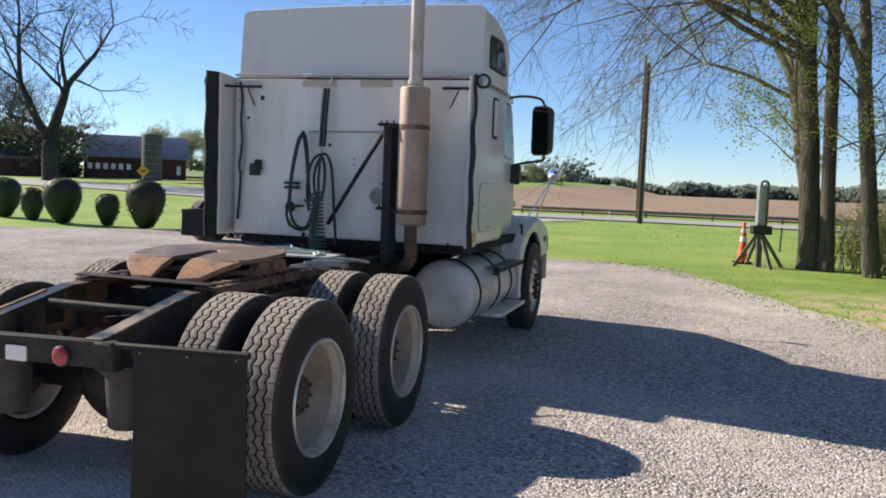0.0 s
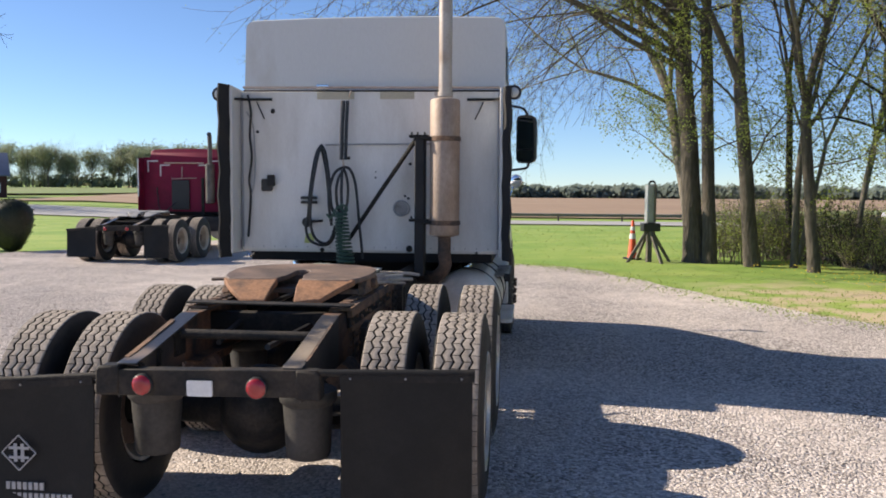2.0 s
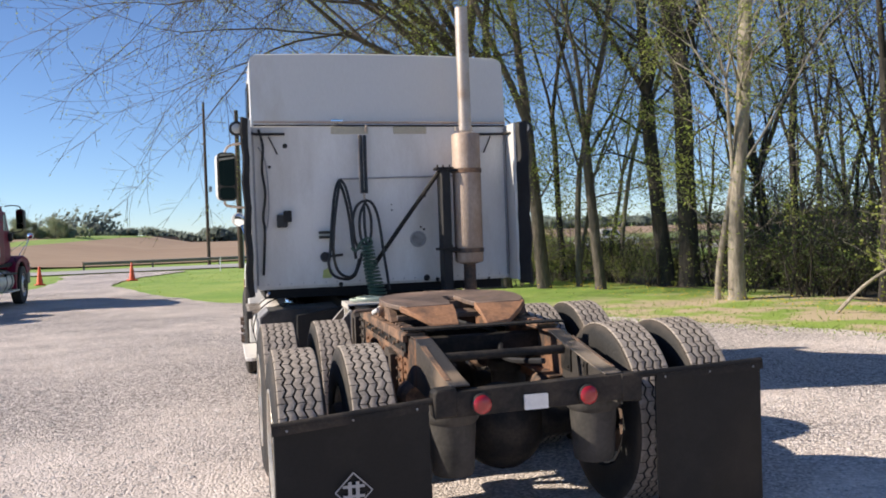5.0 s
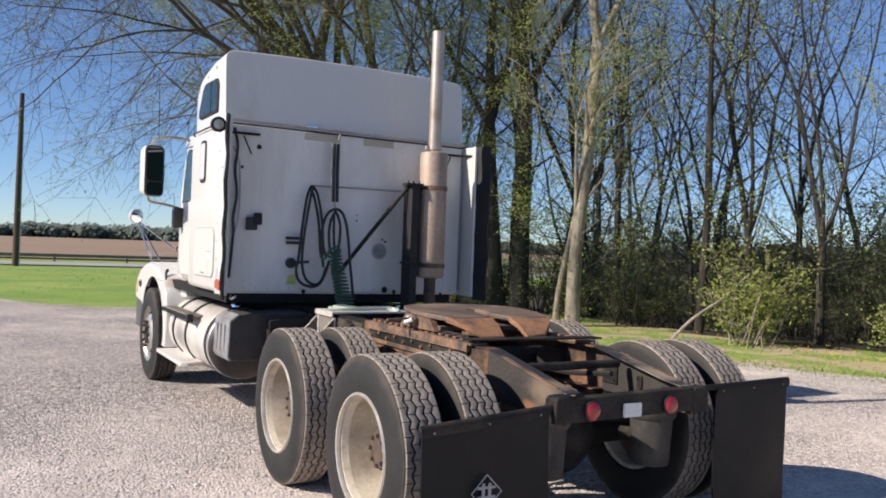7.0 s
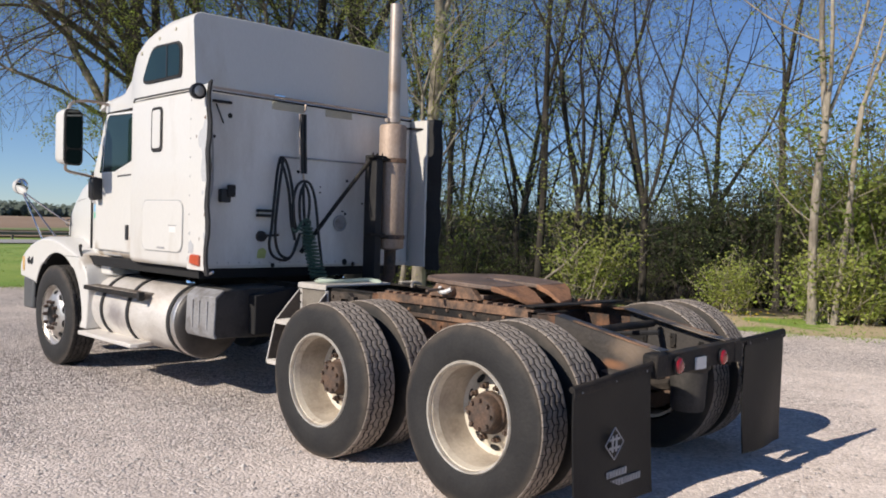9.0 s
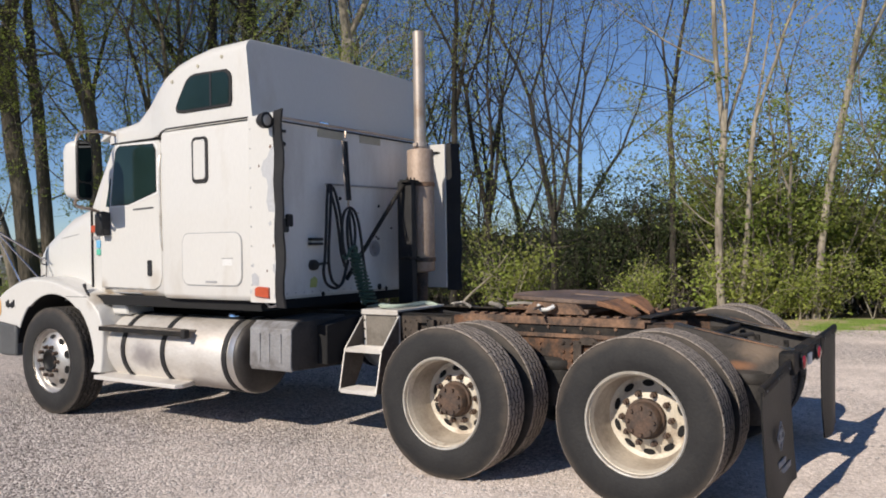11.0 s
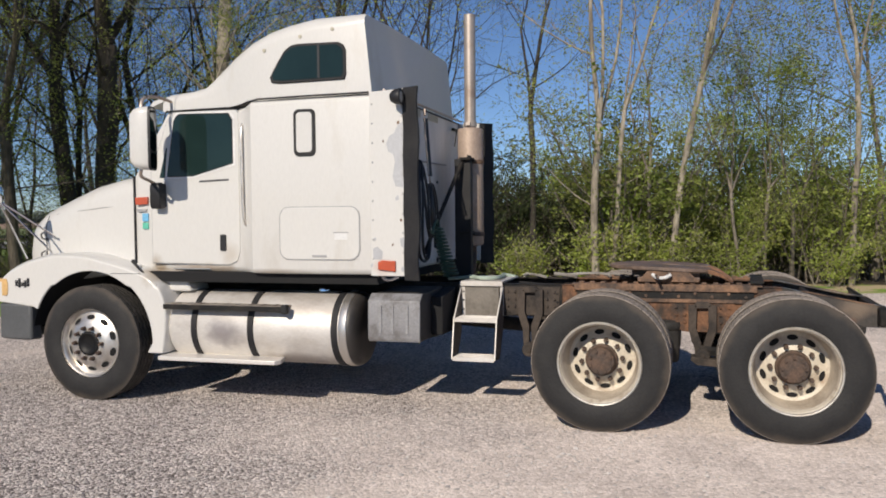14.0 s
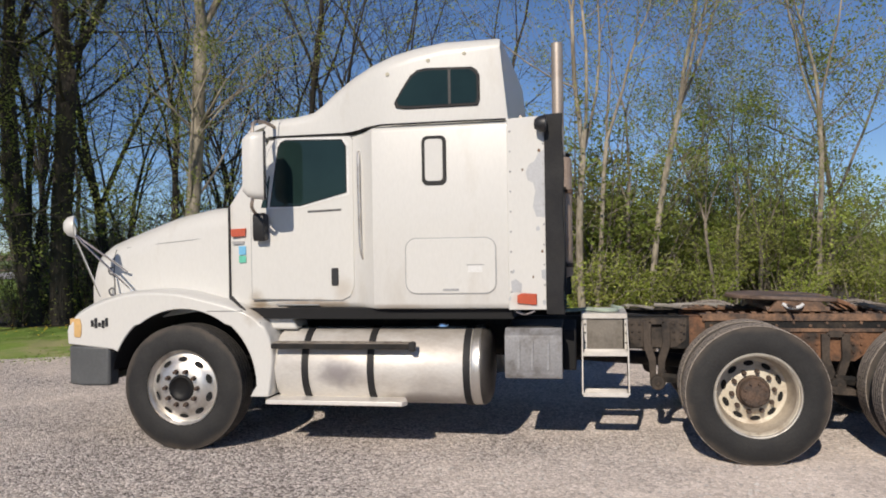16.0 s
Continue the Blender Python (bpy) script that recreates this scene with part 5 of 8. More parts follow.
def mirrors(truck, s, white=True):
    cx, cy, cz = s * 1.375, 5.0, 2.235
    sec = []
    for y, k in ((-0.085, 1.0), (-0.07, 1.03), (0.0, 0.98), (0.05, 0.85), (0.085, 0.55)):
        sec.append([(cx + p[0] * k, cy + y, cz + p[1] * (0.5 + 0.5 * k)) for p in round_rect(-0.10, 0.10, -0.255, 0.255, 0.055, 4)])
    ob = part("mirror_housing", loft(B(), sec), WHITE if s < 0 and white else BLACK_PLASTIC, truck, "tall mirror housing on arms")
    ob.matrix_basis = pose(cx, cy, 0, 0, 0, -s * 20) @ pose(-cx, -cy, 0)
    bm = slab(B(), [(cx + x, cz + z) for x, z in round_rect(-0.104, 0.104, -0.259, 0.259, 0.056, 4)], "y", cy - 0.0895, cy - 0.072)
    part("mirror_bezel", bm, BLACK_PLASTIC, ob)
    bm = slab(B(), [(cx + x, cz + z) for x, z in round_rect(-0.088, 0.088, -0.10, 0.242, 0.045, 4)], "y", cy - 0.091, cy - 0.086)
    part("mirror_glass", bm, MIRROR_DARK, ob)
    bm = slab(B(), [(cx + x, cz + z) for x, z in round_rect(-0.088, 0.088, -0.242, -0.115, 0.04, 4)], "y", cy - 0.091, cy - 0.086)
    part("lower_mirror_glass", bm, MIRROR_DARK, ob)
    for q in ([(s * 0.98, 4.98, 2.58), (s * 1.15, 5.0, 2.60), (s * 1.32, 5.02, 2.57), (s * 1.375, 5.01, 2.46)], [(s * 1.375, 5.01, 2.0), (s * 1.36, 5.03, 1.93), (s * 1.15, 5.10, 1.90), (s * 1.0, 5.12, 1.86)]):
        part("mirror_arm", tube(B(), spline(q, 5), 0.014, 8), STACK if s < 0 else BLACK_PLASTIC, truck)
    bm = loft(B(), [[(s * x, y, z) for x, z in ((0.985, 1.68), (1.10, 1.66), (1.12, 1.70), (1.12, 1.86), (1.09, 1.89), (0.985, 1.87))] for y in (5.03, 5.07, 5.13)])
    part("mirror_mount", bm, BLACK_PLASTIC, truck, bevel=0.012)
    # round convex mirror on its tripod on the fender
    c = Vector((s * 1.22, 6.63, 1.805))
    turn = pose(*c, 0, 0, -s * 24)
    bm = lathe(B(), [(0, 0.075), (0.045, 0.066), (0.075, 0.04), (0.088, 0.0), (0.090, -0.012), (0.084, -0.018)], "y", 26)
    ob = part("convex_mirror", bm, WHITE if s < 0 else CHROME, truck, "round convex fender mirror")
    ob.matrix_basis = turn
    bm = lathe(B(), [(0.083, -0.016), (0.065, -0.024), (0.03, -0.030), (0, -0.032)], "y", 26)
    part("mirror_glass", bm, MIRROR, ob)
    bm = B()
    for e in ((s * 1.02, 6.52, 1.22), (s * 0.80, 6.40, 1.42), (s * 0.98, 6.25, 1.26)):
        tube(bm, [c + Vector((-s * 0.02, 0.02, -0.05)), e], 0.009, 6)
    part("mirror_tripod", bm, CHROME, truck)
    if s < 0 and white:
        bm = tube(B(), [(-1.30, 5.0, 2.57), (-1.31, 4.98, 2.9), (-1.33, 4.95, 3.25)], [0.004, 0.003, 0.002], 5)
        part("antenna", bm, BLACK_PLASTIC, truck)


def nose(truck, paint):
    """Hood, fenders, bumper, lamps."""
    def sec(y, w, zt, r, zb):
        pts = []
        for i in range(9):
            a = radians(90 * i / 8)
            pts.append((w - r + r * math.cos(a), y, zt - 0.035 - r + r * math.sin(a)))
        pts.append((w * 0.35, y, zt - 0.005))
        pts.append((0, y, zt))
        full = pts + [(-x, yy, z) for x, yy, z in pts[::-1][1:]]
        return [(w, y, zb)] + full + [(-w, y, zb)]
    st = [(5.40, 0.945, 1.99, 0.16, 1.10), (5.60, 0.92, 1.98, 0.18, 1.10), (5.95, 0.86, 1.92, 0.20, 1.05), (6.25, 0.79, 1.835, 0.22, 1.0), (6.5, 0.72, 1.76, 0.22, 0.95), (6.68, 0.67, 1.70, 0.22, 0.9), (6.80, 0.63, 1.63, 0.22, 0.85), (6.86, 0.59, 1.48, 0.2, 0.85)]
    part("hood", loft(B(), [sec(*q) for q in st]), paint, truck, "sloping hood", bevel=0.012)
    for s in (-1, 1):
        bm = tube(B(), spline([(s * 0.934, 5.43, 1.712), (s * 0.872, 5.90, 1.672), (s * 0.79, 6.20, 1.648), (s * 0.700, 6.46, 1.627)], 4), 0.0032, 5)
        part("hood_crease", bm, GREY_MARK, truck)
        bm = tube(B(), spline([(s * 0.652, 6.585, 1.61), (s * 0.690, 6.588, 1.52), (s * 0.699, 6.585, 1.36), (s * 0.702, 6.58, 1.20)], 4), 0.006, 6)
        part("hood_edge_seam", bm, DARK_MARK, truck)
        for z in (1.43, 1.25):
            bm = tube(B(), spline([(s * 0.705, 6.60, z + 0.03), (s * 0.735, 6.615, z + 0.01), (s * 0.735, 6.60, z - 0.03), (s * 0.715, 6.55, z - 0.04)], 4), 0.008, 6)
            part("hood_fitting", bm, DARK_MARK, truck)
    bm = box(B(), -0.5, 0.5, 6.82, 6.875, 0.88, 1.42)
    for i in range(9):
        box(bm, -0.47, 0.47, 6.875, 6.886, 0.92 + i * 0.055, 0.935 + i * 0.055)
    part("grille", bm, CHROME, truck, bevel=0.004)
    for s in (-1, 1):
        arch = [(5.715 + 0.63 * math.cos(radians(a)), 0.52 + 0.63 * math.sin(radians(a))) for a in range(24, 181, 6)]
        poly = [(6.74, 0.84)] + [(6.34, 0.80)] + arch + [(5.14, 0.43)] + [(v.x, v.y) for v in spline([(4.985, 0.43, 0), (4.955, 0.62, 0), (4.95, 0.82, 0), (5.015, 0.99, 0), (5.13, 1.10, 0), (5.30, 1.165, 0), (5.50, 1.215, 0), (5.75, 1.268, 0), (6.0, 1.283, 0), (6.2, 1.265, 0), (6.42, 1.21, 0), (6.60, 1.13, 0), (6.70, 1.05, 0), (6.745, 0.95, 0)], 4)]
        bm = B()
        outer, inner = s * 1.175, s * 0.70
        mid = s * 1.12
        rings = []
        for x, k in ((inner, 0.0), (mid, 0.0), (outer, 0.028)):
            rings.append([bm.verts.new((x, y + (5.715 - y) * k * 0.6, z - (k if z > 1.0 else 0))) for y, z in poly])
        m = len(poly)
        for a, b in zip(rings, rings[1:]):
            for i in range(m):
                bm.faces.new((a[i], a[(i + 1) % m], b[(i + 1) % m], b[i]))
        bm.faces.new(rings[0][::-1])
        bm.faces.new(rings[-1])
        bmesh.ops.recalc_face_normals(bm, faces=bm.faces)
        part("fender", bm, paint, truck, "rounded wheel fender", bevel=0.012, smooth=30)
        # dark arch lining
        bm = B()
        lin = [(5.715 + 0.622 * math.cos(radians(a)), 0.52 + 0.622 * math.sin(radians(a))) for a in range(10, 185, 7)]
        v0 = [bm.verts.new((s * 1.166, y, z)) for y, z in lin]
        v1 = [bm.verts.new((s * 0.45, y, z)) for y, z in lin]
        for i in range(len(lin) - 1):
            bm.faces.new((v0[i], v0[i + 1], v1[i + 1], v1[i]))
        bm.faces.new(v1[::-1])
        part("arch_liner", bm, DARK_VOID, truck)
        bm = loft(B(), [[(s * 1.03, 6.70, z0), (s * 1.155, 6.64, z0), (s * 1.178, 6.585 + 0.02 * abs(z0 - 0.97) / 0.08, z0), (s * 1.186, 6.62, z0), (s * 1.165, 6.71, z0), (s * 1.04, 6.76, z0)] for z0 in (0.895, 0.93, 1.0, 1.05)])
        part("headlight", bm, AMBER_PALE if s < 0 else LAMP_CLEAR, truck, "wrap-round turn lamp", bevel=0.006)
        # fender script, as plain bars
        for i in range(5):
            bm = box(B(), *sorted((s * 1.175, s * 1.181)), 6.36 + i * 0.032, 6.384 + i * 0.032, 0.985 - 0.012 * (i % 2), 1.055 - 0.018 * (i % 3))
            part("emblem_bar", bm, BLACK_PLASTIC, truck, smooth=0)
        # wedge strap between fender and cab
        bm = tube(B(), [(s * 1.10, 5.325, 1.215), (s * 1.125, 5.27, 1.175), (s * 1.14, 5.17, 1.09), (s * 1.15, 5.06, 1.005)], [0.018, 0.012, 0.011, 0.014], 8)
        part("hood_latch", bm, BLACK_RUBBER, truck)
        bm = tube(B(), [(s * 1.174, 5.50, 1.108), (s * 1.174, 5.35, 1.109), (s * 1.172, 5.20, 1.109)], 0.0035, 5)
        part("fender_seam", bm, DARK_MARK, truck)
        # inner quarter behind the fender
        bm = slab(B(), [(4.80, 0.95), (5.14, 0.95), (5.20, 1.13), (4.88, 1.13)], "x", s * 0.72, s * 1.02)
        part("cab_skirt", bm, paint, truck, bevel=0.02)
    poly = [(-1.17, 6.36), (-1.185, 6.58), (-1.13, 6.74), (-0.9, 6.82), (-0.4, 6.90), (0.4, 6.90), (0.9, 6.82), (1.13, 6.74), (1.185, 6.58), (1.17, 6.36), (1.05, 6.34), (1.0, 6.5), (-1.0, 6.5), (-1.05, 6.34)]
    bm = slab(B(), poly, "z", 0.50, 0.825)
    part("bumper", bm, BUMPER_GREY, truck, "dark grey moulded bumper", bevel=0.02)
    bm = box(B(), -1.0, 1.0, 6.36, 6.5, 0.60, 0.86)
    part("bumper_beam", bm, DARK_VOID, truck)


def roof_section(y, w, zb, zt, r, crown=0.03, lean=0.0):
    pts = [(w, y, zb)]
    for i in range(8):
        a = radians(90 * i / 7)
        pts.append((w - r + r * math.cos(a), y + lean, zt - r + r * math.sin(a)))
    pts.append((w * 0.5, y + lean, zt + crown * 0.75))
    pts.append((0, y + lean, zt + crown))
    return pts + [(-x, yy, z) for x, yy, z in pts[::-1][1:]]


def side_poly(truck, name, poly, s, x0, x1, material, label="", bevel=0.0, parent=None):
    bm = slab(B(), poly, "x", s * x0, s * x1)
    return part(name, bm, material, parent or truck, label, bevel=bevel)


def white_cab(truck):
    # sleeper box, its flared front corner and the cab as one shell
    def rect(y, w, z0, z1, r=0.05):
        return [(x, y, z) for x, z in round_rect(-w, w, z0, z1, r, 3)]
    bm = loft(B(), [rect(3.03, 1.165, 1.12, 2.535), rect(4.02, 1.168, 1.12, 2.53), rect(4.13, 1.155, 1.12, 2.53), rect(4.22, 1.075, 1.12, 2.51), rect(4.32, 1.015, 1.12, 2.50), rect(4.9, 1.0, 1.12, 2.50), rect(5.03, 0.99, 1.12, 2.49), rect(5.22, 0.975, 1.12, 2.22), rect(5.40, 0.955, 1.12, 1.96)])
    part("cab_shell", bm, WHITE, truck, "glossy white cab and sleeper shell", smooth=30)
    bm = slab(B(), [(x, z) for x, z in round_rect(-1.14, 1.14, 1.14, 2.53, 0.02, 2)], "y", 3.012, 3.04)
    back = part("back_panel", bm, WHITE_BACK, truck, "weathered white back panel with rivets", bevel=0.004)
    # tall roof cap
    st = [(3.075, 1.155, 2.54, 3.165, 0.07, 0.02, 0.055), (3.10, 1.16, 2.54, 3.175, 0.09, 0.02, 0.05), (3.57, 1.16, 2.535, 3.175, 0.12, 0.02), (3.80, 1.16, 2.535, 3.14, 0.13, 0.02), (3.97, 1.16, 2.53, 3.10, 0.14, 0.02), (4.15, 1.14, 2.53, 3.035, 0.15, 0.02), (4.33, 1.08, 2.51, 2.955, 0.16, 0.02), (4.48, 1.03, 2.50, 2.855, 0.14, 0.02),
          (4.58, 1.01, 2.50, 2.755, 0.11, 0.02), (4.66, 1.0, 2.50, 2.695, 0.09), (4.80, 1.0, 2.50, 2.665, 0.08), (5.02, 0.99, 2.495, 2.65, 0.08), (5.07, 0.98, 2.50, 2.60, 0.05)]
    part("roof_cap", loft(B(), [[(x + (0.02 if q[0] < 4.5 else 0.0), y, z) for x, y, z in roof_section(*q)] for q in st]), WHITE, truck, "tall rounded white roof fairing", smooth=32)
    # dark seam line under the roof cap
    for s in (-1, 1):
        bm = tube(B(), [(s * 1.166, 3.09, 2.545), (s * 1.17, 3.6, 2.542), (s * 1.17, 4.05, 2.537), (s * 1.12, 4.18, 2.525), (s * 1.03, 4.32, 2.502), (s * 1.005, 4.9, 2.500), (s * 0.995, 5.03, 2.498)], 0.0075, 6)
        part("roof_seam", bm, BLACK_RUBBER, truck)
    # sun visor over the windshield
    bm = loft(B(), [[(x * 0.98, 5.0, 2.63), (x * 0.98, 5.22 - 0.06 * abs(x), 2.60), (x * 0.98, 5.30 - 0.08 * abs(x), 2.545), (x * 0.98, 5.28 - 0.08 * abs(x), 2.54), (x * 0.98, 5.0, 2.61)] for x in (-1, -0.6, 0, 0.6, 1)])
    part("sun_visor", bm, WHITE, truck, bevel=0.004)
    bm = loft(B(), [[(-0.90, y, z), (0.90, y, z), (0.90, y + 0.006, z + 0.006), (-0.90, y + 0.006, z + 0.006)] for y, z in ((5.385, 1.99), (5.05, 2.475))])
    part("windshield", bm, GLASS, truck)
    # small marker lamps on the roof edge
    for y, z in ((3.42, 3.06), (3.70, 3.02), (4.02, 2.93)):
        for s in (-1, 1):
            bm = lathe(B(), [(0, s * 1.148), (0.014, s * 1.147), (0.016, s * 1.138)], "x", 10, at=(0, y - 0.02, z))
            part("roof_stud", bm, LABEL_TAN, truck)
    for s in (-1, 1):
        # roof window with a rounded slanting front edge
        poly = [(3.30, 2.66), (3.86, 2.655), (3.935, 2.665), (3.95, 2.705), (3.90, 2.79), (3.82, 2.91), (3.765, 2.95), (3.70, 2.962), (3.345, 2.955), (3.305, 2.93), (3.285, 2.89), (3.285, 2.70)]
        ro = 0.032 if s > 0 else 0.0
        ob = side_poly(truck, "roof_window", poly, s, 1.130 + ro, 1.155 + ro, BLACK_RUBBER, "dark rubber-framed roof window", bevel=0.006)
        cy, cz = 3.60, 2.81
        ins = [(cy + (y - cy) * 0.93, cz + (z - cz) * 0.86) for y, z in poly]
        side_poly(truck, "pane", ins, s, 1.148 + ro, 1.158 + ro, GLASS, parent=ob)
        side_poly(truck, "divider", [(3.505, 2.68), (3.525, 2.68), (3.525, 2.94), (3.505, 2.94)], s, 1.15 + ro, 1.161 + ro, BLACK_PLASTIC, parent=ob)
        # sleeper vent window, luggage door, amber lamp
        ob = side_poly(truck, "vent_window", round_rect(3.545, 3.735, 2.065, 2.44, 0.045), s, 1.160, 1.176, BLACK_RUBBER, "white vent window in black rubber frame", bevel=0.004)
        side_poly(truck, "vent_panel", round_rect(3.572, 3.71, 2.095, 2.415, 0.03), s, 1.17, 1.181, WHITE, parent=ob, bevel=0.004)
        ob = side_poly(truck, "luggage_door_gap", round_rect(3.175, 3.875, 1.235, 1.665, 0.085), s, 1.16, 1.1715, GREY_MARK)
        ob = side_poly(truck, "luggage_door", round_rect(3.182, 3.868, 1.242, 1.658, 0.08), s, 1.16, 1.1755, WHITE, "rounded luggage door", bevel=0.003)
        side_poly(truck, "latch", round_rect(3.46, 3.585, 1.262, 1.277, 0.006, 2), s, 1.172, 1.182, GREY_MARK, parent=ob)
        side_poly(truck, "small_label", [(3.28, 1.40), (3.39, 1.40), (3.39, 1.45), (3.28, 1.45)], s, 1.172, 1.1765, PLATE_WHITE, parent=ob)
        side_poly(truck, "label_bar", [(3.27, 1.452), (3.40, 1.452), (3.40, 1.460), (3.27, 1.460)], s, 1.172, 1.177, GREY_MARK, parent=ob)
        # side fairing panel with rivets and worn primer
        ob = side_poly(truck, "side_panel", [(2.79, 1.115), (3.085, 1.115), (3.085, 2.545 if s < 0 else 2.53), (2.79, 2.56 if s < 0 else 2.525)], s, 1.150, 1.177, WHITE, "white side fairing panel with peeling paint", bevel=0.005)
        for i in range(9):
            for y, k in ((3.062, 0), (2.815, 1)):
                z = 1.25 + i * 0.15 + 0.05 * k
                bm = lathe(B(), [(0, s * 1.1815), (0.006, s * 1.1805), (0.009, s * 1.176)], "x", 8, at=(0, y, z))
                part("rivet", bm, GREY_MARK, ob)
        if s < 0:
            patch = [(2.80, 1.80), (2.87, 1.81), (2.895, 1.88), (2.885, 1.95), (2.875, 2.00), (2.89, 2.06), (2.93, 2.08), (2.945, 2.14), (2.92, 2.20), (2.88, 2.22), (2.85, 2.28), (2.80, 2.31)]
            side_poly(truck, "peeled_patch", patch, s, 1.176, 1.1785, PRIMER, "bare grey primer patch", parent=ob)
            side_poly(truck, "peeled_patch", [(2.99, 1.245), (3.06, 1.245), (3.065, 1.33), (3.03, 1.345), (2.985, 1.31)], s, 1.176, 1.1785, PRIMER, "bare grey primer patch", parent=ob)
            side_poly(truck, "peeled_patch", [(2.80, 1.33), (2.835, 1.35), (2.84, 1.41), (2.80, 1.42)], s, 1.176, 1.1785, PRIMER, "bare grey primer patch", parent=ob)
            for y, z, q in ((2.845, 2.30, 0.010), (2.86, 1.72, 0.013), (2.83, 1.55, 0.009), (3.05, 1.40, 0.011), (3.075, 1.20, 0.012), (2.82, 1.17, 0.014), (2.90, 1.36, 0.007), (2.97, 2.16, 0.008), (2.81, 2.42, 0.012)):
                chip = [(y + q * (1 + 0.35 * math.sin(9 * a + y * 40)) * math.cos(a), z + 1.5 * q * (1 + 0.3 * math.sin(5 * a)) * math.sin(a)) for a in (0, 0.9, 1.8, 2.7, 3.6, 4.5, 5.4)]
                side_poly(truck, "paint_chip", chip, s, 1.176, 1.1785, RUSTY if q < 0.011 else PRIMER, parent=ob)
        side_poly(truck, "side_marker", [(2.875, 1.150), (3.02, 1.165), (3.02, 1.225), (2.985, 1.24), (2.875, 1.235)], s, 1.175, 1.196, AMBER_LENS, "red-orange side marker lamp", bevel=0.006)
        # wavy black rubber extender
        k = 14
        secs = []
        for i in range(k + 1):
            z = 1.085 + ((2.565 if s < 0 else 2.53) - 1.085) * i / k
            q = s * (1.178 + 0.008 * math.sin(i * 1.7 + s))
            y0 = 2.665 + 0.007 * math.sin(i * 1.1)
            out = 0.046 if s < 0 else 0.060
            secs.append([(q + s * out, y0, z), (q + s * (out + 0.014), y0 + 0.006, z), (q + s * 0.010, 2.805, z), (q - s * 0.006, 2.80, z)])
        part("cab_extender", loft(B(), secs), BLACK_RUBBER, truck, "black rubber cab extender strip")
        # work lamp at the top corner
        c = Vector((s * 1.265, 2.80, 2.485))
        bm = lathe(B(), [(0, 0.075), (0.035, 0.07), (0.058, 0.035), (0.062, 0.0), (0.062, -0.012), (0.054, -0.014)], "y", 24, at=c)
        tube(bm, [c + Vector((0, 0.04, 0.0)), c + Vector((-s * 0.08, 0.06, 0.02))], 0.012, 6)
        ob = part("work_lamp", bm, BLACK_PLASTIC, truck, "round black work lamp")
        bm = lathe(B(), [(0.055, -0.010), (0.03, -0.017), (0, -0.019)], "y", 24, at=c)
        part("lens", bm, LAMP_CLEAR, ob)
        # door with its seal, window, handle, grab rail
        gap = [(5.185, 1.19), (4.42, 1.175), (4.345, 1.21), (4.315, 1.29), (4.315, 2.46), (4.34, 2.488), (4.96, 2.488), (5.02, 2.40), (5.185, 1.98)]
        side_poly(truck, "door_seal", gap, s, 0.95, 1.014, GREY_MARK)
        cy, cz = 4.75, 1.84
        door = [(cy + (y - cy) * 0.985, cz + (z - cz) * 0.99) for y, z in gap]
        ob = side_poly(truck, "door", door, s, 0.95, 1.021, WHITE, "white cab door", bevel=0.004)
        rim = [(4.352, 2.02), (4.352, 2.425), (4.395, 2.478), (4.905, 2.486), (4.955, 2.43), (5.035, 1.92), (4.765, 1.92)]
        side_poly(truck, "window_trim", rim, s, 1.012, 1.0235, PLATE_WHITE, parent=ob)
        fr = [(4.372, 2.035), (4.372, 2.405), (4.408, 2.46), (4.88, 2.472), (4.918, 2.452), (4.943, 2.41), (5.018, 1.935), (4.762, 1.935)]
        side_poly(truck, "window_frame", fr, s, 1.015, 1.025, BLACK_RUBBER, parent=ob)
        side_poly(truck, "window_pane", [(4.70 + (y - 4.70) * 0.975, 2.2 + (z - 2.2) * 0.97) for y, z in fr], s, 1.02, 1.027, GLASS, parent=ob)
        side_poly(truck, "quarter_pane", [(5.040, 1.93), (5.092, 1.93), (5.020, 2.19), (5.012, 2.18)], s, 1.012, 1.024, GLASS, parent=ob)
        side_poly(truck, "door_handle", round_rect(4.452, 4.508, 1.30, 1.44, 0.012, 3), s, 1.016, 1.032, BLACK_PLASTIC, parent=ob, bevel=0.004)
        side_poly(truck, "lettering_bar", [(4.42, 1.893), (4.70, 1.883), (4.70, 1.899), (4.42, 1.909)], s, 1.018, 1.0235, DARK_MARK, parent=ob)
        side_poly(truck, "lettering_bar", [(4.62, 1.143), (4.98, 1.143), (4.98, 1.151), (4.62, 1.151)], s, 0.99, 1.0115, GREY_MARK)
        bm = tube(B(), spline([(s * 1.02, 4.265, 2.36), (s * 1.075, 4.262, 2.30), (s * 1.08, 4.258, 1.9), (s * 1.075, 4.25, 1.58), (s * 1.04, 4.22, 1.48)], 5), 0.012, 8)
        part("grab_rail", bm, POLISHED, truck, "polished grab rail")
        # cowl piece with turn lamp and stickers
        side_poly(truck, "cowl_gap", [(5.385, 1.18), (5.398, 1.18), (5.398, 1.95), (5.385, 1.95)], s, 0.95, 0.975, BLACK_RUBBER)
        side_poly(truck, "turn_lamp", [(5.245, 1.705), (5.365, 1.70), (5.37, 1.765), (5.24, 1.77)], s, 0.96, 0.995, AMBER_LENS, "amber cowl turn lamp", bevel=0.004)
        side_poly(truck, "label_bar", [(5.26, 1.64), (5.36, 1.64), (5.36, 1.665), (5.26, 1.665)], s, 0.96, 0.981, GREY_MARK)
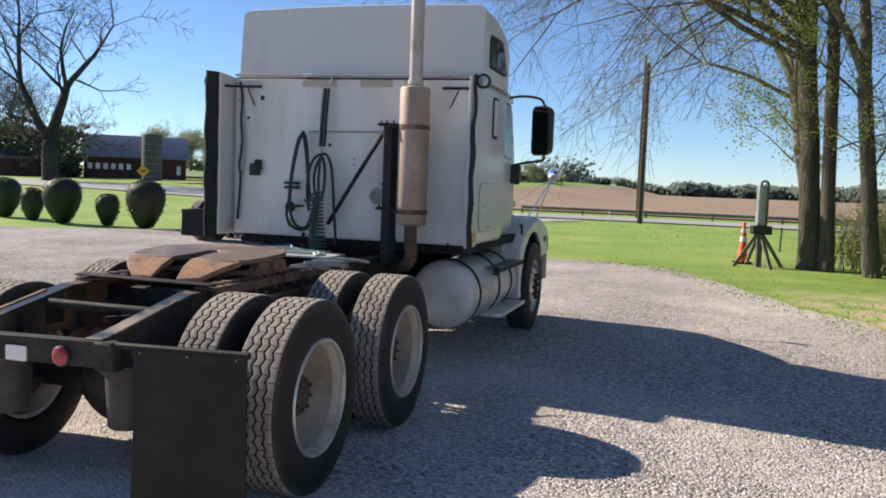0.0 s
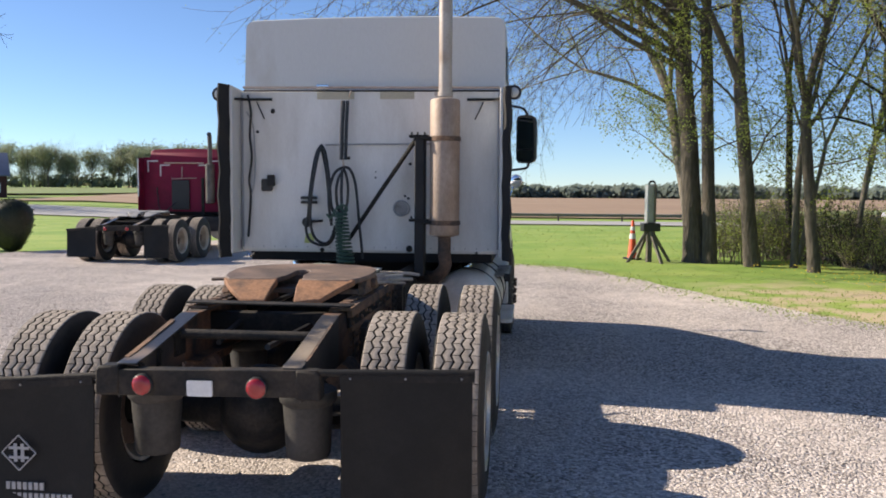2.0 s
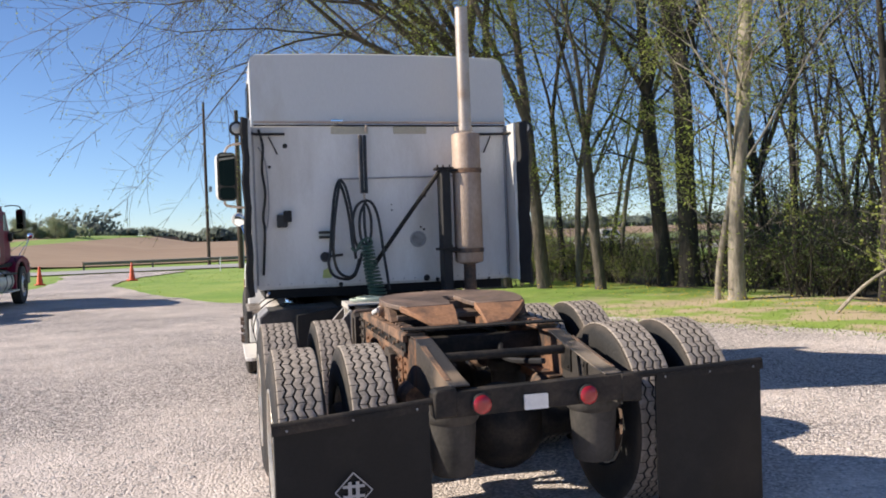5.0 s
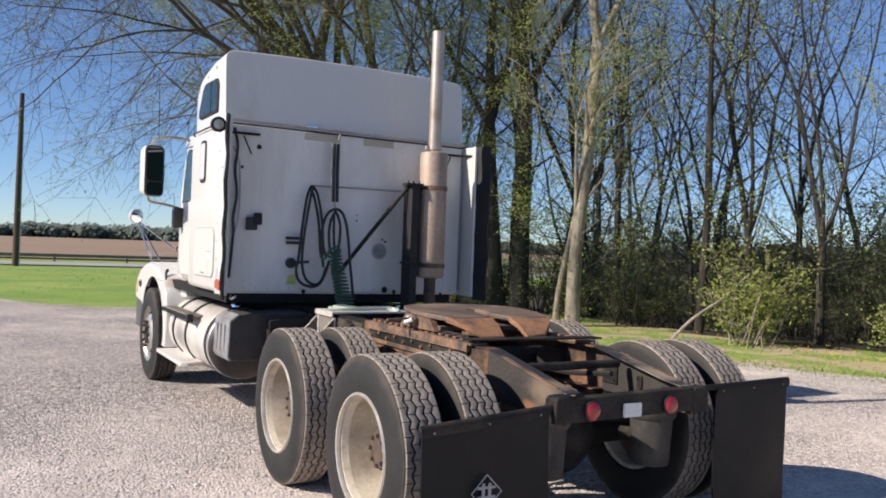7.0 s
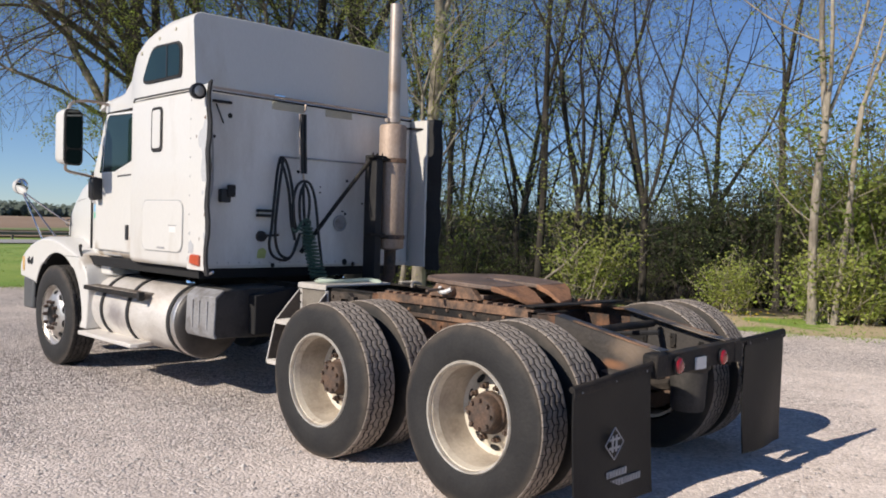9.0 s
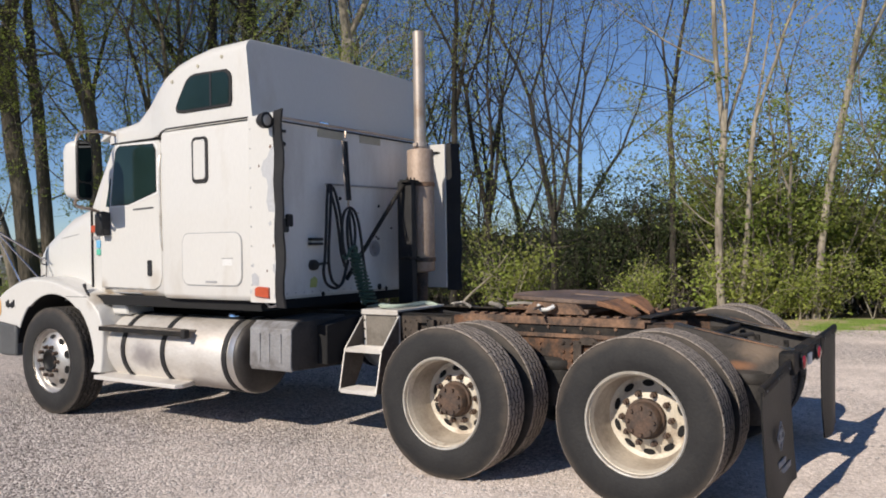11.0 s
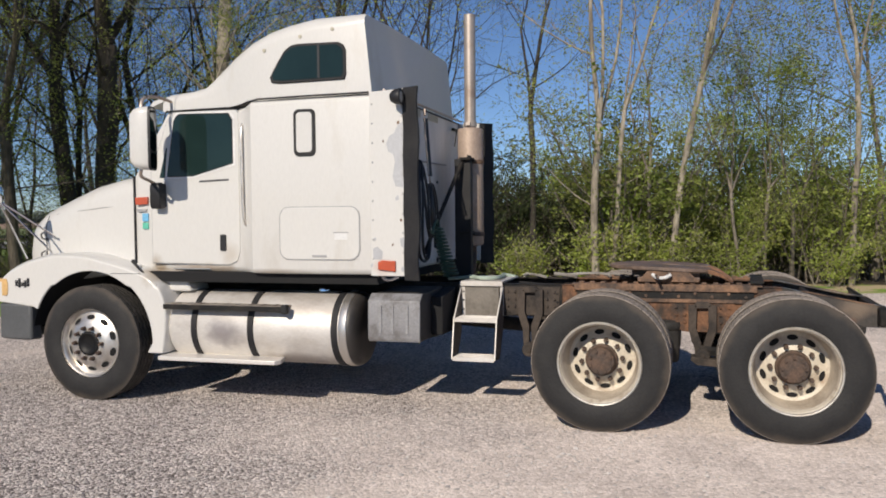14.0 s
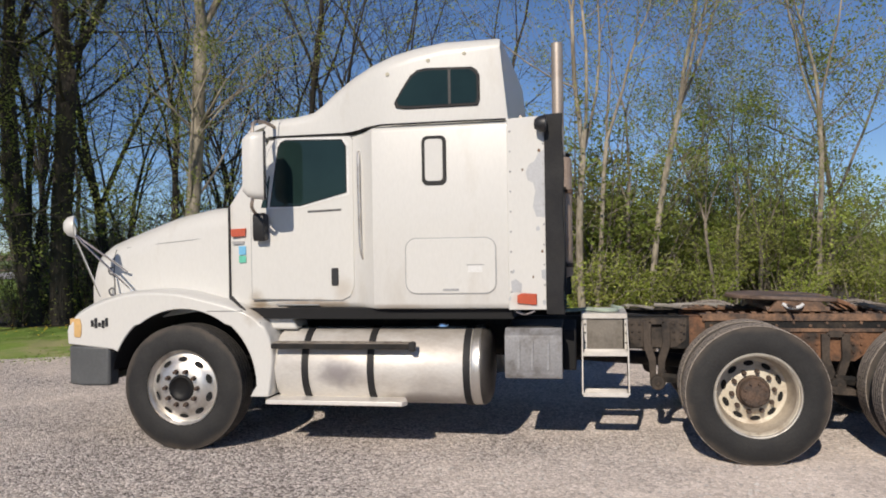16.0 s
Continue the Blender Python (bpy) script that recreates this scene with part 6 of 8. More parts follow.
        if s < 0:
            side_poly(truck, "blue_sticker", [(5.245, 1.555), (5.305, 1.555), (5.305, 1.625), (5.245, 1.625)], s, 0.96, 0.982, STICKER_BLUE)
            side_poly(truck, "green_sticker", [(5.245, 1.49), (5.305, 1.49), (5.305, 1.545), (5.245, 1.545)], s, 0.96, 0.982, STICKER_GREEN)
        mirrors(truck, s)
        side_gear(truck, s, True)
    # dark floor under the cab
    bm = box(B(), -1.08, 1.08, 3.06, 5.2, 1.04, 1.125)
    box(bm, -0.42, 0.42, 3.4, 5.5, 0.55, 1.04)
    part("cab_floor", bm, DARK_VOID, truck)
    nose(truck, WHITE)
    # fittings on the back panel
    Y = 3.012
    bm = tube(B(), [(-1.12, Y - 0.03, 2.565), (1.14, Y - 0.03, 2.55)], 0.011, 8)
    part("roof_rail", bm, STACK, truck, "thin grey rail along the back")
    bm = tube(B(), [(-1.12, Y - 0.012, 2.538), (1.14, Y - 0.012, 2.525)], 0.007, 6)
    part("dark_seam", bm, BLACK_RUBBER, truck)
    for x0, x1 in ((-0.46, -0.13), (0.10, 0.40)):
        bm = box(B(), x0, x1, Y - 0.007, Y + 0.002, 2.46, 2.525)
        part("vent_strip", bm, LABEL_TAN, truck, "tan ventilator strip", bevel=0.003)
    bm = box(B(), -0.46, -0.35, Y - 0.035, Y, 2.545, 2.585)
    part("work_light_bar", bm, CHROME, truck, bevel=0.006)
    bm = tube(B(), [(-0.38, Y - 0.012, 2.065), (0.63, Y - 0.012, 2.075)], 0.008, 6)
    part("panel_seam", bm, GREY_MARK, truck)
    bm = slab(B(), round_rect(-0.955, -0.865, 1.655, 1.765, 0.012, 2), "y", Y - 0.05, Y)
    ob = part("cable_socket", bm, BLACK_PLASTIC, truck, "black cable socket box", bevel=0.004)
    bm = slab(B(), round_rect(-0.90, -0.83, 1.70, 1.80, 0.01, 2), "y", Y - 0.062, Y - 0.04)
    part("socket_flap", bm, BLACK_RUBBER, ob, bevel=0.004)
    # hose couplings
    for z in (1.60, 1.56):
        bm = box(B(), -0.60, -0.46, Y - 0.05, Y - 0.005, z - 0.012, z + 0.012)
        part("coupling_bar", bm, BLACK_PLASTIC, truck, bevel=0.004)
    bm = box(B(), -0.585, -0.475, Y - 0.03, Y - 0.004, 1.572, 1.588)
    part("coupling_plate", bm, PLATE_WHITE, truck)
    bm = lathe(B(), [(0, -0.05), (0.035, -0.05), (0.045, -0.03), (0.045, 0.0)], "y", 16, at=(-0.55, Y, 1.385))
    tube(bm, [(-0.58, Y - 0.03, 1.385), (-0.40, Y - 0.05, 1.40)], 0.012, 6)
    part("dummy_coupling", bm, BLACK_PLASTIC, truck)
    bm = lathe(B(), [(0.074, -0.004), (0.074, -0.012), (0.062, -0.016), (0.056, -0.008)], "y", 26, at=(0.29, Y, 1.512), closed=True)
    ob = part("port_ring", bm, GREY_MARK, truck)
    bm = lathe(B(), [(0, -0.010), (0.062, -0.008), (0.062, 0.0)], "y", 26, at=(0.29, Y, 1.512))
    part("port_cover", bm, BATTERY_BOX, ob, "dark round port cover")
    bm = slab(B(), [(-0.58, 1.20), (-0.50, 1.20), (-0.485, 1.26), (-0.52, 1.29), (-0.57, 1.27)], "y", Y - 0.003, Y)
    part("sticker", bm, STICKER_YELLOW, truck, "faded yellow-green sticker", smooth=0)
    for x, z, r in ((-0.86, 2.36, 0.022), (0.35, 1.60, 0.012), (0.365, 1.90, 0.014), (0.32, 1.62, 0.010), (-0.18, 1.95, 0.016), (0.06, 1.78, 0.008), (0.06, 1.83, 0.006), (0.36, 1.16, 0.03), (-1.0, 2.18, 0.014), (0.46, 1.14, 0.02), (-0.42, 1.14, 0.02), (0.95, 1.13, 0.012), (0.55, 1.70, 0.01)):
        bm = lathe(B(), [(0, -0.012), (r * 0.7, -0.011), (r, 0.0)], "y", 10, at=(x, Y, z))
        part("plug", bm, BLACK_RUBBER, truck)
    for i in range(22):
        bm = lathe(B(), [(0, -0.004), (0.005, -0.003), (0.006, 0.0)], "y", 6, at=(-1.05 + i * 0.1, Y, 1.165))
        part("rivet", bm, GREY_MARK, back)
    # top corner tie rods
    for s, z in ((-1, 2.46), (1, 2.45)):
        bm = box(B(), *sorted((s * 0.86, s * 1.10)), Y - 0.03, Y - 0.01, z - 0.010, z + 0.010)
        tube(bm, [(s * 1.10, Y - 0.03, z), (s * 1.17, 2.82, z - 0.01)], 0.012, 6)
        tube(bm, [(s * 1.0, Y - 0.02, z - 0.02), (s * 0.93, Y - 0.02, z - 0.17)], 0.006, 6)
        part("fairing_stay", bm, FRAME, truck)
    bm = tube(B(), spline([(-1.08, Y - 0.02, 2.50), (-1.05, Y - 0.03, 2.35), (-1.065, Y - 0.02, 2.15), (-1.045, Y - 0.03, 1.95), (-1.07, Y - 0.03, 1.75), (-1.06, Y - 0.02, 1.62), (-1.085, Y - 0.02, 1.25)], 5), 0.011, 6)
    part("wiring_loom", bm, HOSE_BLACK, truck, "black wiring loom down the corner")
    bm = tube(B(), spline([(-1.09, Y - 0.02, 2.35), (-1.03, Y - 0.02, 2.2), (-1.02, Y - 0.025, 1.8), (-1.06, Y - 0.02, 1.6)], 5), 0.006, 6)
    part("grey_cable", bm, GREY_MARK, truck)
    for s in (-1, 1):
        bm = tube(B(), [(s * 1.135, Y - 0.01, 1.16), (s * 1.135, Y - 0.01, 2.5)], 0.01, 6)
        part("corner_bead", bm, GREY_MARK, truck)
    # exhaust: elbow, muffler, stack, post, strut, clamps
    ex, ey = 0.695, 2.765
    bm = tube(B(), spline([(0.45, 3.05, 0.92), (0.60, 2.90, 0.93), (ex, 2.79, 1.02), (ex, ey, 1.15), (ex, ey, 1.32)], 6), 0.054, 16)
    part("exhaust_elbow", bm, ELBOW, truck, "rusty exhaust elbow")
    bm = lathe(B(), [(0.06, 1.28), (0.118, 1.295), (0.125, 1.31), (0.125, 2.41), (0.118, 2.425), (0.058, 2.44)], "z", 36, at=(ex, ey, 0))
    part("muffler", bm, MUFFLER, truck, "heat-stained tan muffler can")
    bm = lathe(B(), [(0.056, 2.43), (0.056, 3.53), (0.050, 3.53), (0.050, 2.6)], "z", 24, at=(ex, ey, 0))
    part("stack_pipe", bm, STACK, truck, "tall straight exhaust stack pipe")
    for z, r in ((2.10, 0.127), (1.40, 0.127), (2.47, 0.060)):
        bm = lathe(B(), [(r, z - 0.02), (r + 0.006, z - 0.018), (r + 0.006, z + 0.018), (r, z + 0.02)], "z", 30, at=(ex, ey, 0), closed=True)
        box(bm, ex - r - 0.03, ex - r + 0.01, ey - 0.02, ey + 0.02, z - 0.016, z + 0.016)
        part("clamp", bm, RUSTY if r > 0.1 else STACK, truck)
    bm = box(B(), 0.447, 0.527, 2.70, 2.86, 0.95, 2.12)
    part("stack_post", bm, BLACK_RUBBER, truck, "black square exhaust post", bevel=0.008)
    for z in (2.12, 1.42):
        bm = B()
        box(bm, 0.40, 0.56, 2.69, 2.80, z - 0.012, z + 0.012)
        box(bm, 0.50, 0.60, 2.68, 2.78, z - 0.028, z - 0.008)
        for x in (0.42, 0.47, 0.53):
            lathe(bm, [(0, z + 0.035), (0.008, z + 0.034), (0.009, z + 0.012)], "z", 6, at=(x, 2.72, 0))
        part("stack_bracket", bm, FRAME, truck, "greasy bolted bracket", bevel=0.003)
    bm = tube(B(), [(0.45, 2.78, 2.10), (0.13, 2.88, 1.66), (-0.16, 2.97, 1.25)], 0.019, 8)
    part("strut", bm, FRAME, truck, "thin black diagonal strut")
    # hanging air lines and their spring
    bm = tube(B(), [(-0.15, 2.96, 2.53), (-0.165, 2.955, 2.47)], 0.010, 6)
    part("hook", bm, STACK, truck)
    for x, m in ((-0.217, HOSE_BLACK), (-0.183, HOSE_BLACK), (-0.236, STACK)):
        bm = tube(B(), [(x + 0.01, 2.94, 2.44), (x + 0.002, 2.92, 2.19), (x, 2.90, 1.93)], 0.0155 if m is HOSE_BLACK else 0.006, 8)
        part("hose_holder", bm, m, truck, "black hose holder spring" if m is HOSE_BLACK else "bare wire of the hose holder")
    bm = tube(B(), [(-0.205, 2.90, 1.935), (-0.200, 2.90, 1.86)], 0.010, 6)
    part("holder_hook", bm, STACK, truck)
    loops = [[(-0.408, 2.94, 2.058), (-0.452, 2.92, 1.96), (-0.494, 2.90, 1.69), (-0.515, 2.90, 1.446), (-0.534, 2.90, 1.325), (-0.497, 2.90, 1.228), (-0.395, 2.90, 1.188), (-0.319, 2.90, 1.212), (-0.275, 2.89, 1.30), (-0.24, 2.88, 1.42)],
             [(-0.398, 2.92, 2.052), (-0.427, 2.90, 1.96), (-0.473, 2.88, 1.69), (-0.492, 2.88, 1.422), (-0.456, 2.88, 1.262), (-0.37, 2.88, 1.206), (-0.309, 2.88, 1.245), (-0.27, 2.88, 1.36)],
             [(-0.405, 2.93, 2.060), (-0.366, 2.91, 1.996), (-0.333, 2.89, 1.84), (-0.316, 2.88, 1.694), (-0.303, 2.88, 1.537), (-0.27, 2.88, 1.44)],
             [(-0.418, 2.95, 2.05), (-0.385, 2.93, 1.961), (-0.354, 2.91, 1.815), (-0.336, 2.90, 1.669), (-0.323, 2.89, 1.497), (-0.30, 2.88, 1.40)],
             [(-0.30, 2.87, 1.36), (-0.324, 2.87, 1.546), (-0.316, 2.88, 1.694), (-0.277, 2.89, 1.813), (-0.205, 2.90, 1.864), (-0.142, 2.89, 1.846), (-0.098, 2.88, 1.748), (-0.075, 2.87, 1.599), (-0.056, 2.86, 1.40), (-0.038, 2.85, 1.25), (-0.02, 2.84, 1.08)],
             [(-0.194, 2.89, 1.85), (-0.24, 2.88, 1.769), (-0.259, 2.87, 1.646), (-0.241, 2.87, 1.508), (-0.199, 2.87, 1.473), (-0.164, 2.87, 1.548), (-0.155, 2.87, 1.697), (-0.173, 2.88, 1.796), (-0.198, 2.89, 1.848)],
             [(-0.21, 2.89, 1.84), (-0.214, 2.87, 1.646), (-0.206, 2.86, 1.473), (-0.22, 2.85, 1.30)]]
    for q in loops:
        part("air_hose", tube(B(), spline(q, 6), 0.0125, 8), HOSE_BLACK, truck, "looped black air hose")
    hel = [(-0.205 + 0.065 * (k / 190) ** 1.5 + (0.045 + 0.027 * k / 190) * math.cos(k * 0.48), 2.84 - 0.11 * k / 190 + (0.045 + 0.02 * k / 190) * math.sin(k * 0.48), 1.49 - 0.445 * k / 190) for k in range(191)]
    part("coiled_hose", tube(B(), hel, 0.0105, 6), HOSE_GREEN, truck, "coiled dark green electrical line")
    bm = tube(B(), spline([(-0.34, 2.86, 1.46), (-0.30, 2.85, 1.43), (-0.26, 2.85, 1.50), (-0.195, 2.84, 1.54), (-0.158, 2.85, 1.50), (-0.209, 2.84, 1.45), (-0.271, 2.85, 1.46), (-0.235, 2.84, 1.525), (-0.18, 2.84, 1.48)], 5), 0.011, 6)
    part("green_hose", bm, HOSE_GREEN, truck)
    deck(truck)
    # right-hand catwalk clutter
    bm = B()
    tube(bm, [(0.26, 1.68, 1.025), (0.36, 1.80, 1.032), (0.47, 1.90, 1.03)], 0.018, 8)
    tube(bm, spline([(0.20, 1.94, 1.02), (0.32, 2.05, 1.03), (0.46, 2.16, 1.025), (0.56, 2.20, 1.01)], 4), 0.013, 6)
    tube(bm, spline([(0.30, 1.38, 1.03), (0.38, 1.45, 1.042), (0.50, 1.62, 1.035), (0.56, 1.78, 1.02)], 4), 0.014, 6)
    tube(bm, spline([(0.34, 1.28, 1.03), (0.42, 1.36, 1.038), (0.55, 1.50, 1.02)], 4), 0.010, 6)
    hel = [(0.26 + 0.18 * k / 90, 2.15 + 0.012 * math.cos(k * 0.8), 1.03 + 0.012 * math.sin(k * 0.8)) for k in range(91)]
    tube(bm, hel, 0.004, 4)
    part("loose_linkage", bm, PALE_LINE, truck, "pale worn hoses and linkage on the frame")
    # steering column side step bracket lamp under cab
    bm = tube(B(), spline([(-1.05, 3.05, 1.10), (-1.06, 2.98, 1.075), (-1.05, 2.9, 1.10)], 5), 0.012, 6)
    part("tow_eye", bm, CHROME, truck)


def maroon_cab(truck):
    def rect(y, w, z0, z1, r=0.05):
        return [(x, y, z) for x, z in round_rect(-w, w, z0, z1, r, 3)]
    bm = loft(B(), [rect(3.0, 1.15, 1.10, 2.55), rect(4.0, 1.15, 1.10, 2.55), rect(4.2, 1.06, 1.10, 2.5), rect(4.9, 1.0, 1.12, 2.45), rect(5.2, 0.97, 1.12, 2.15), rect(5.40, 0.955, 1.12, 1.94)])
    part("cab_shell", bm, MAROON, truck, "maroon cab and sleeper shell", smooth=30)
    st = [(3.10, 1.02, 2.53, 2.70, 0.1, 0.02, 0.06), (3.2, 1.03, 2.53, 2.77, 0.12), (3.8, 1.03, 2.53, 2.76, 0.12), (4.3, 0.98, 2.48, 2.66, 0.1), (4.9, 0.95, 2.42, 2.50, 0.05)]
    part("roof_cap", loft(B(), [roof_section(*q) for q in st]), MAROON, truck, "low maroon roof cap", smooth=32)
    for s in (-1, 1):
        side_poly(truck, "cab_extender", [(2.70, 1.12), (3.02, 1.12), (3.02, 2.55), (2.70, 2.52)], s, 1.145, 1.172, MAROON, bevel=0.006)
        side_poly(truck, "reflective_tape", [(2.69, 1.5), (2.70, 1.5), (2.70, 2.5), (2.69, 2.5)], s, 1.14, 1.175, PLATE_WHITE)
        side_poly(truck, "door", [(5.15, 1.2), (4.34, 1.2), (4.34, 2.42), (4.88, 2.42), (5.15, 1.97)], s, 0.95, 1.022, MAROON, bevel=0.004)
        side_poly(truck, "door_window", [(4.42, 1.95), (5.03, 1.95), (4.86, 2.36), (4.42, 2.37)], s, 1.0, 1.027, GLASS)
        side_poly(truck, "white_square", [(3.4, 1.30), (3.6, 1.30), (3.6, 1.5), (3.4, 1.5)], s, 1.14, 1.156, PLATE_WHITE)
        mirrors(truck, s, False)
        side_gear(truck, s, False)
    Y = 3.0
    def strip(x0, x1, z0, z1):
        part("reflective_tape", box(B(), x0, x1, Y - 0.006, Y + 0.001, z0, z1), PLATE_WHITE, truck, "white reflective tape", smooth=0)
    for s in (-1, 1):
        strip(*sorted((s * 0.74, s * 1.05)), 2.44, 2.47)
        strip(*sorted((s * 1.00, s * 1.03)), 2.16, 2.44)
        strip(*sorted((s * 0.40, s * 0.68)), 2.33, 2.36)
        strip(*sorted((s * 0.65, s * 0.68)), 2.05, 2.33)
    bm = tube(B(), [(-0.55, Y - 0.03, 2.40), (0.55, Y - 0.03, 2.40)], 0.014, 6)
    tube(bm, [(-0.35, Y - 0.03, 1.98), (0.35, Y - 0.03, 2.0)], 0.012, 6)
    tube(bm, [(-0.05, Y - 0.04, 2.3), (-0.05, Y - 0.05, 1.98)], 0.012, 6)
    part("hose_rail", bm, STACK, truck)
    bm = box(B(), -0.35, 0.15, Y - 0.05, Y, 1.15, 1.95)
    part("heat_shield", bm, BLACK_PLASTIC, truck, bevel=0.02)
    bm = tube(B(), spline([(-0.75, Y - 0.06, 1.75), (-0.72, Y - 0.08, 1.5), (-0.62, Y - 0.2, 1.2), (-0.4, Y - 0.4, 1.1), (-0.15, Y - 0.2, 1.35)], 6), 0.016, 6)
    part("air_hose", bm, HOSE_BLACK, truck)
    ex, ey = 0.80, 2.78
    part("muffler", lathe(B(), [(0.06, 1.32), (0.12, 1.34), (0.12, 2.36), (0.06, 2.38)], "z", 30, at=(ex, ey, 0)), STACK_DULL, truck, "dull dark metal muffler")
    part("stack_pipe", tube(B(), spline([(ex, ey, 2.36), (ex, ey, 2.85), (ex, ey - 0.01, 3.02), (ex + 0.02, ey - 0.07, 3.12), (ex + 0.03, ey - 0.13, 3.15)], 6), 0.058, 16), STACK_DULL, truck, "dull dark exhaust stack with curved tip")
    part("stack_post", box(B(), 0.55, 0.62, 2.78, 2.84, 0.95, 2.0), FRAME, truck, bevel=0.006)
    bm = box(B(), -1.08, 1.08, 3.06, 5.2, 1.02, 1.12)
    box(bm, -0.42, 0.42, 3.4, 5.5, 0.55, 1.02)
    part("cab_floor", bm, DARK_VOID, truck)
    nose(truck, MAROON)


white_truck = thing("semi_truck", label="white semi tractor with tall sleeper and bare rusty chassis on gravel", category="truck", group="parked semi tractors")
chassis(white_truck, True)
white_cab(white_truck)
red_truck = thing("semi_truck", (-7.87, 14.55, 0.0), 0.0, "maroon semi tractor with low sleeper and bare chassis on gravel", "truck", "parked semi tractors")
chassis(red_truck, False)
maroon_cab(red_truck)


# ---- plants ----
class Wood:
    """Collects tapered round bars and leaves for one plant."""

    def __init__(self, seed, small=True):
        self.rng, self.small = random.Random(seed), small
        self.v, self.f, self.lv, self.lf = [], [], [], []

    def bar(self, pts, rs, sides):
        base = len(self.v)
        up = None
        for i, p in enumerate(pts):
            d = pts[min(i + 1, len(pts) - 1)] - pts[max(i - 1, 0)]
            d.normalize()
            if up is None:
                up = d.orthogonal()
            up = (up - d * up.dot(d)).normalized()
            sd = d.cross(up)
            for k in range(sides):
                a = 2 * math.pi * k / sides
                self.v.append(p + (up * math.cos(a) + sd * math.sin(a)) * rs[i])
        for i in range(len(pts) - 1):
            for k in range(sides):
                a, b = base + i * sides + k, base + i * sides + (k + 1) % sides
                self.f.append((a, b, b + sides, a + sides))
        self.f.append(tuple(base + (len(pts) - 1) * sides + k for k in range(sides)))

    def path(self, p, d, length, n, wander, lift):
        """Points of a limb that wanders and turns towards the light."""
        pts, p, d = [p.copy()], p.copy(), d.normalized()
        for i in range(n):
            r = self.rng
            d = (d + Vector((r.uniform(-1, 1), r.uniform(-1, 1), r.uniform(-1, 1))) * wander + Vector((0, 0, lift))).normalized()
            p = p + d * (length / n)
            pts.append(p.copy())
        return pts

    def leaf(self, c, size):
        r = self.rng
        a = Vector((r.uniform(-1, 1), r.uniform(-1, 1), r.uniform(-0.5, 0.7))).normalized()
        b = a.cross(Vector((r.uniform(-1, 1), r.uniform(-1, 1), r.uniform(-1, 1)))).normalized()
        n = a.cross(b)
        s = size * r.uniform(0.6, 1.25)
        k = len(self.lv)
        if self.small:
            self.lv += [c, c + a * s + b * s * 0.36, c + a * s * 0.8 - b * s * 0.36]
            self.lf.append((k, k + 1, k + 2))
            return
        self.lv += [c, c + a * s * 0.5 + b * s * 0.32 + n * s * 0.1, c + a * s, c + a * s * 0.5 - b * s * 0.32 + n * s * 0.1]
        self.lf.append((k, k + 1, k + 2, k + 3))

    def limb(self, p, d, length, r0, level, leaves, size, sides, lift=0.10, wander=0.16, kids=(7, 6), twig=0.007):
        n = (6, 4, 2)[min(level, 2)]
        pts = self.path(p, d, length, n, wander, lift)
        rs = [max(twig * 0.7, r0 * (1 - 0.80 * i / n)) for i in range(n + 1)]
        self.bar(pts, rs, sides)
        r = self.rng
        if level < 2:
            for k in range(kids[level]):
                t = 0.22 + 0.78 * (k + r.random()) / kids[level]
                i = min(n - 1, int(t * n))
                q = pts[i].lerp(pts[i + 1], t * n - i)
                dd = (pts[i + 1] - pts[i]).normalized()
                side = dd.cross(Vector((r.uniform(-1, 1), r.uniform(-1, 1), r.uniform(-1, 1)))).normalized()
                e = (dd * r.uniform(0.5, 0.9) + side * r.uniform(0.6, 1.0) + Vector((0, 0, 0.25))).normalized()
                self.limb(q, e, length * r.uniform(0.30, 0.55) * (1.1 - 0.4 * t), rs[i] * 0.55, level + 1, leaves, size, 4 if level == 0 else 3, lift, wander * 1.25, kids, twig)
        else:
            for k in range(leaves):
                c = pts[1].lerp(pts[2], r.random()) if r.random() < 0.8 else pts[2]
                self.leaf(c + Vector((r.uniform(-1, 1), r.uniform(-1, 1), r.uniform(-1, 1))) * size * 1.2, size)

    def grow(self, p, d, length, r0, depth, leaves, size, spread=0.5, lift=0.06, wander=0.12, shoots=2, twig=0.0035):
        """A limb that throws side shoots and forks at its end, again and again."""
        r = self.rng
        n = 4 if depth > 3 else 3 if depth > 1 else 2
        pts = self.path(p, d, length, n, wander, lift)
        r1 = max(twig * 0.6, r0 * 0.70)
        self.bar(pts, [max(twig * 0.6, r0 + (r1 - r0) * i / n) for i in range(n + 1)], 10 if r0 > 0.10 else 7 if r0 > 0.04 else 5 if r0 > 0.015 else 3)
        if depth == 0 or (depth == 1 and r.random() < 0.4):
            for k in range(leaves):
                c = pts[1].lerp(pts[-1], r.random())
                self.leaf(c + Vector((r.gauss(0, 1), r.gauss(0, 1), r.gauss(0, 1))) * size * 1.8, size)
        if depth == 0:
            return
        for k in range(shoots):
            t = r.uniform(0.25, 0.95)
            i = min(n - 1, int(t * n))
            dd = (pts[i + 1] - pts[i]).normalized()
            side = dd.cross(Vector((r.uniform(-1, 1), r.uniform(-1, 1), r.uniform(-1, 1)))).normalized()
            self.grow(pts[i].lerp(pts[i + 1], t * n - i), dd * 0.6 + side, length * r.uniform(0.4, 0.7), max(twig, r0 * r.uniform(0.22, 0.4)), max(0, depth - 2), leaves, size, spread, lift, wander * 1.1, shoots, twig)
        end = (pts[-1] - pts[-2]).normalized()
        side = end.cross(Vector((r.uniform(-1, 1), r.uniform(-1, 1), r.uniform(-1, 1)))).normalized()
        forks = 3 if r.random() < 0.22 else 2
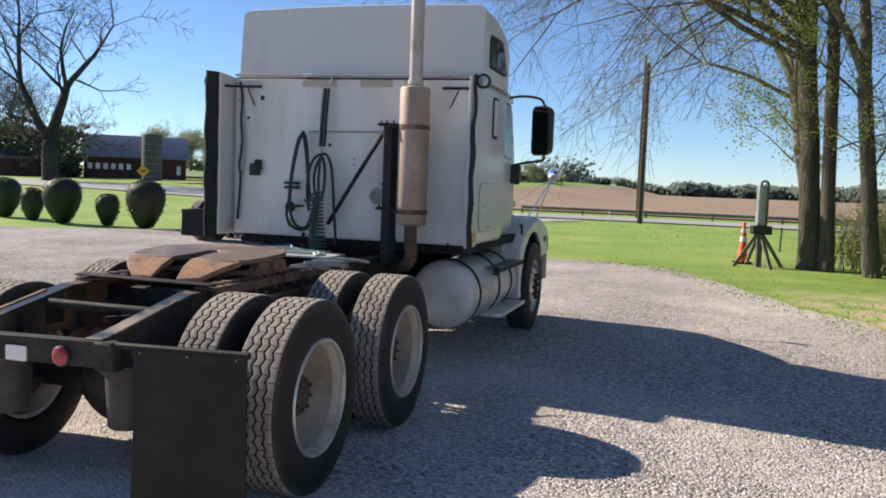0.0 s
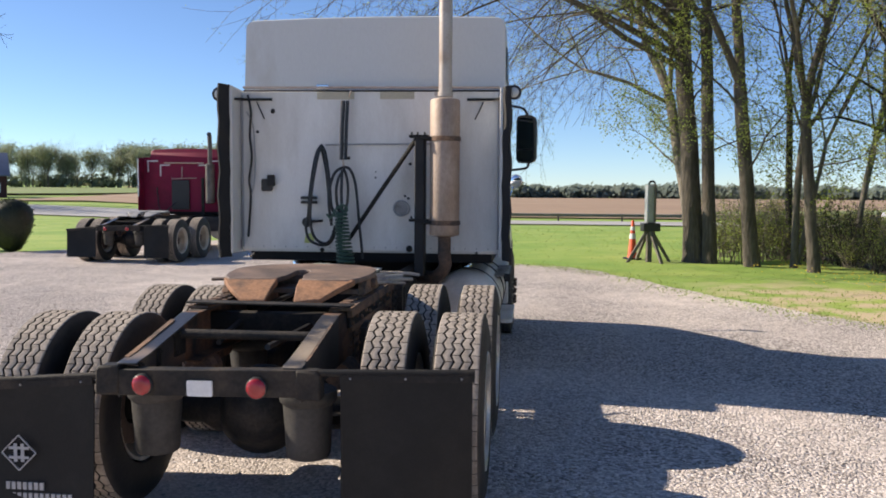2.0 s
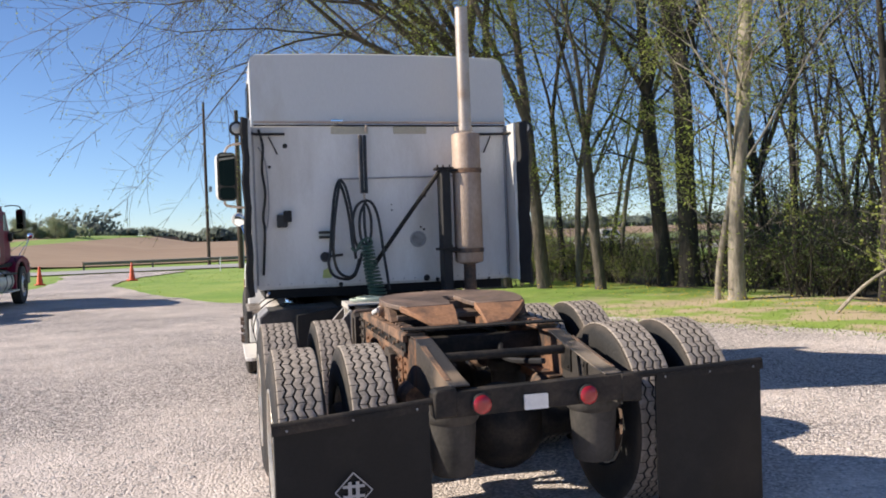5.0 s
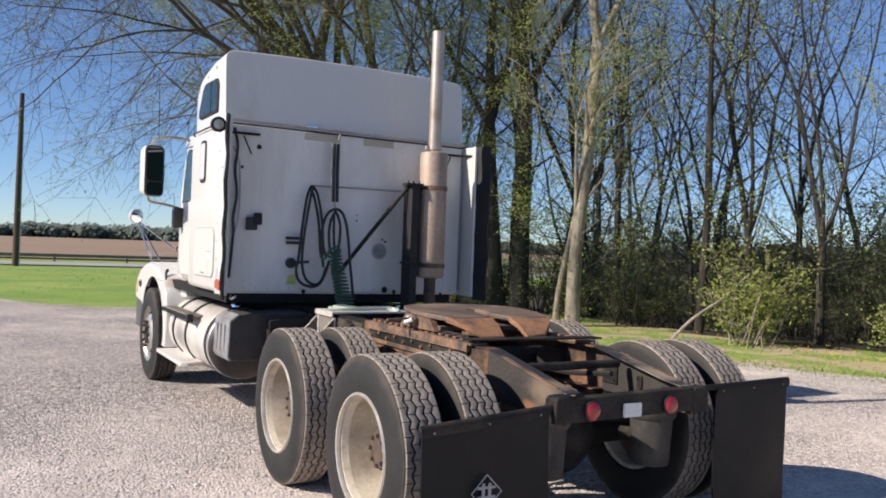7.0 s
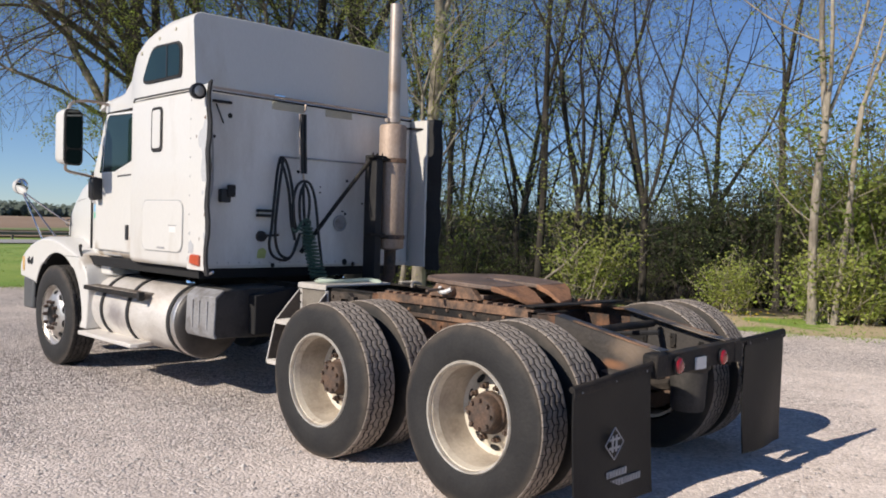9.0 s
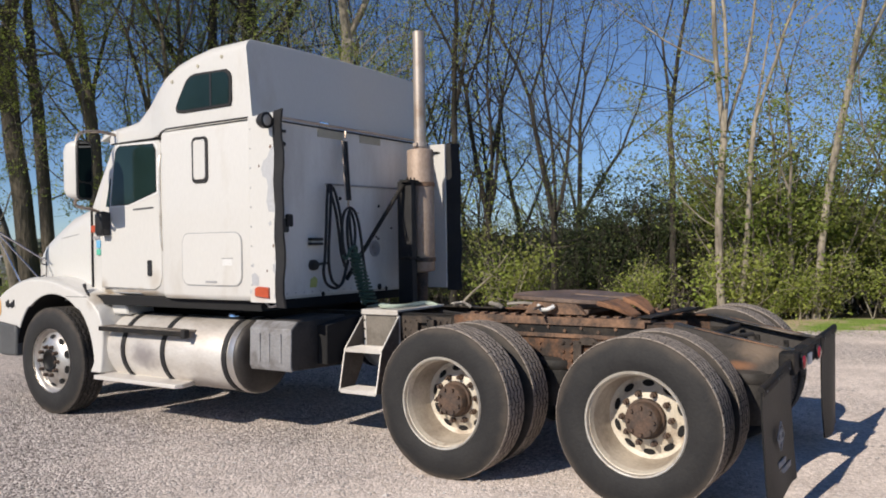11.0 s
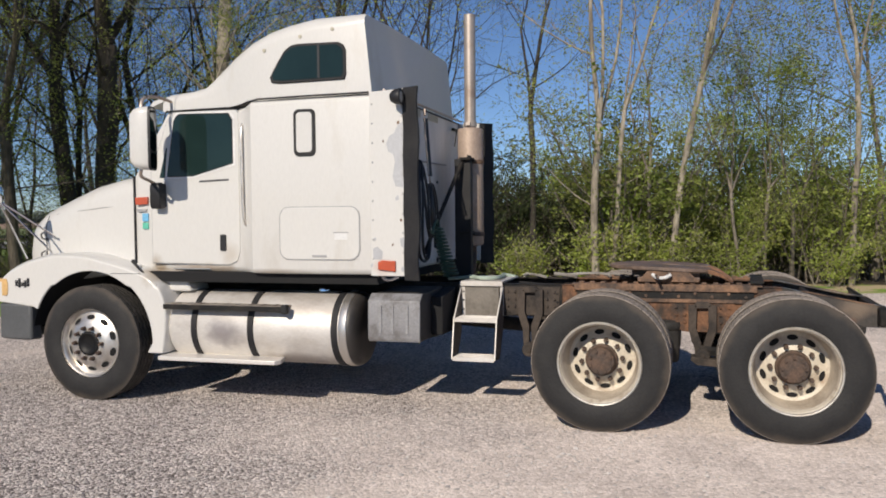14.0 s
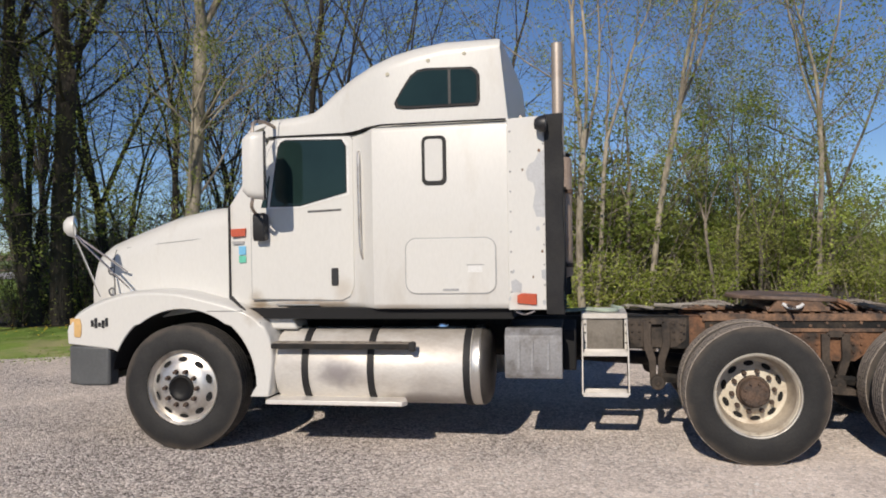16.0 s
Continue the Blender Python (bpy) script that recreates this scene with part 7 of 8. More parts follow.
        big = r.uniform(0.55, 0.85)
        for k in range(forks):
            q = math.cos(2 * math.pi * k / forks) * side + math.sin(2 * math.pi * k / forks) * end.cross(side)
            w = spread * (big if k == 0 else r.uniform(1.0, 1.5))
            self.grow(pts[-1], end + q * w, length * r.uniform(0.62, 0.86), max(twig, r1 * (0.84 if k == 0 else r.uniform(0.45, 0.68))), depth - 1, leaves, size, spread, lift, wander * 1.08, shoots, twig)

    def tree(self, height, r0, lean=(0, 0), depth=6, bole=0.30, spread=0.5, leaves=3, size=0.06, ivy=0, shoots=2, extra=(), low=4, lift=0.06, twig=0.0035):
        r = self.rng
        n = 6
        trunk = self.path(Vector((0, 0, -0.25)), Vector((lean[0], lean[1], 1)), height * bole, n, 0.055, 0.03)
        rs = [r0 * (1.4, 1.06, 1.0, 0.97, 0.94, 0.91, 0.88)[i] for i in range(n + 1)]
        # root flare as an extra low ring
        self.bar([trunk[0], trunk[0].lerp(trunk[1], 0.35)] + trunk[1:], [rs[0] * 1.15, rs[0] * 0.85] + rs[1:], 14)
        end = (trunk[-1] - trunk[-2]).normalized()
        side = end.cross(Vector((r.uniform(-1, 1), r.uniform(-1, 1), 0.1))).normalized()
        for k, w in enumerate((0.35, 1.0) if r.random() < 0.6 else (0.5, 0.8, 1.2)):
            q = math.cos(2.3 * k) * side + math.sin(2.3 * k) * end.cross(side)
            self.grow(trunk[-1], end + q * spread * w, height * 0.205 * r.uniform(0.9, 1.12), rs[-1] * (0.85 if k == 0 else r.uniform(0.5, 0.7)), depth - 1, leaves, size, spread, lift, 0.10, shoots, twig)
        # low side limbs on the bole
        for k in range(low):
            t = r.uniform(0.45, 1.0)
            i = min(n - 1, int(t * n))
            az = r.uniform(0, 6.28)
            self.grow(trunk[i].lerp(trunk[i + 1], t * n - i), Vector((math.cos(az), math.sin(az), r.uniform(0.2, 0.9))), height * r.uniform(0.06, 0.11), r0 * r.uniform(0.10, 0.2), max(1, depth - 3), leaves, size, spread, 0.03, 0.16, shoots, twig)
        for t, d, length, rr in extra:
            i = min(n - 1, int(t * n))
            self.grow(trunk[i].lerp(trunk[i + 1], t * n - i), Vector(d), length, rr, 5, max(1, leaves // 4), size * 0.8, 0.42, -0.035, 0.13, 3, 0.005)
        for k in range(ivy):
            t = r.random() ** 1.2 * 0.99
            i = min(n - 1, int(t * n))
            q = trunk[i].lerp(trunk[i + 1], t * n - i)
            a = r.uniform(0, 6.28)
            self.leaf(q + Vector((math.cos(a), math.sin(a), 0)) * (rs[i] + abs(r.gauss(0, 0.10))), 0.06)
        return self

    def bush(self, radius, height, stems, leaves, size, flat=0.0):
        r = self.rng
        for k in range(stems):
            az = r.uniform(0, 6.28)
            d = Vector((math.cos(az) * r.uniform(0.1, 0.9), math.sin(az) * r.uniform(0.1, 0.9), 1))
            L = height * r.uniform(0.55, 1.05)
            p0 = Vector((r.uniform(-0.3, 0.3) * radius, r.uniform(-0.3, 0.3) * radius, -0.1))
            pts = self.path(p0, d, L, 5, 0.16, 0.03)
            self.bar(pts, [0.018 * (1 - 0.16 * i) * (0.6 + 0.4 * height / 2) for i in range(6)], 4)
            for j in range(7):
                t = 0.25 + 0.75 * r.random()
                i = min(4, int(t * 5))
                q = pts[i].lerp(pts[i + 1], t * 5 - i)
                dd = Vector((r.uniform(-1, 1), r.uniform(-1, 1), r.uniform(-0.2, 0.8)))
                tw = self.path(q, dd, radius * r.uniform(0.25, 0.6), 3, 0.25, 0.03)
                self.bar(tw, [0.006, 0.005, 0.004, 0.003], 3)
                for m in range(leaves):
                    u = r.random() * 3
                    a = min(2, int(u))
                    self.leaf(tw[a].lerp(tw[a + 1], u - a) + Vector((r.gauss(0, 1), r.gauss(0, 1), r.gauss(0, 1) * 0.7)) * size * 1.3, size)
        return self

    def meshes(self, bark, leaf):
        a = bpy.data.meshes.new("trunk")
        a.from_pydata(self.v, [], self.f)
        a.materials.append(bark)
        a.shade_smooth()
        b = None
        if self.lf:
            b = bpy.data.meshes.new("crown")
            b.from_pydata(self.lv, [], self.lf)
            b.materials.append(leaf)
        return a, b


def plant(name, pair, x, y, rz, sc, label, category, group, parts=("trunk", "crown"), z=None):
    ob = thing(name, (x, y, land_z(x, y) - 0.03 if z is None else z), rz, label, category, group)
    ob.scale = (sc, sc, sc)
    for nm, me in zip(parts, pair):
        if me:
            new(nm, me).parent = ob
    return ob


R = random.Random(11)
# trees at the edge of the yard, each of its own growth
EDGE = "trees along the edge of the yard"


def edge_tree(seed, bark, leaf, x, y, rz, label, height, r0, lean=(0, 0), **more):
    plant("tree", Wood(seed).tree(height, r0, lean, **more).meshes(bark, leaf), x, y, rz, 1, label, "tree", EDGE)


edge_tree(1, BARK_SUNLIT, LEAF_BRIGHT, 5.47, 17.2, 0, "big grey-barked tree with limbs reaching over the yard, new leaves", 18, 0.225, (0.0, 0.0), bole=0.36, spread=0.55, leaves=16, size=0.05,
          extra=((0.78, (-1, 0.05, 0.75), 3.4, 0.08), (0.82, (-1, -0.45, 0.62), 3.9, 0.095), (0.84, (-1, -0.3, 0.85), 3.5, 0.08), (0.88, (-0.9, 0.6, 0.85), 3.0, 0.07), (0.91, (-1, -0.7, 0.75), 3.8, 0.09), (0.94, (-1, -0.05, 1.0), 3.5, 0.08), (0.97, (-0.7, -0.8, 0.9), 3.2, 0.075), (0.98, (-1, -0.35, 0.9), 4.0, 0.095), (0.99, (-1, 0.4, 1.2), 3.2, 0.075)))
edge_tree(2, BARK_SUNLIT, LEAF_BRIGHT, 5.78, 16.85, 70, "tall grey-barked tree standing close beside a bigger trunk", 17, 0.155, (0.03, -0.02), bole=0.36, leaves=28, size=0.058)
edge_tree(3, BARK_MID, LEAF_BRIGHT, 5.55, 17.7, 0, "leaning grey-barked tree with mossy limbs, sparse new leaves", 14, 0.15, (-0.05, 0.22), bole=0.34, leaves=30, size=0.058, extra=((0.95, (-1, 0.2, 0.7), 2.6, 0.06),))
edge_tree(4, BARK_SUNLIT, LEAF_BRIGHT, 6.62, 16.1, 20, "slender grey-brown tree with forked top", 15, 0.165, (-0.10, 0.02), bole=0.30, leaves=30, size=0.058)
edge_tree(5, BARK_SUNLIT, LEAF_BRIGHT, 7.6, 14.8, 130, "slender grey-brown tree with forked top", 15, 0.125, (0.03, 0.03), bole=0.26, leaves=30, size=0.058)
edge_tree(6, BARK_MID, LEAF_BRIGHT, 7.5, 15.95, 10, "thin young tree among bigger trunks", 11, 0.08, depth=5, leaves=24, size=0.055)
edge_tree(7, BARK, LEAF_BRIGHT, 9.72, 14.25, 40, "thick ivy-grown tree with broken limbs", 18, 0.235, (-0.02, 0.02), bole=0.33, leaves=12, size=0.045, ivy=700)
edge_tree(17, BARK, LEAF_BRIGHT, 9.35, 14.65, 0, "dark tree close beside a thick ivy-grown one", 17, 0.19, (-0.05, 0.05), leaves=12, size=0.045, ivy=200)
edge_tree(8, BARK_PALE, LEAF_BRIGHT, 8.55, 10.5, 0, "pale flaky-barked tree with ivy on its trunk", 16, 0.145, (0.03, -0.03), bole=0.40, spread=0.4, leaves=16, size=0.05, ivy=500, low=9)
edge_tree(9, BARK_PALE, LEAF_BRIGHT, 8.25, 10.75, 0, "thin young tree close to a pale trunk", 9, 0.06, (0.04, 0.02), depth=5, leaves=24, size=0.055, ivy=100)
edge_tree(10, BARK_PALE, LEAF_BRIGHT, 10.6, 2.65, 0, "pale slender tree with forked stem and yellow-green buds", 14.5, 0.078, (0.02, 0.02), depth=5, bole=0.26, spread=0.26, leaves=18, size=0.055, ivy=150, low=8)
edge_tree(12, BARK_PALE, LEAF_BRIGHT, 10.75, 2.35, 0, "pale slender stem leaning beside another", 12, 0.05, (0.12, -0.06), depth=5, bole=0.34, spread=0.36, leaves=16, size=0.055, ivy=40, low=6)

# the wood behind, from some shared growths
KINDS = []
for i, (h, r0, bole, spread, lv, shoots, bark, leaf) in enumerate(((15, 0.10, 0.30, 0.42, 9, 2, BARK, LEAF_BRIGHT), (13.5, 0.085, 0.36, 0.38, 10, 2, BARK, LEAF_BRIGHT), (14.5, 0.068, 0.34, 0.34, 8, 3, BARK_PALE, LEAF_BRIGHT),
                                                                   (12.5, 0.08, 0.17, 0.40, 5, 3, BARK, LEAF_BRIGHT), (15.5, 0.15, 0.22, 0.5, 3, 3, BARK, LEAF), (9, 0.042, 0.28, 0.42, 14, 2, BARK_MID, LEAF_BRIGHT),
                                                                   (12, 0.09, 0.25, 0.5, 22, 3, BARK_MID, LEAF_THICKET))):
    for seed in (30, 40):
        KINDS.append(Wood(seed + i).tree(h, r0, (R.uniform(-0.1, 0.1), R.uniform(-0.1, 0.1)), 5, bole, spread, lv, 0.085 if i == 6 else 0.055, ivy=60 * (i % 3), shoots=shoots, low=6).meshes(bark, leaf))
LABELS = ["tall bare-limbed woodland tree with sparse spring leaves", "thin grey woodland tree just coming into leaf", "pale slender woodland tree with yellow-green buds", "many-branched woodland tree with fine bare twigs", "stout forked woodland tree with mossy bark", "young woodland sapling with pale stem", "leafy green woodland tree with a full crown"]
spots = [(10.3, 8.7, 1, 1.0), (11.3, 8.3, 3, 1.05), (11.5, 6.7, 3, 1.1), (13.0, 11.4, 3, 1.0), (11.2, 12.2, 1, 1.0), (12.6, 14.6, 4, 1.0), (10.2, 15.6, 1, 0.95), (9.2, 17.4, 2, 1.0), (8.2, 18.6, 1, 1.1), (10.8, 18.0, 5, 1.3), (7.9, 17.0, 5, 1.2), (9.9, 19.8, 5, 1.3),
         (13.6, 4.6, 1, 1.0), (11.7, 1.25, 2, 1.05), (12.0, 1.55, 5, 1.15), (11.9, -0.2, 5, 0.9), (12.4, -0.9, 5, 1.0), (12.8, -2.6, 2, 1.0), (13.8, 0.0, 6, 0.6), (15.4, -1.0, 6, 0.7), (13.2, -1.6, 6, 0.6), (16.1, -3.8, 6, 1.1), (14.8, -6.2, 1, 1.0), (14.2, -10.4, 2, 1.0),
         (17.8, 11.8, 0, 1.0), (15.8, 13.0, 3, 1.0), (18.6, 15.5, 4, 1.0), (13.8, 17.8, 3, 1.0), (16.8, 19.6, 0, 1.0), (22.5, 13.5, 4, 1.0), (24.5, 17.0, 0, 1.0), (28.0, 14.0, 4, 1.1), (31.0, 16.0, 3, 1.1), (22.0, 22.0, 1, 1.0), (18.0, -9.5, 0, 1.0),
         (16.6, 16.8, 3, 1.1), (14.4, 20.8, 3, 1.0), (19.2, 21.5, 0, 1.05), (26.0, 27.0, 4, 1.1), (34.0, 22.0, 3, 1.2), (22.0, 26.0, 3, 1.1), (30.0, 19.5, 3, 1.15)]
for x, y, k, sc in spots:
    plant("tree", KINDS[2 * k + R.randrange(2)], x + R.uniform(-0.15, 0.15), y + R.uniform(-0.15, 0.15), R.uniform(0, 360), sc * R.uniform(0.92, 1.08), LABELS[k], "tree", "woodland trees")

# undergrowth: bare brush, leafy bushes, tall green thicket
BRUSH = [Wood(60 + i).bush(1.2, 1.9, 16, 6, 0.055).meshes(BARK, LEAF) for i in range(2)]
BRUSH_PALE = [Wood(64 + i).bush(1.2, 1.9, 16, 8, 0.06).meshes(BARK_MID, LEAF_BRIGHT) for i in range(2)]
LEAFY = [Wood(70 + i, False).bush(1.3, 2.0, 17, 20, 0.085).meshes(BARK_PALE, LEAF_BRIGHT) for i in range(2)]
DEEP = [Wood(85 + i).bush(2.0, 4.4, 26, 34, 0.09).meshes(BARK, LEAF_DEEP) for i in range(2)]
THICKET = [Wood(80 + i).bush(1.9, 4.6, 26, 34, 0.085).meshes(BARK_MID, m) for i, m in enumerate((LEAF_THICKET, LEAF_BRIGHT, LEAF_THICKET))]
plant("bush", LEAFY[0], 9.6, 6.75, 0, 0.95, "bright green leafy bush at the wood's edge", "bush", "undergrowth bushes", ("stem_tangle", "foliage"))
plant("bush", LEAFY[1], 10.95, 4.25, 40, 0.7, "bright green leafy bush at the wood's edge", "bush", "undergrowth bushes", ("stem_tangle", "foliage"))
bm = tube(B(), spline([(8.35, 7.45, -0.05), (8.75, 7.25, 0.42), (9.3, 7.0, 0.85), (9.7, 6.8, 1.3)], 4), [0.035 - 0.0018 * i for i in range(13)], 7)
solid("dead_branch", bm, BARK_PALE, "pale dead branch leaning out of a bush", "branch")
TALL = [Wood(75 + i).bush(1.9, 4.0, 24, 8, 0.075).meshes(BARK_MID, LEAF) for i in range(2)]
for i in range(42):
    y = R.uniform(3.0, 24)
    x = max(wood_edge(y) + 2.6, 8.6 + 0.45 * max(0, y - 12)) + R.uniform(0, 18)
    plant("bush", TALL[i % 2], x, y, R.uniform(0, 360), R.uniform(0.6, 1.2), "tall brown twiggy brush deep in the wood", "bush", "undergrowth bushes", ("stem_tangle", "foliage"))
for i in range(38):
    y = R.uniform(4.5, 18)
    x = wood_edge(y) + 1.6 + abs(R.gauss(0, 2.6))
    plant("bush", BRUSH[i % 2], x, y, R.uniform(0, 360), R.uniform(0.6, 1.25), "brown twiggy brush with few small leaves", "bush", "undergrowth bushes", ("stem_tangle", "foliage"))
for i in range(10):
    y = R.uniform(-8, 3.6)
    x = wood_edge(y) + 1.2 + abs(R.gauss(0, 1.0))
    plant("bush", LEAFY[i % 2], x, y, R.uniform(0, 360), R.uniform(0.45, 0.95), "green leafy bush at the wood's edge", "bush", "undergrowth bushes", ("stem_tangle", "foliage"))
for i in range(30):
    y = R.uniform(-9, 4.4)
    x = wood_edge(y) + 2.4 + R.uniform(0, 8.5)
    plant("thicket_bush", THICKET[i % 3], x, y, R.uniform(0, 360), R.uniform(0.65, 1.2), "tall tangled green thicket bush", "bush", "thicket bushes", ("stem_tangle", "foliage"))
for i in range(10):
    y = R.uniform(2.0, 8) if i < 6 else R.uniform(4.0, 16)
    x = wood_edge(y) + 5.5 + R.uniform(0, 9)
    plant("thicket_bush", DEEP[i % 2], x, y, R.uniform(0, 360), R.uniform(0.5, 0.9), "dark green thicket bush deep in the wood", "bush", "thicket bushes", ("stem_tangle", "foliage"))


for i in range(18):
    y = R.uniform(14.5, 23)
    x = max(wood_edge(y) + 1.2, 7.4) + R.uniform(0, 4.5)
    plant("bush", BRUSH_PALE[i % 2], x, y, R.uniform(0, 360), R.uniform(0.55, 1.0), "pale brown twiggy brush with small new leaves", "bush", "undergrowth bushes", ("stem_tangle", "foliage"))
for i in range(16):
    y = 17.3 + 0.36 * i
    x = 6.5 + 0.5 * (i % 5) + 0.18 * (y - 17) + R.uniform(-0.3, 0.3)
    plant("bush", (TALL if i % 4 == 3 else BRUSH_PALE)[i % 2], x, y, R.uniform(0, 360), R.uniform(0.6, 1.0) if i % 4 < 3 else 0.55, "pale brown twiggy brush with small new leaves", "bush", "undergrowth bushes", ("stem_tangle", "foliage"))
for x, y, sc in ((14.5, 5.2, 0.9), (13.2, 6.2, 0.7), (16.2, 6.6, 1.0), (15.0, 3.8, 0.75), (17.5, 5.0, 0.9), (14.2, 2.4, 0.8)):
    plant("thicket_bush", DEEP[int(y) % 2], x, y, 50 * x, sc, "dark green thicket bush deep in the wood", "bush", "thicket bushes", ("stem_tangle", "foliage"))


# ---- clipped egg-shaped shrubs on the far lawn ----
def shrub(x, y, w, h, seed):
    r = random.Random(seed)
    ob = thing("clipped_shrub", (x, y, land_z(x, y) - 0.035), r.uniform(0, 360), "dark green shrub clipped to an egg shape on the lawn", "shrub", "clipped shrubs")
    prof = [(0.0, 0.02), (0.16, 0.03), (0.26, 0.12), (0.42, 0.36), (0.50, 0.60), (0.47, 0.80), (0.34, 0.94), (0.16, 0.995), (0.0, 1.0)]
    bm = lathe(B(), [(q * w * 0.97, z * h) for q, z in prof], "z", 28)
    for v in bm.verts:
        v.co += noise.noise_vector(v.co * 4 + Vector((seed, 0, 0))) * 0.03
    part("foliage_body", bm, LEAF_DARK, ob)
    wd = Wood(seed)
    for i in range(1500):
        t = r.random()
        a = r.uniform(0, 6.283)
        k = min(len(prof) - 2, int(t * (len(prof) - 1)))
        u = t * (len(prof) - 1) - k
        q = (prof[k][0] + (prof[k + 1][0] - prof[k][0]) * u) * w
        z = (prof[k][1] + (prof[k + 1][1] - prof[k][1]) * u) * h
        wd.leaf(Vector((q * math.cos(a), q * math.sin(a), z)), 0.05)
    wd.bar([Vector((0, 0, -0.05)), Vector((0, 0, 0.1))], [0.06, 0.05], 6)
    a, b = wd.meshes(BARK, LEAF_DARK)
    new("stem", a).parent = ob
    new("leaf_cover", b).parent = ob


for i, (x, y, w, h) in enumerate(((-12.7, 17.3, 1.17, 1.42), (-14.2, 17.5, 0.70, 0.95), (-15.7, 17.3, 1.16, 1.38), (-17.4, 17.9, 0.72, 1.02), (-19.2, 18.6, 1.1, 1.3))):
    shrub(x, y, w, h, 200 + i)


# ---- post, cones, poles, guardrail ----
def post():
    ob = thing("meter_post", (4.34, 17.05, -0.03), 14, "grey metal cabinet on a timber post with raking timber legs", "post")
    part("timber_post", box(B(), -0.06, 0.06, -0.06, 0.06, -0.05, 1.0), POST_WOOD, ob, bevel=0.006)
    part("cabinet", slab(B(), round_rect(-0.10, 0.08, -0.09, 0.09, 0.01, 2), "z", 0.98, 1.90), GALV, ob, "tall grey metal cabinet", bevel=0.004)
    part("cabinet_back", box(B(), 0.08, 0.13, -0.10, 0.10, 0.96, 1.93), POST_WOOD, ob, bevel=0.004)
    bm = tube(B(), spline([(-0.02, 0, 1.90), (-0.02, 0, 1.97), (0.06, 0, 2.0), (0.12, 0, 1.96), (0.12, 0, 1.86)], 4), 0.025, 8)
    part("conduit_hook", bm, FRAME, ob)
    part("junction_box", box(B(), -0.20, 0.24, -0.13, 0.10, 0.76, 0.96), BLACK_PLASTIC, ob, "black junction box", bevel=0.01)
    for a in (10, 100, 190, 280):
        c, s = math.cos(radians(a)), math.sin(radians(a))
        bm = tube(B(), [(0.06 * c, 0.06 * s, 0.78), (0.62 * c, 0.62 * s, -0.05)], 0.05, 4)
        part("raking_leg", bm, POST_WOOD, ob)


def cone(x, y, h, bands):
    ob = thing("traffic_cone", (x, y, land_z(x, y) - 0.02), 20, "orange traffic cone with white bands" if bands else "small plain orange traffic cone", "cone", "traffic cones")
    part("base", slab(B(), round_rect(-0.19, 0.19, -0.19, 0.19, 0.04, 3), "z", 0.0, 0.04), CONE if not bands else BLACK_RUBBER, ob, bevel=0.006)
    rb, rt = (0.13, 0.035)
    part("body", lathe(B(), [(rb, 0.04), (rb * 0.93, 0.06), (rt, h - 0.02), (rt * 0.7, h), (0, h)], "z", 24), CONE, ob)
    if bands:
        for z0, z1 in ((0.52, 0.66), (0.74, 0.84)):
            def rad(z):
                return rb + (rt - rb) * (z * h - 0.05) / (h - 0.07) + 0.004
            part("white_band", lathe(B(), [(rad(z0), z0 * h), (rad(z1), z1 * h), (rad(z1) - 0.004, z1 * h), (rad(z0) - 0.004, z0 * h)], "z", 24, closed=True), CONE_WHITE, ob)


post()
cone(4.02, 17.75, 1.0, True)
cone(-8.4, 31.0, 0.72, False)
cone(-5.05, 31.2, 0.72, False)


def pole(x, y, h, fittings):
    ob = thing("utility_pole", (x, y, land_z(x, y) - 0.05), 0, "tall brown wooden utility pole" + (" with small fittings" if fittings else " with a conduit"), "pole", "utility poles")
    part("shaft", tube(B(), [(0, 0, -0.3), (0.02, 0, h * 0.5), (0.05, 0, h)], [0.17, 0.15, 0.115], 14), POLE_WOOD, ob)
    if fittings:
        for z in (h - 1.2, h - 4.0, h - 6.0):
            part("insulator", tube(B(), [(-0.1, 0, z), (-0.28, 0, z)], 0.07, 8), GALV, ob)
        part("transformer", lathe(B(), [(0, 0), (0.16, 0.02), (0.16, 0.5), (0.1, 0.56), (0, 0.57)], "z", 16, at=(0.40, 0, h - 8.6)), GALV, ob)
    else:
        part("conduit", tube(B(), [(0.17, -0.05, 0), (0.15, -0.05, h * 0.8)], 0.04, 8), GALV, ob)


pole(-2.97, 79.6, 15.6, True)
pole(-0.515, 47.6, 9.5, False)

rail = thing("guardrail", (0, 0, 0), 0, "weathered steel guardrail on posts along the road", "guardrail")
bm = B()
pts = [(x, 77.5 - 0.045 * x) for x in range(-14, 160, 6)]
for side in (0,):
    secs = []
    for x, y in pts:
        z = land_z(x, y)
        secs.append([(x, y + dy, z + h) for dy, h in ((0.0, 0.42), (-0.07, 0.47), (-0.07, 0.53), (0.0, 0.58), (-0.07, 0.63), (-0.07, 0.69), (0.0, 0.74), (0.03, 0.74), (0.03, 0.42))])
    loft(bm, secs)
part("beam", bm, GUARD, rail)
for x, y in pts:
    z = land_z(x, y)
    part("guard_post", box(B(), x - 0.08, x + 0.08, y + 0.03, y + 0.18, z - 0.1, z + 0.76), POST_WOOD, rail)

# marker stake by the drive
for x, y in ((-1.7, 41.5), (5.3, 23.0)):
    bm = tube(B(), [(x, y, land_z(x, y) - 0.1), (x + 0.02, y, land_z(x, y) + 0.7)], 0.03, 6)
    solid("marker_stake", bm, CONE_WHITE if x < 0 else POST_WOOD, "thin upright stake standing in the grass", "stake")


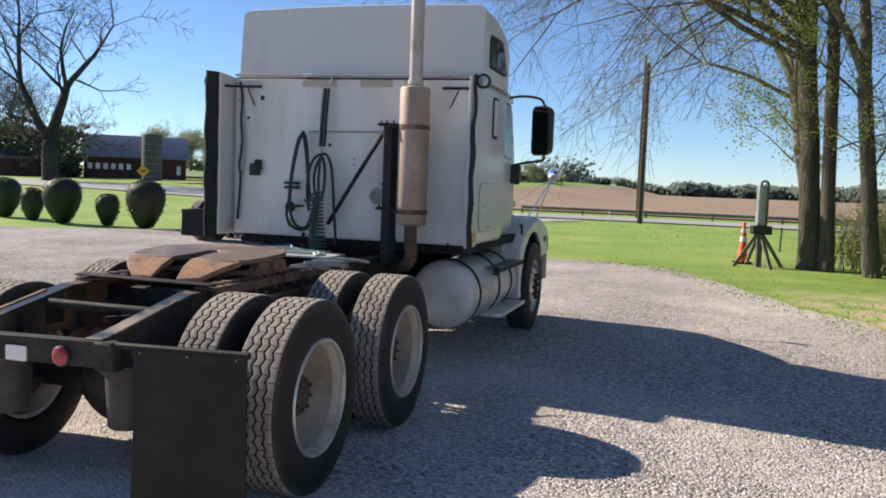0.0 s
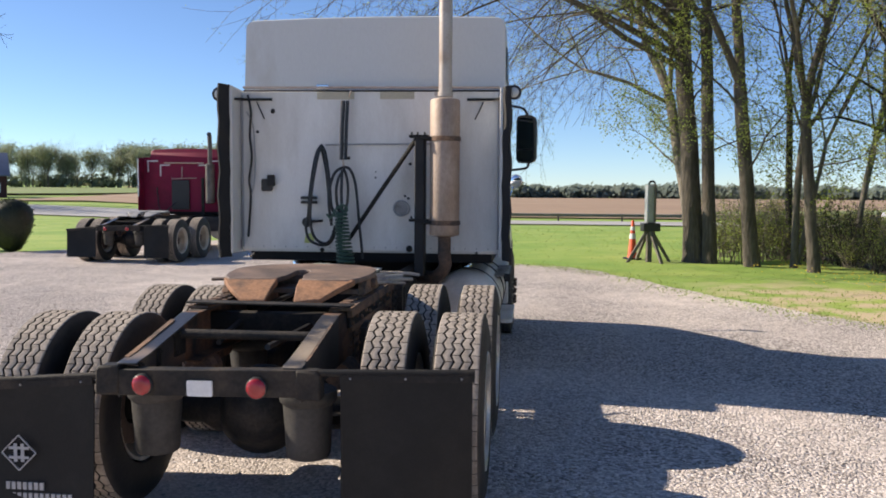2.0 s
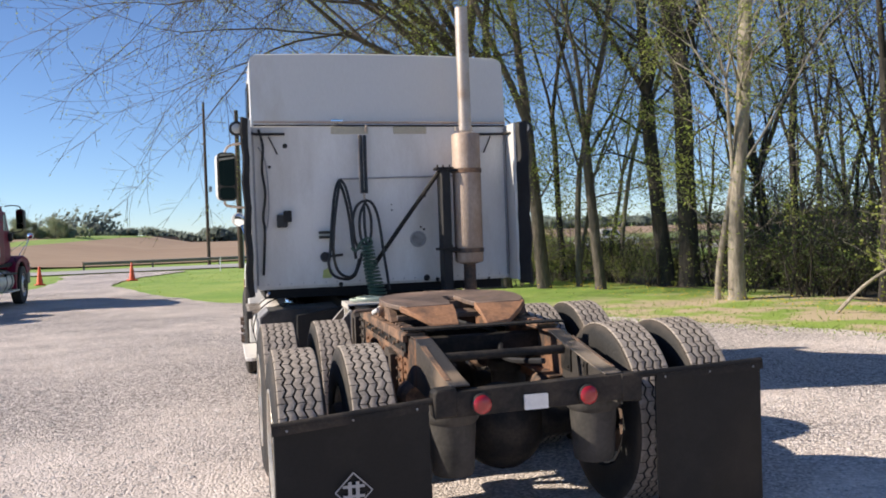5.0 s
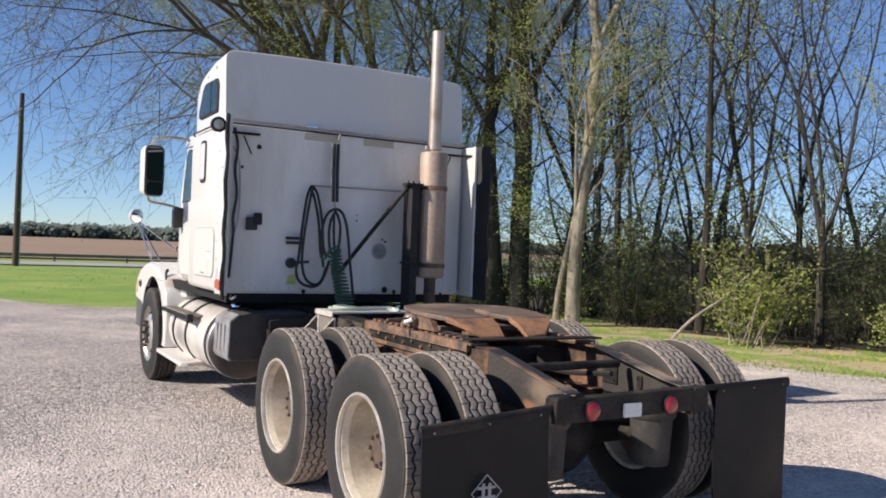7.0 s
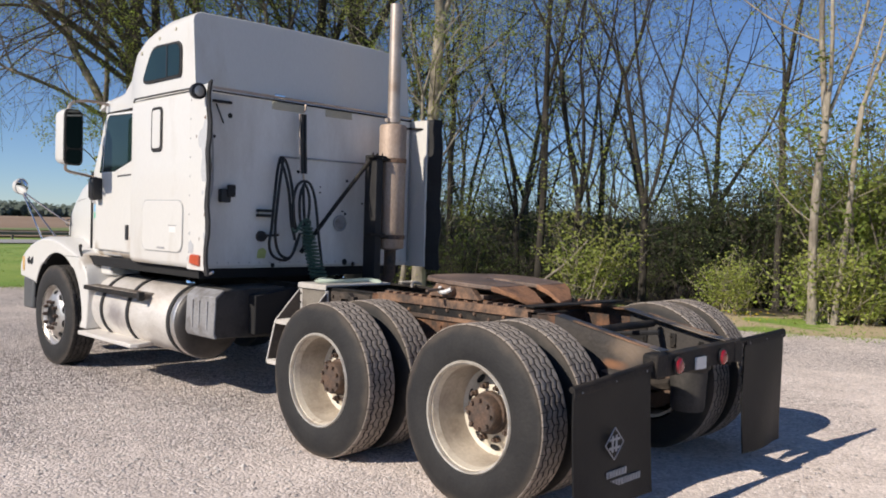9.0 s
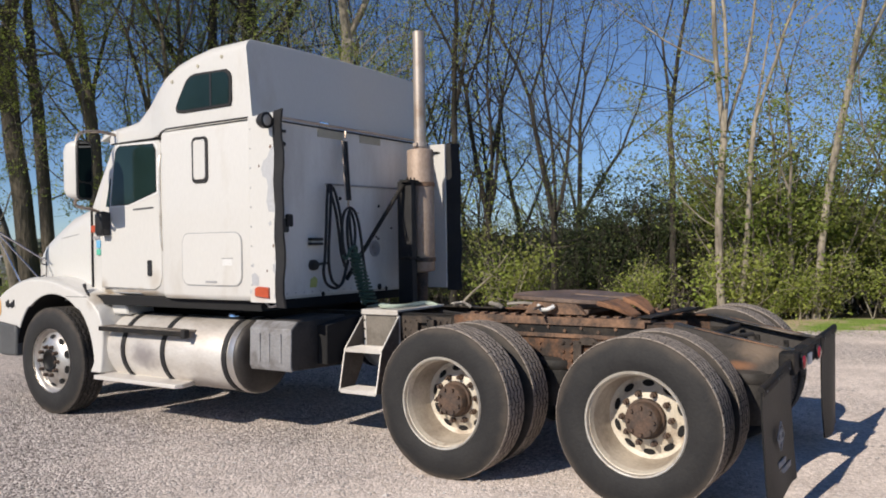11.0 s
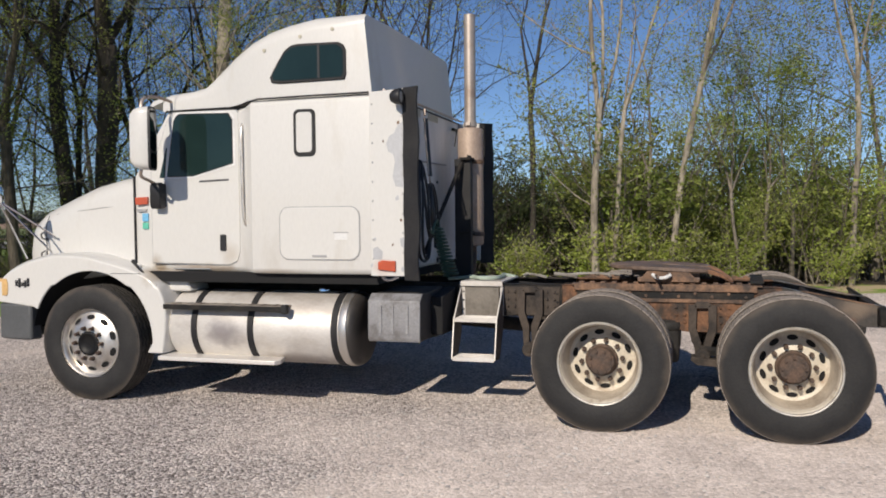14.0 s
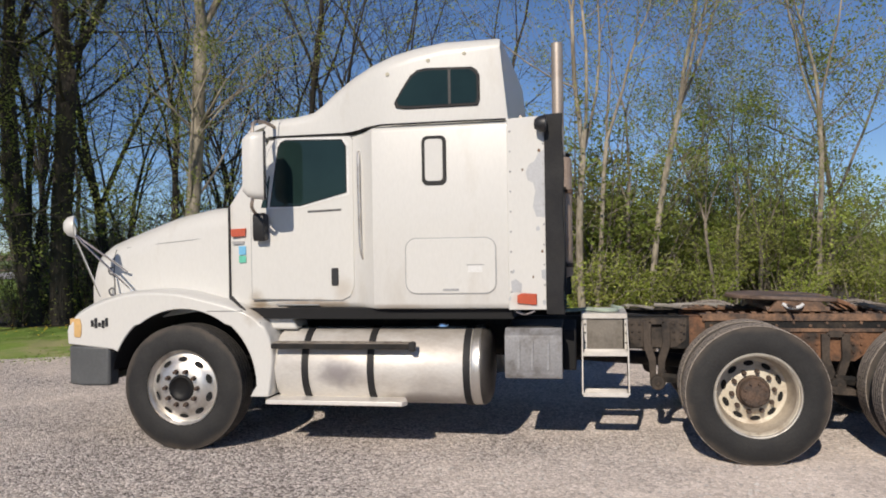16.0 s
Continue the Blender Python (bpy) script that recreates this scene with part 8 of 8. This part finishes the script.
# ---- white pickup on the road ----
def pickup(x, y, rz):
    ob = thing("pickup_truck", (x, y, land_z(x, y)), rz, "white crew-cab pickup truck on the road", "pickup")
    body = [(-2.9, 0.50), (-2.92, 0.95), (-2.85, 1.05), (-1.0, 1.08), (-0.95, 1.10), (0.95, 1.10), (1.3, 1.08), (2.55, 1.0), (2.85, 0.85), (2.9, 0.48), (2.3, 0.42)]
    for cx in (1.85, -1.75):
        arch = [(cx + 0.46 * math.cos(radians(a)), 0.40 + 0.46 * math.sin(radians(a))) for a in range(0, 181, 20)]
        body += arch if cx > 0 else arch
    part("body", slab(B(), body, "y", -0.98, 0.98), PICKUP_WHITE, ob, bevel=0.05)
    bm = loft(B(), [[(-0.95, -0.9, 1.09), (1.35, -0.9, 1.09), (1.35, 0.9, 1.09), (-0.95, 0.9, 1.09)], [(-0.85, -0.72, 1.85), (0.55, -0.72, 1.85), (0.55, 0.72, 1.85), (-0.85, 0.72, 1.85)]])
    part("cab", bm, PICKUP_WHITE, ob, bevel=0.06)
    for s in (-1, 1):
        for a, b in ((-0.78, -0.05), (0.05, 0.85)):
            t0, t1 = 1.2, 1.72
            bm = B()
            def q(xx, z):
                return (xx if z < 1.5 or xx < 0.5 else 0.55, s * (0.915 - 0.18 * (z - 1.09) / 0.76), z)
            bm.faces.new([bm.verts.new(p) for p in (q(a, t0), q(b, t0), q(b, t1), q(a, t1))])
            part("side_window", bm, GLASS, ob, smooth=0)
        for cx in (1.85, -1.75):
            bm = lathe(B(), [(0.24, -0.10), (0.37, -0.12), (0.39, -0.08), (0.39, 0.08), (0.37, 0.12), (0.24, 0.10)], "y", 28, at=(cx, s * 0.86, 0.39))
            w = part("wheel", bm, TYRE, ob)
            part("rim", lathe(B(), [(0, s * 0.06), (0.12, s * 0.09), (0.24, s * 0.10), (0.245, s * 0.05)], "y", 24, at=(cx, s * 0.86, 0.39)), STACK, w)
    bm = B()
    bm.faces.new([bm.verts.new(p) for p in ((1.30, -0.82, 1.14), (1.30, 0.82, 1.14), (0.60, 0.70, 1.80), (0.60, -0.70, 1.80))])
    part("windshield", bm, GLASS, ob, smooth=0)
    for s in (-1, 1):
        part("headlight", box(B(), 2.70, 2.88, *sorted((s * 0.62, s * 0.96)), 0.74, 0.92), LAMP_CLEAR, ob, bevel=0.02)
        part("tail_lamp", box(B(), -2.94, -2.86, *sorted((s * 0.84, s * 0.97)), 0.72, 1.0), RED_LENS, ob, bevel=0.01)


pickup(33.0, 67.5, -2)


# ---- far tree lines ----
def far_line(name, pts, h0, h1, n, size, label, seed):
    r = random.Random(seed)
    v, f = [], []
    for i in range(n):
        t = r.random() * (len(pts) - 1)
        k = int(t)
        x = pts[k][0] + (pts[k + 1][0] - pts[k][0]) * (t - k) + r.gauss(0, size * 1.5)
        y = pts[k][1] + (pts[k + 1][1] - pts[k][1]) * (t - k) + r.gauss(0, size * 2)
        crest = h0 + (h1 - h0) * (0.5 + 0.5 * noise.noise((x * 0.05, y * 0.05, seed))) * (1.0 + 0.35 * noise.noise((x * 0.2, y * 0.2, seed)))
        z = land_z(x, y) + crest * r.random() ** 0.8
        c = Vector((x, y, z))
        a = Vector((r.uniform(-1, 1), r.uniform(-1, 1), r.uniform(-0.4, 0.4))).normalized() * size * r.uniform(0.5, 1.1)
        b = Vector((r.uniform(-0.4, 0.4), r.uniform(-0.4, 0.4), 1)).normalized() * size * r.uniform(0.4, 1.0)
        e = len(v)
        v += [c - a, c - b * 0.8 + a * 0.2, c + a, c + a * 0.3 + b, c - a * 0.5 + b * 0.7]
        f.append((e, e + 1, e + 2, e + 3, e + 4))
    me = bpy.data.meshes.new(name)
    me.from_pydata(v, [], f)
    me.materials.append({"wood_backdrop": BACK_LEAF, "farm_shrubbery": BACK_LEAF}.get(name, FAR_LEAF))
    return tagged(new(name, me), label, "woods", kind="stuff")


def tree_row(name, pts, h0, h1, trees, pieces, size, material, label, seed, wide=(0.6, 0.95)):
    """A far row of trees: each crown a cloud of leaf tufts turned to sun and viewer for even light, on a thin trunk."""
    r = random.Random(seed)
    v, f = [], []
    for i in range(trees):
        t = (i + r.random()) / trees * (len(pts) - 1)
        k = min(len(pts) - 2, int(t))
        x = pts[k][0] + (pts[k + 1][0] - pts[k][0]) * (t - k) + r.gauss(0, 2)
        y = pts[k][1] + (pts[k + 1][1] - pts[k][1]) * (t - k) + r.gauss(0, 5)
        h = (h0 + (h1 - h0) * (0.5 + 0.6 * noise.noise((x * 0.03, y * 0.03, seed)))) * r.uniform(0.8, 1.15)
        w = h * r.uniform(*wide)
        g = land_z(x, y)
        for j in range(pieces):
            d = Vector((r.gauss(0, 1), r.gauss(0, 1), r.gauss(0, 1))).normalized()
            q = r.random() ** 0.35 * (1 + 0.3 * noise.noise(d * 2.0 + Vector((i, 0, 0))))
            c = Vector((x + d.x * w * q, y + d.y * w * q, g + h * (0.46 + 0.50 * d.z * q)))
            # tufts lean towards the sun and the viewer, so the row looks evenly lit
            nn = (d * 0.5 + Vector((-0.7, -0.35, 0.45)) + Vector((r.gauss(0, 0.2), r.gauss(0, 0.2), r.gauss(0, 0.2)))).normalized()
            a = nn.orthogonal().normalized()
            b = nn.cross(a)
            s = size * r.uniform(0.5, 1.1)
            e = len(v)
            for m in range(5):
                u = 2 * math.pi * m / 5 + j
                v.append(c + (a * math.cos(u) + b * math.sin(u)) * s * r.uniform(0.6, 1.1))
            f.append((e, e + 1, e + 2, e + 3, e + 4))
        e = len(v)
        v += [Vector((x - 0.15, y, g - 0.3)), Vector((x + 0.15, y, g - 0.3)), Vector((x + 0.1, y, g + h * 0.5)), Vector((x - 0.1, y, g + h * 0.5))]
        f.append((e, e + 1, e + 2, e + 3))
    me = bpy.data.meshes.new(name)
    me.from_pydata(v, [], f)
    me.materials.append(material)
    return tagged(new(name, me), label, "woods", kind="stuff")


# ---- farm across the road ----
def barn():
    ob = thing("barn", (-71.7, 94.6, land_z(-71.7, 94.6) - 0.1), 37, "long dark red barn with a bluish metal roof", "barn")
    L, W, E, H = 12.8, 8.0, 3.0, 5.7
    part("wall", slab(B(), [(-W / 2, 0), (W / 2, 0), (W / 2, E), (0, H - 0.2), (-W / 2, E)], "x", -L / 2, L / 2), BARN_RED, ob)
    for s in (-1, 1):
        bm = loft(B(), [[(x, s * (W / 2 + 0.5), E - 0.25), (x, s * W / 4, (E + H) / 2 + 0.35), (x, 0, H), (x, 0, H + 0.15), (x, s * W / 4, (E + H) / 2 + 0.5), (x, s * (W / 2 + 0.5), E - 0.1)] for x in (-L / 2 - 0.4, L / 2 + 0.4)])
        part("roof", bm, BARN_ROOF, ob)
    for i in range(6):
        x = -L / 2 + 0.5 + i * 0.95
        w = part("window", box(B(), x, x + 0.55, -W / 2 - 0.06, -W / 2 + 0.02, 1.2, 1.95), CONE_WHITE, ob, "small white-painted window")
    part("window", box(B(), L / 2 - 1.2, L / 2 - 0.7, -W / 2 - 0.06, -W / 2 + 0.02, 0.7, 1.9), CONE_WHITE, ob, "small white-painted window")
    lean = thing("shed", (-80.5, 84.5, land_z(-80.5, 84.5) - 0.1), 43, "low dark red shed beside the barn", "shed")
    part("wall", box(B(), -6, 6, -3, 3, 0, 2.3), BARN_RED, lean)
    part("roof", slab(B(), [(-3.4, 2.2), (3.4, 2.2), (3.4, 2.35), (0, 3.3), (-3.4, 2.35)], "x", -6.4, 6.4), SILO, lean)
    s = thing("silo", (-63.2, 86.5, land_z(-63.2, 86.5) - 0.1), 0, "weathered concrete silo in front of the barn", "silo")
    part("cylinder", lathe(B(), [(1.22, 0), (1.22, 5.6), (1.1, 5.8), (0, 5.9)], "z", 28), SILO, s)
    for i in range(6):
        part("hoop", lathe(B(), [(1.22, 0.5 + i * 0.8), (1.245, 0.51 + i * 0.8), (1.245, 0.56 + i * 0.8), (1.22, 0.57 + i * 0.8)], "z", 28, closed=True), GUARD, s)
    sg = thing("road_sign", (-34.1, 45.8, land_z(-34, 45.8) - 0.25), 40, "yellow diamond road sign with black arrow on a post", "sign")
    part("sign_post", tube(B(), [(0, 0.03, -0.1), (0, 0.03, 2.0)], 0.03, 6), GALV, sg)
    face = part("sign_face", slab(B(), [(0, 1.55), (0.42, 1.97), (0, 2.39), (-0.42, 1.97)], "y", -0.01, 0.01), SIGN_YELLOW, sg)
    part("arrow", slab(B(), [(-0.2, 1.93), (0.05, 1.93), (0.05, 1.85), (0.22, 1.97), (0.05, 2.09), (0.05, 2.01), (-0.2, 2.01)], "y", -0.016, -0.011), BLACK_PLASTIC, face)


barn()
far_line("farm_shrubbery", [(-104, 84), (-90, 82), (-80, 83), (-74, 86)], 4.0, 8.0, 3600, 0.45, "dark evergreen growth in front of the barn", 12)
BARE = Wood(91).tree(20, 0.52, (0, 0), 7, 0.15, 0.62, 1, 0.10, low=8, twig=0.016).meshes(BARK, LEAF)
plant("tree", BARE, -60.7, 66.6, 0, 1.5, "large bare spreading tree across the road", "tree", "trees by the farm")
for x, y, sc, rz in ((-92, 96, 1.0, 50), (-104, 104, 1.0, 140), (-84, 99, 0.8, 230), (-76, 108, 0.7, 20)):
    plant("tree", BARE if sc >= 1 else KINDS[4], x, y, rz, sc, "large bare spreading tree by the farm" if sc >= 1 else LABELS[4], "tree", "trees by the farm")


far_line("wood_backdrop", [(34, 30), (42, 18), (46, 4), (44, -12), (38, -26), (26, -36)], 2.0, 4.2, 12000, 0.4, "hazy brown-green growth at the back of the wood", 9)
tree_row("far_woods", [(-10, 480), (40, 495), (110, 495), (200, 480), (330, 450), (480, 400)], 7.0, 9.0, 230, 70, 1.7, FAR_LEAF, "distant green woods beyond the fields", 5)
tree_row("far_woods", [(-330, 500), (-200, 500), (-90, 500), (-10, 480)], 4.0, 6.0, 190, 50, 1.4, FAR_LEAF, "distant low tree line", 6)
tree_row("far_woods", [(-75, 395), (-60, 390), (-52, 392)], 12, 16, 5, 160, 1.2, FAR_LEAF, "distant clump of trees", 7)
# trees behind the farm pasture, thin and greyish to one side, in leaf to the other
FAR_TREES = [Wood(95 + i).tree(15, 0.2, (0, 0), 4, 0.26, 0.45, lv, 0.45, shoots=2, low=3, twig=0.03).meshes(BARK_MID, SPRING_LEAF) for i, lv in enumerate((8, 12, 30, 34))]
for i in range(62):
    t = (i + R.random()) / 62
    x, y = -150 + 105 * t + R.uniform(-1, 1), 205 + 57 * t + R.uniform(-8, 8)
    k = R.randrange(2) if R.random() > 1.2 * t + 0.35 else 2 + R.randrange(2)
    plant("tree", FAR_TREES[k], x, y, R.uniform(0, 360), R.uniform(0.65, 1.05) * (1.0 if t < 0.62 else 0.52), "bare-twigged grey tree in a row behind a pasture" if k < 2 else "tree in spring leaf paled as by haze behind a pasture", "tree", "trees behind the pasture")
tree_row("spring_hedge", [(-150, 212), (-118, 222), (-95, 242), (-62, 257), (-45, 269)], 3.0, 5.0, 80, 60, 0.9, SPRING_LEAF, "low green hedge behind a pasture", 8)
for i in range(16):
    t = i / 15
    x, y = -150 + 95 * t, 200 + 50 * t + R.uniform(-4, 4)
    plant("tree", KINDS[i % 5], x, y, R.uniform(0, 360), R.uniform(0.75, 1.0), LABELS[i % 5], "tree", "trees behind the field")
outline_sheet("left_field", [(x, y, 0) for x, y in ((-150, 110), (-75, 112), (-55, 130), (-45, 190), (-70, 225), (-150, 190))], 0.04, SOIL, "pale brown field with a green strip", "field", wobble=1.0, step=4, wob_scale=0.05)


# ---- loose cover: stones on the yard, blades and flowers in the grass ----
def inside(px, py, poly):
    c = np.zeros(len(px), bool)
    n = len(poly)
    for i in range(n):
        x0, y0 = poly[i]
        x1, y1 = poly[(i + 1) % n]
        if y0 == y1:
            continue
        hit = ((y0 > py) != (y1 > py)) & (px < (x1 - x0) * (py - y0) / (y1 - y0) + x0)
        c ^= hit
    return c


rng = np.random.default_rng(4)


def scatter_mesh(name, v, f, material, label, category):
    me = bpy.data.meshes.new(name)
    me.from_pydata(v.reshape(-1, 3).tolist(), [], f.tolist())
    me.materials.append(material)
    return tagged(new(name, me), label, category, kind="stuff")


N = 76000
px, py = rng.uniform(-9, 7.5, N), rng.uniform(-5, 13, N)
ok = inside(px, py, YARD) & (rng.random(N) < np.clip(1.25 - np.hypot(px + 0.5, py - 1) / 14, 0.15, 1) * np.clip(0.4 + (py + 1.0) / 5, 0.4, 1))
px, py = px[ok], py[ok]
k = len(px)
sz = rng.uniform(0.006, 0.018, k) * (1 + 0.7 * (rng.random(k) < 0.08))
octa = np.array([(1, 0, 0), (0, 1, 0), (-1, 0, 0), (0, -1, 0), (0, 0, 1), (0, 0, -0.4)], float)
v = octa[None] * (sz[:, None, None] * rng.uniform(0.55, 1.15, (k, 6, 1)) * np.array([1, 1, 0.42]))
a = rng.uniform(0, 6.28, k)
ca, sa = np.cos(a)[:, None], np.sin(a)[:, None]
v = np.stack([v[..., 0] * ca - v[..., 1] * sa + px[:, None], v[..., 0] * sa + v[..., 1] * ca + py[:, None], v[..., 2] + 0.003 + np.array([land_z(p, q) for p, q in zip(px, py)])[:, None]], -1)
tri = np.array([(0, 1, 4), (1, 2, 4), (2, 3, 4), (3, 0, 4)])
scatter_mesh("gravel_stones", v, (tri[None] + 6 * np.arange(k)[:, None, None]).reshape(-1, 3), STONE, "loose pale limestone chips lying on the yard", "gravel")

N = 120000
px, py = rng.uniform(-26, 12, N), rng.uniform(-6, 40, N)
edge = np.array([wood_edge(q) for q in py])
ok = ~inside(px, py, YARD) & (px < edge + 2.0) & ((py < 11) | (rng.random(N) < 0.12)) & ((px > -7) | (rng.random(N) < 0.3))
px, py = px[ok], py[ok]
k = len(px)
h = rng.uniform(0.015, 0.04, k) * (1 + 0.8 * (rng.random(k) < 0.08))
a = rng.uniform(0, 6.28, k)
wd = rng.uniform(0.006, 0.014, k) * (1 + np.clip(py - 12, 0, 20) / 16)
z = np.array([land_z(x, y) for x, y in zip(px, py)]) - 0.036
v = np.stack([np.stack([px - np.cos(a) * wd, py - np.sin(a) * wd, z], -1), np.stack([px + np.cos(a) * wd, py + np.sin(a) * wd, z], -1),
              np.stack([px + rng.normal(0, 0.02, k), py + rng.normal(0, 0.02, k), z + h], -1)], 1)
scatter_mesh("grass_blades", v, np.arange(3 * k).reshape(-1, 3), BLADE, "short bright green grass blades", "grass")

N = 380
py = rng.uniform(3, 16, N)
px = np.array([wood_edge(q) for q in py]) + rng.normal(0.2, 0.6, N)
ok = ~inside(px, py, YARD)
px, py = px[ok], py[ok]
k = len(px)
v = octa[None] * np.array([0.018, 0.018, 0.012]) + np.stack([px, py, np.array([land_z(x, y) for x, y in zip(px, py)]) + rng.uniform(0.04, 0.10, k)], -1)[:, None]
scatter_mesh("yellow_flowers", v, (tri[None] + 6 * np.arange(k)[:, None, None]).reshape(-1, 3), DANDELION, "small yellow flowers in the grass by the wood", "flowers")

# ragged edge of the yard: tufts creeping in, chips thrown out
seg = [(Vector(p), Vector(q)) for p, q in zip(YARD[1:9], YARD[2:10])]
N = 2600
pick = rng.integers(0, len(seg), N)
t = rng.random(N)
base = np.array([seg[i][0].lerp(seg[i][1], u)[:] for i, u in zip(pick, t)])
clump = np.sin(base[:, 0] * 5.1 + base[:, 1] * 3.3) * 0.12
px, py = base[:, 0] - 0.12 + clump + rng.normal(0, 0.28, N), base[:, 1] - 0.08 + rng.normal(0, 0.28, N)
a = rng.uniform(0, 6.28, N)
wd = rng.uniform(0.008, 0.016, N)
v = np.stack([np.stack([px - np.cos(a) * wd, py - np.sin(a) * wd, np.zeros(N)], -1), np.stack([px + np.cos(a) * wd, py + np.sin(a) * wd, np.zeros(N)], -1),
              np.stack([px + rng.normal(0, 0.025, N), py + rng.normal(0, 0.025, N), rng.uniform(0.01, 0.035, N)], -1)], 1)
scatter_mesh("grass_tufts", v, np.arange(3 * N).reshape(-1, 3), BLADE, "thin grass creeping into the gravel's edge", "grass")
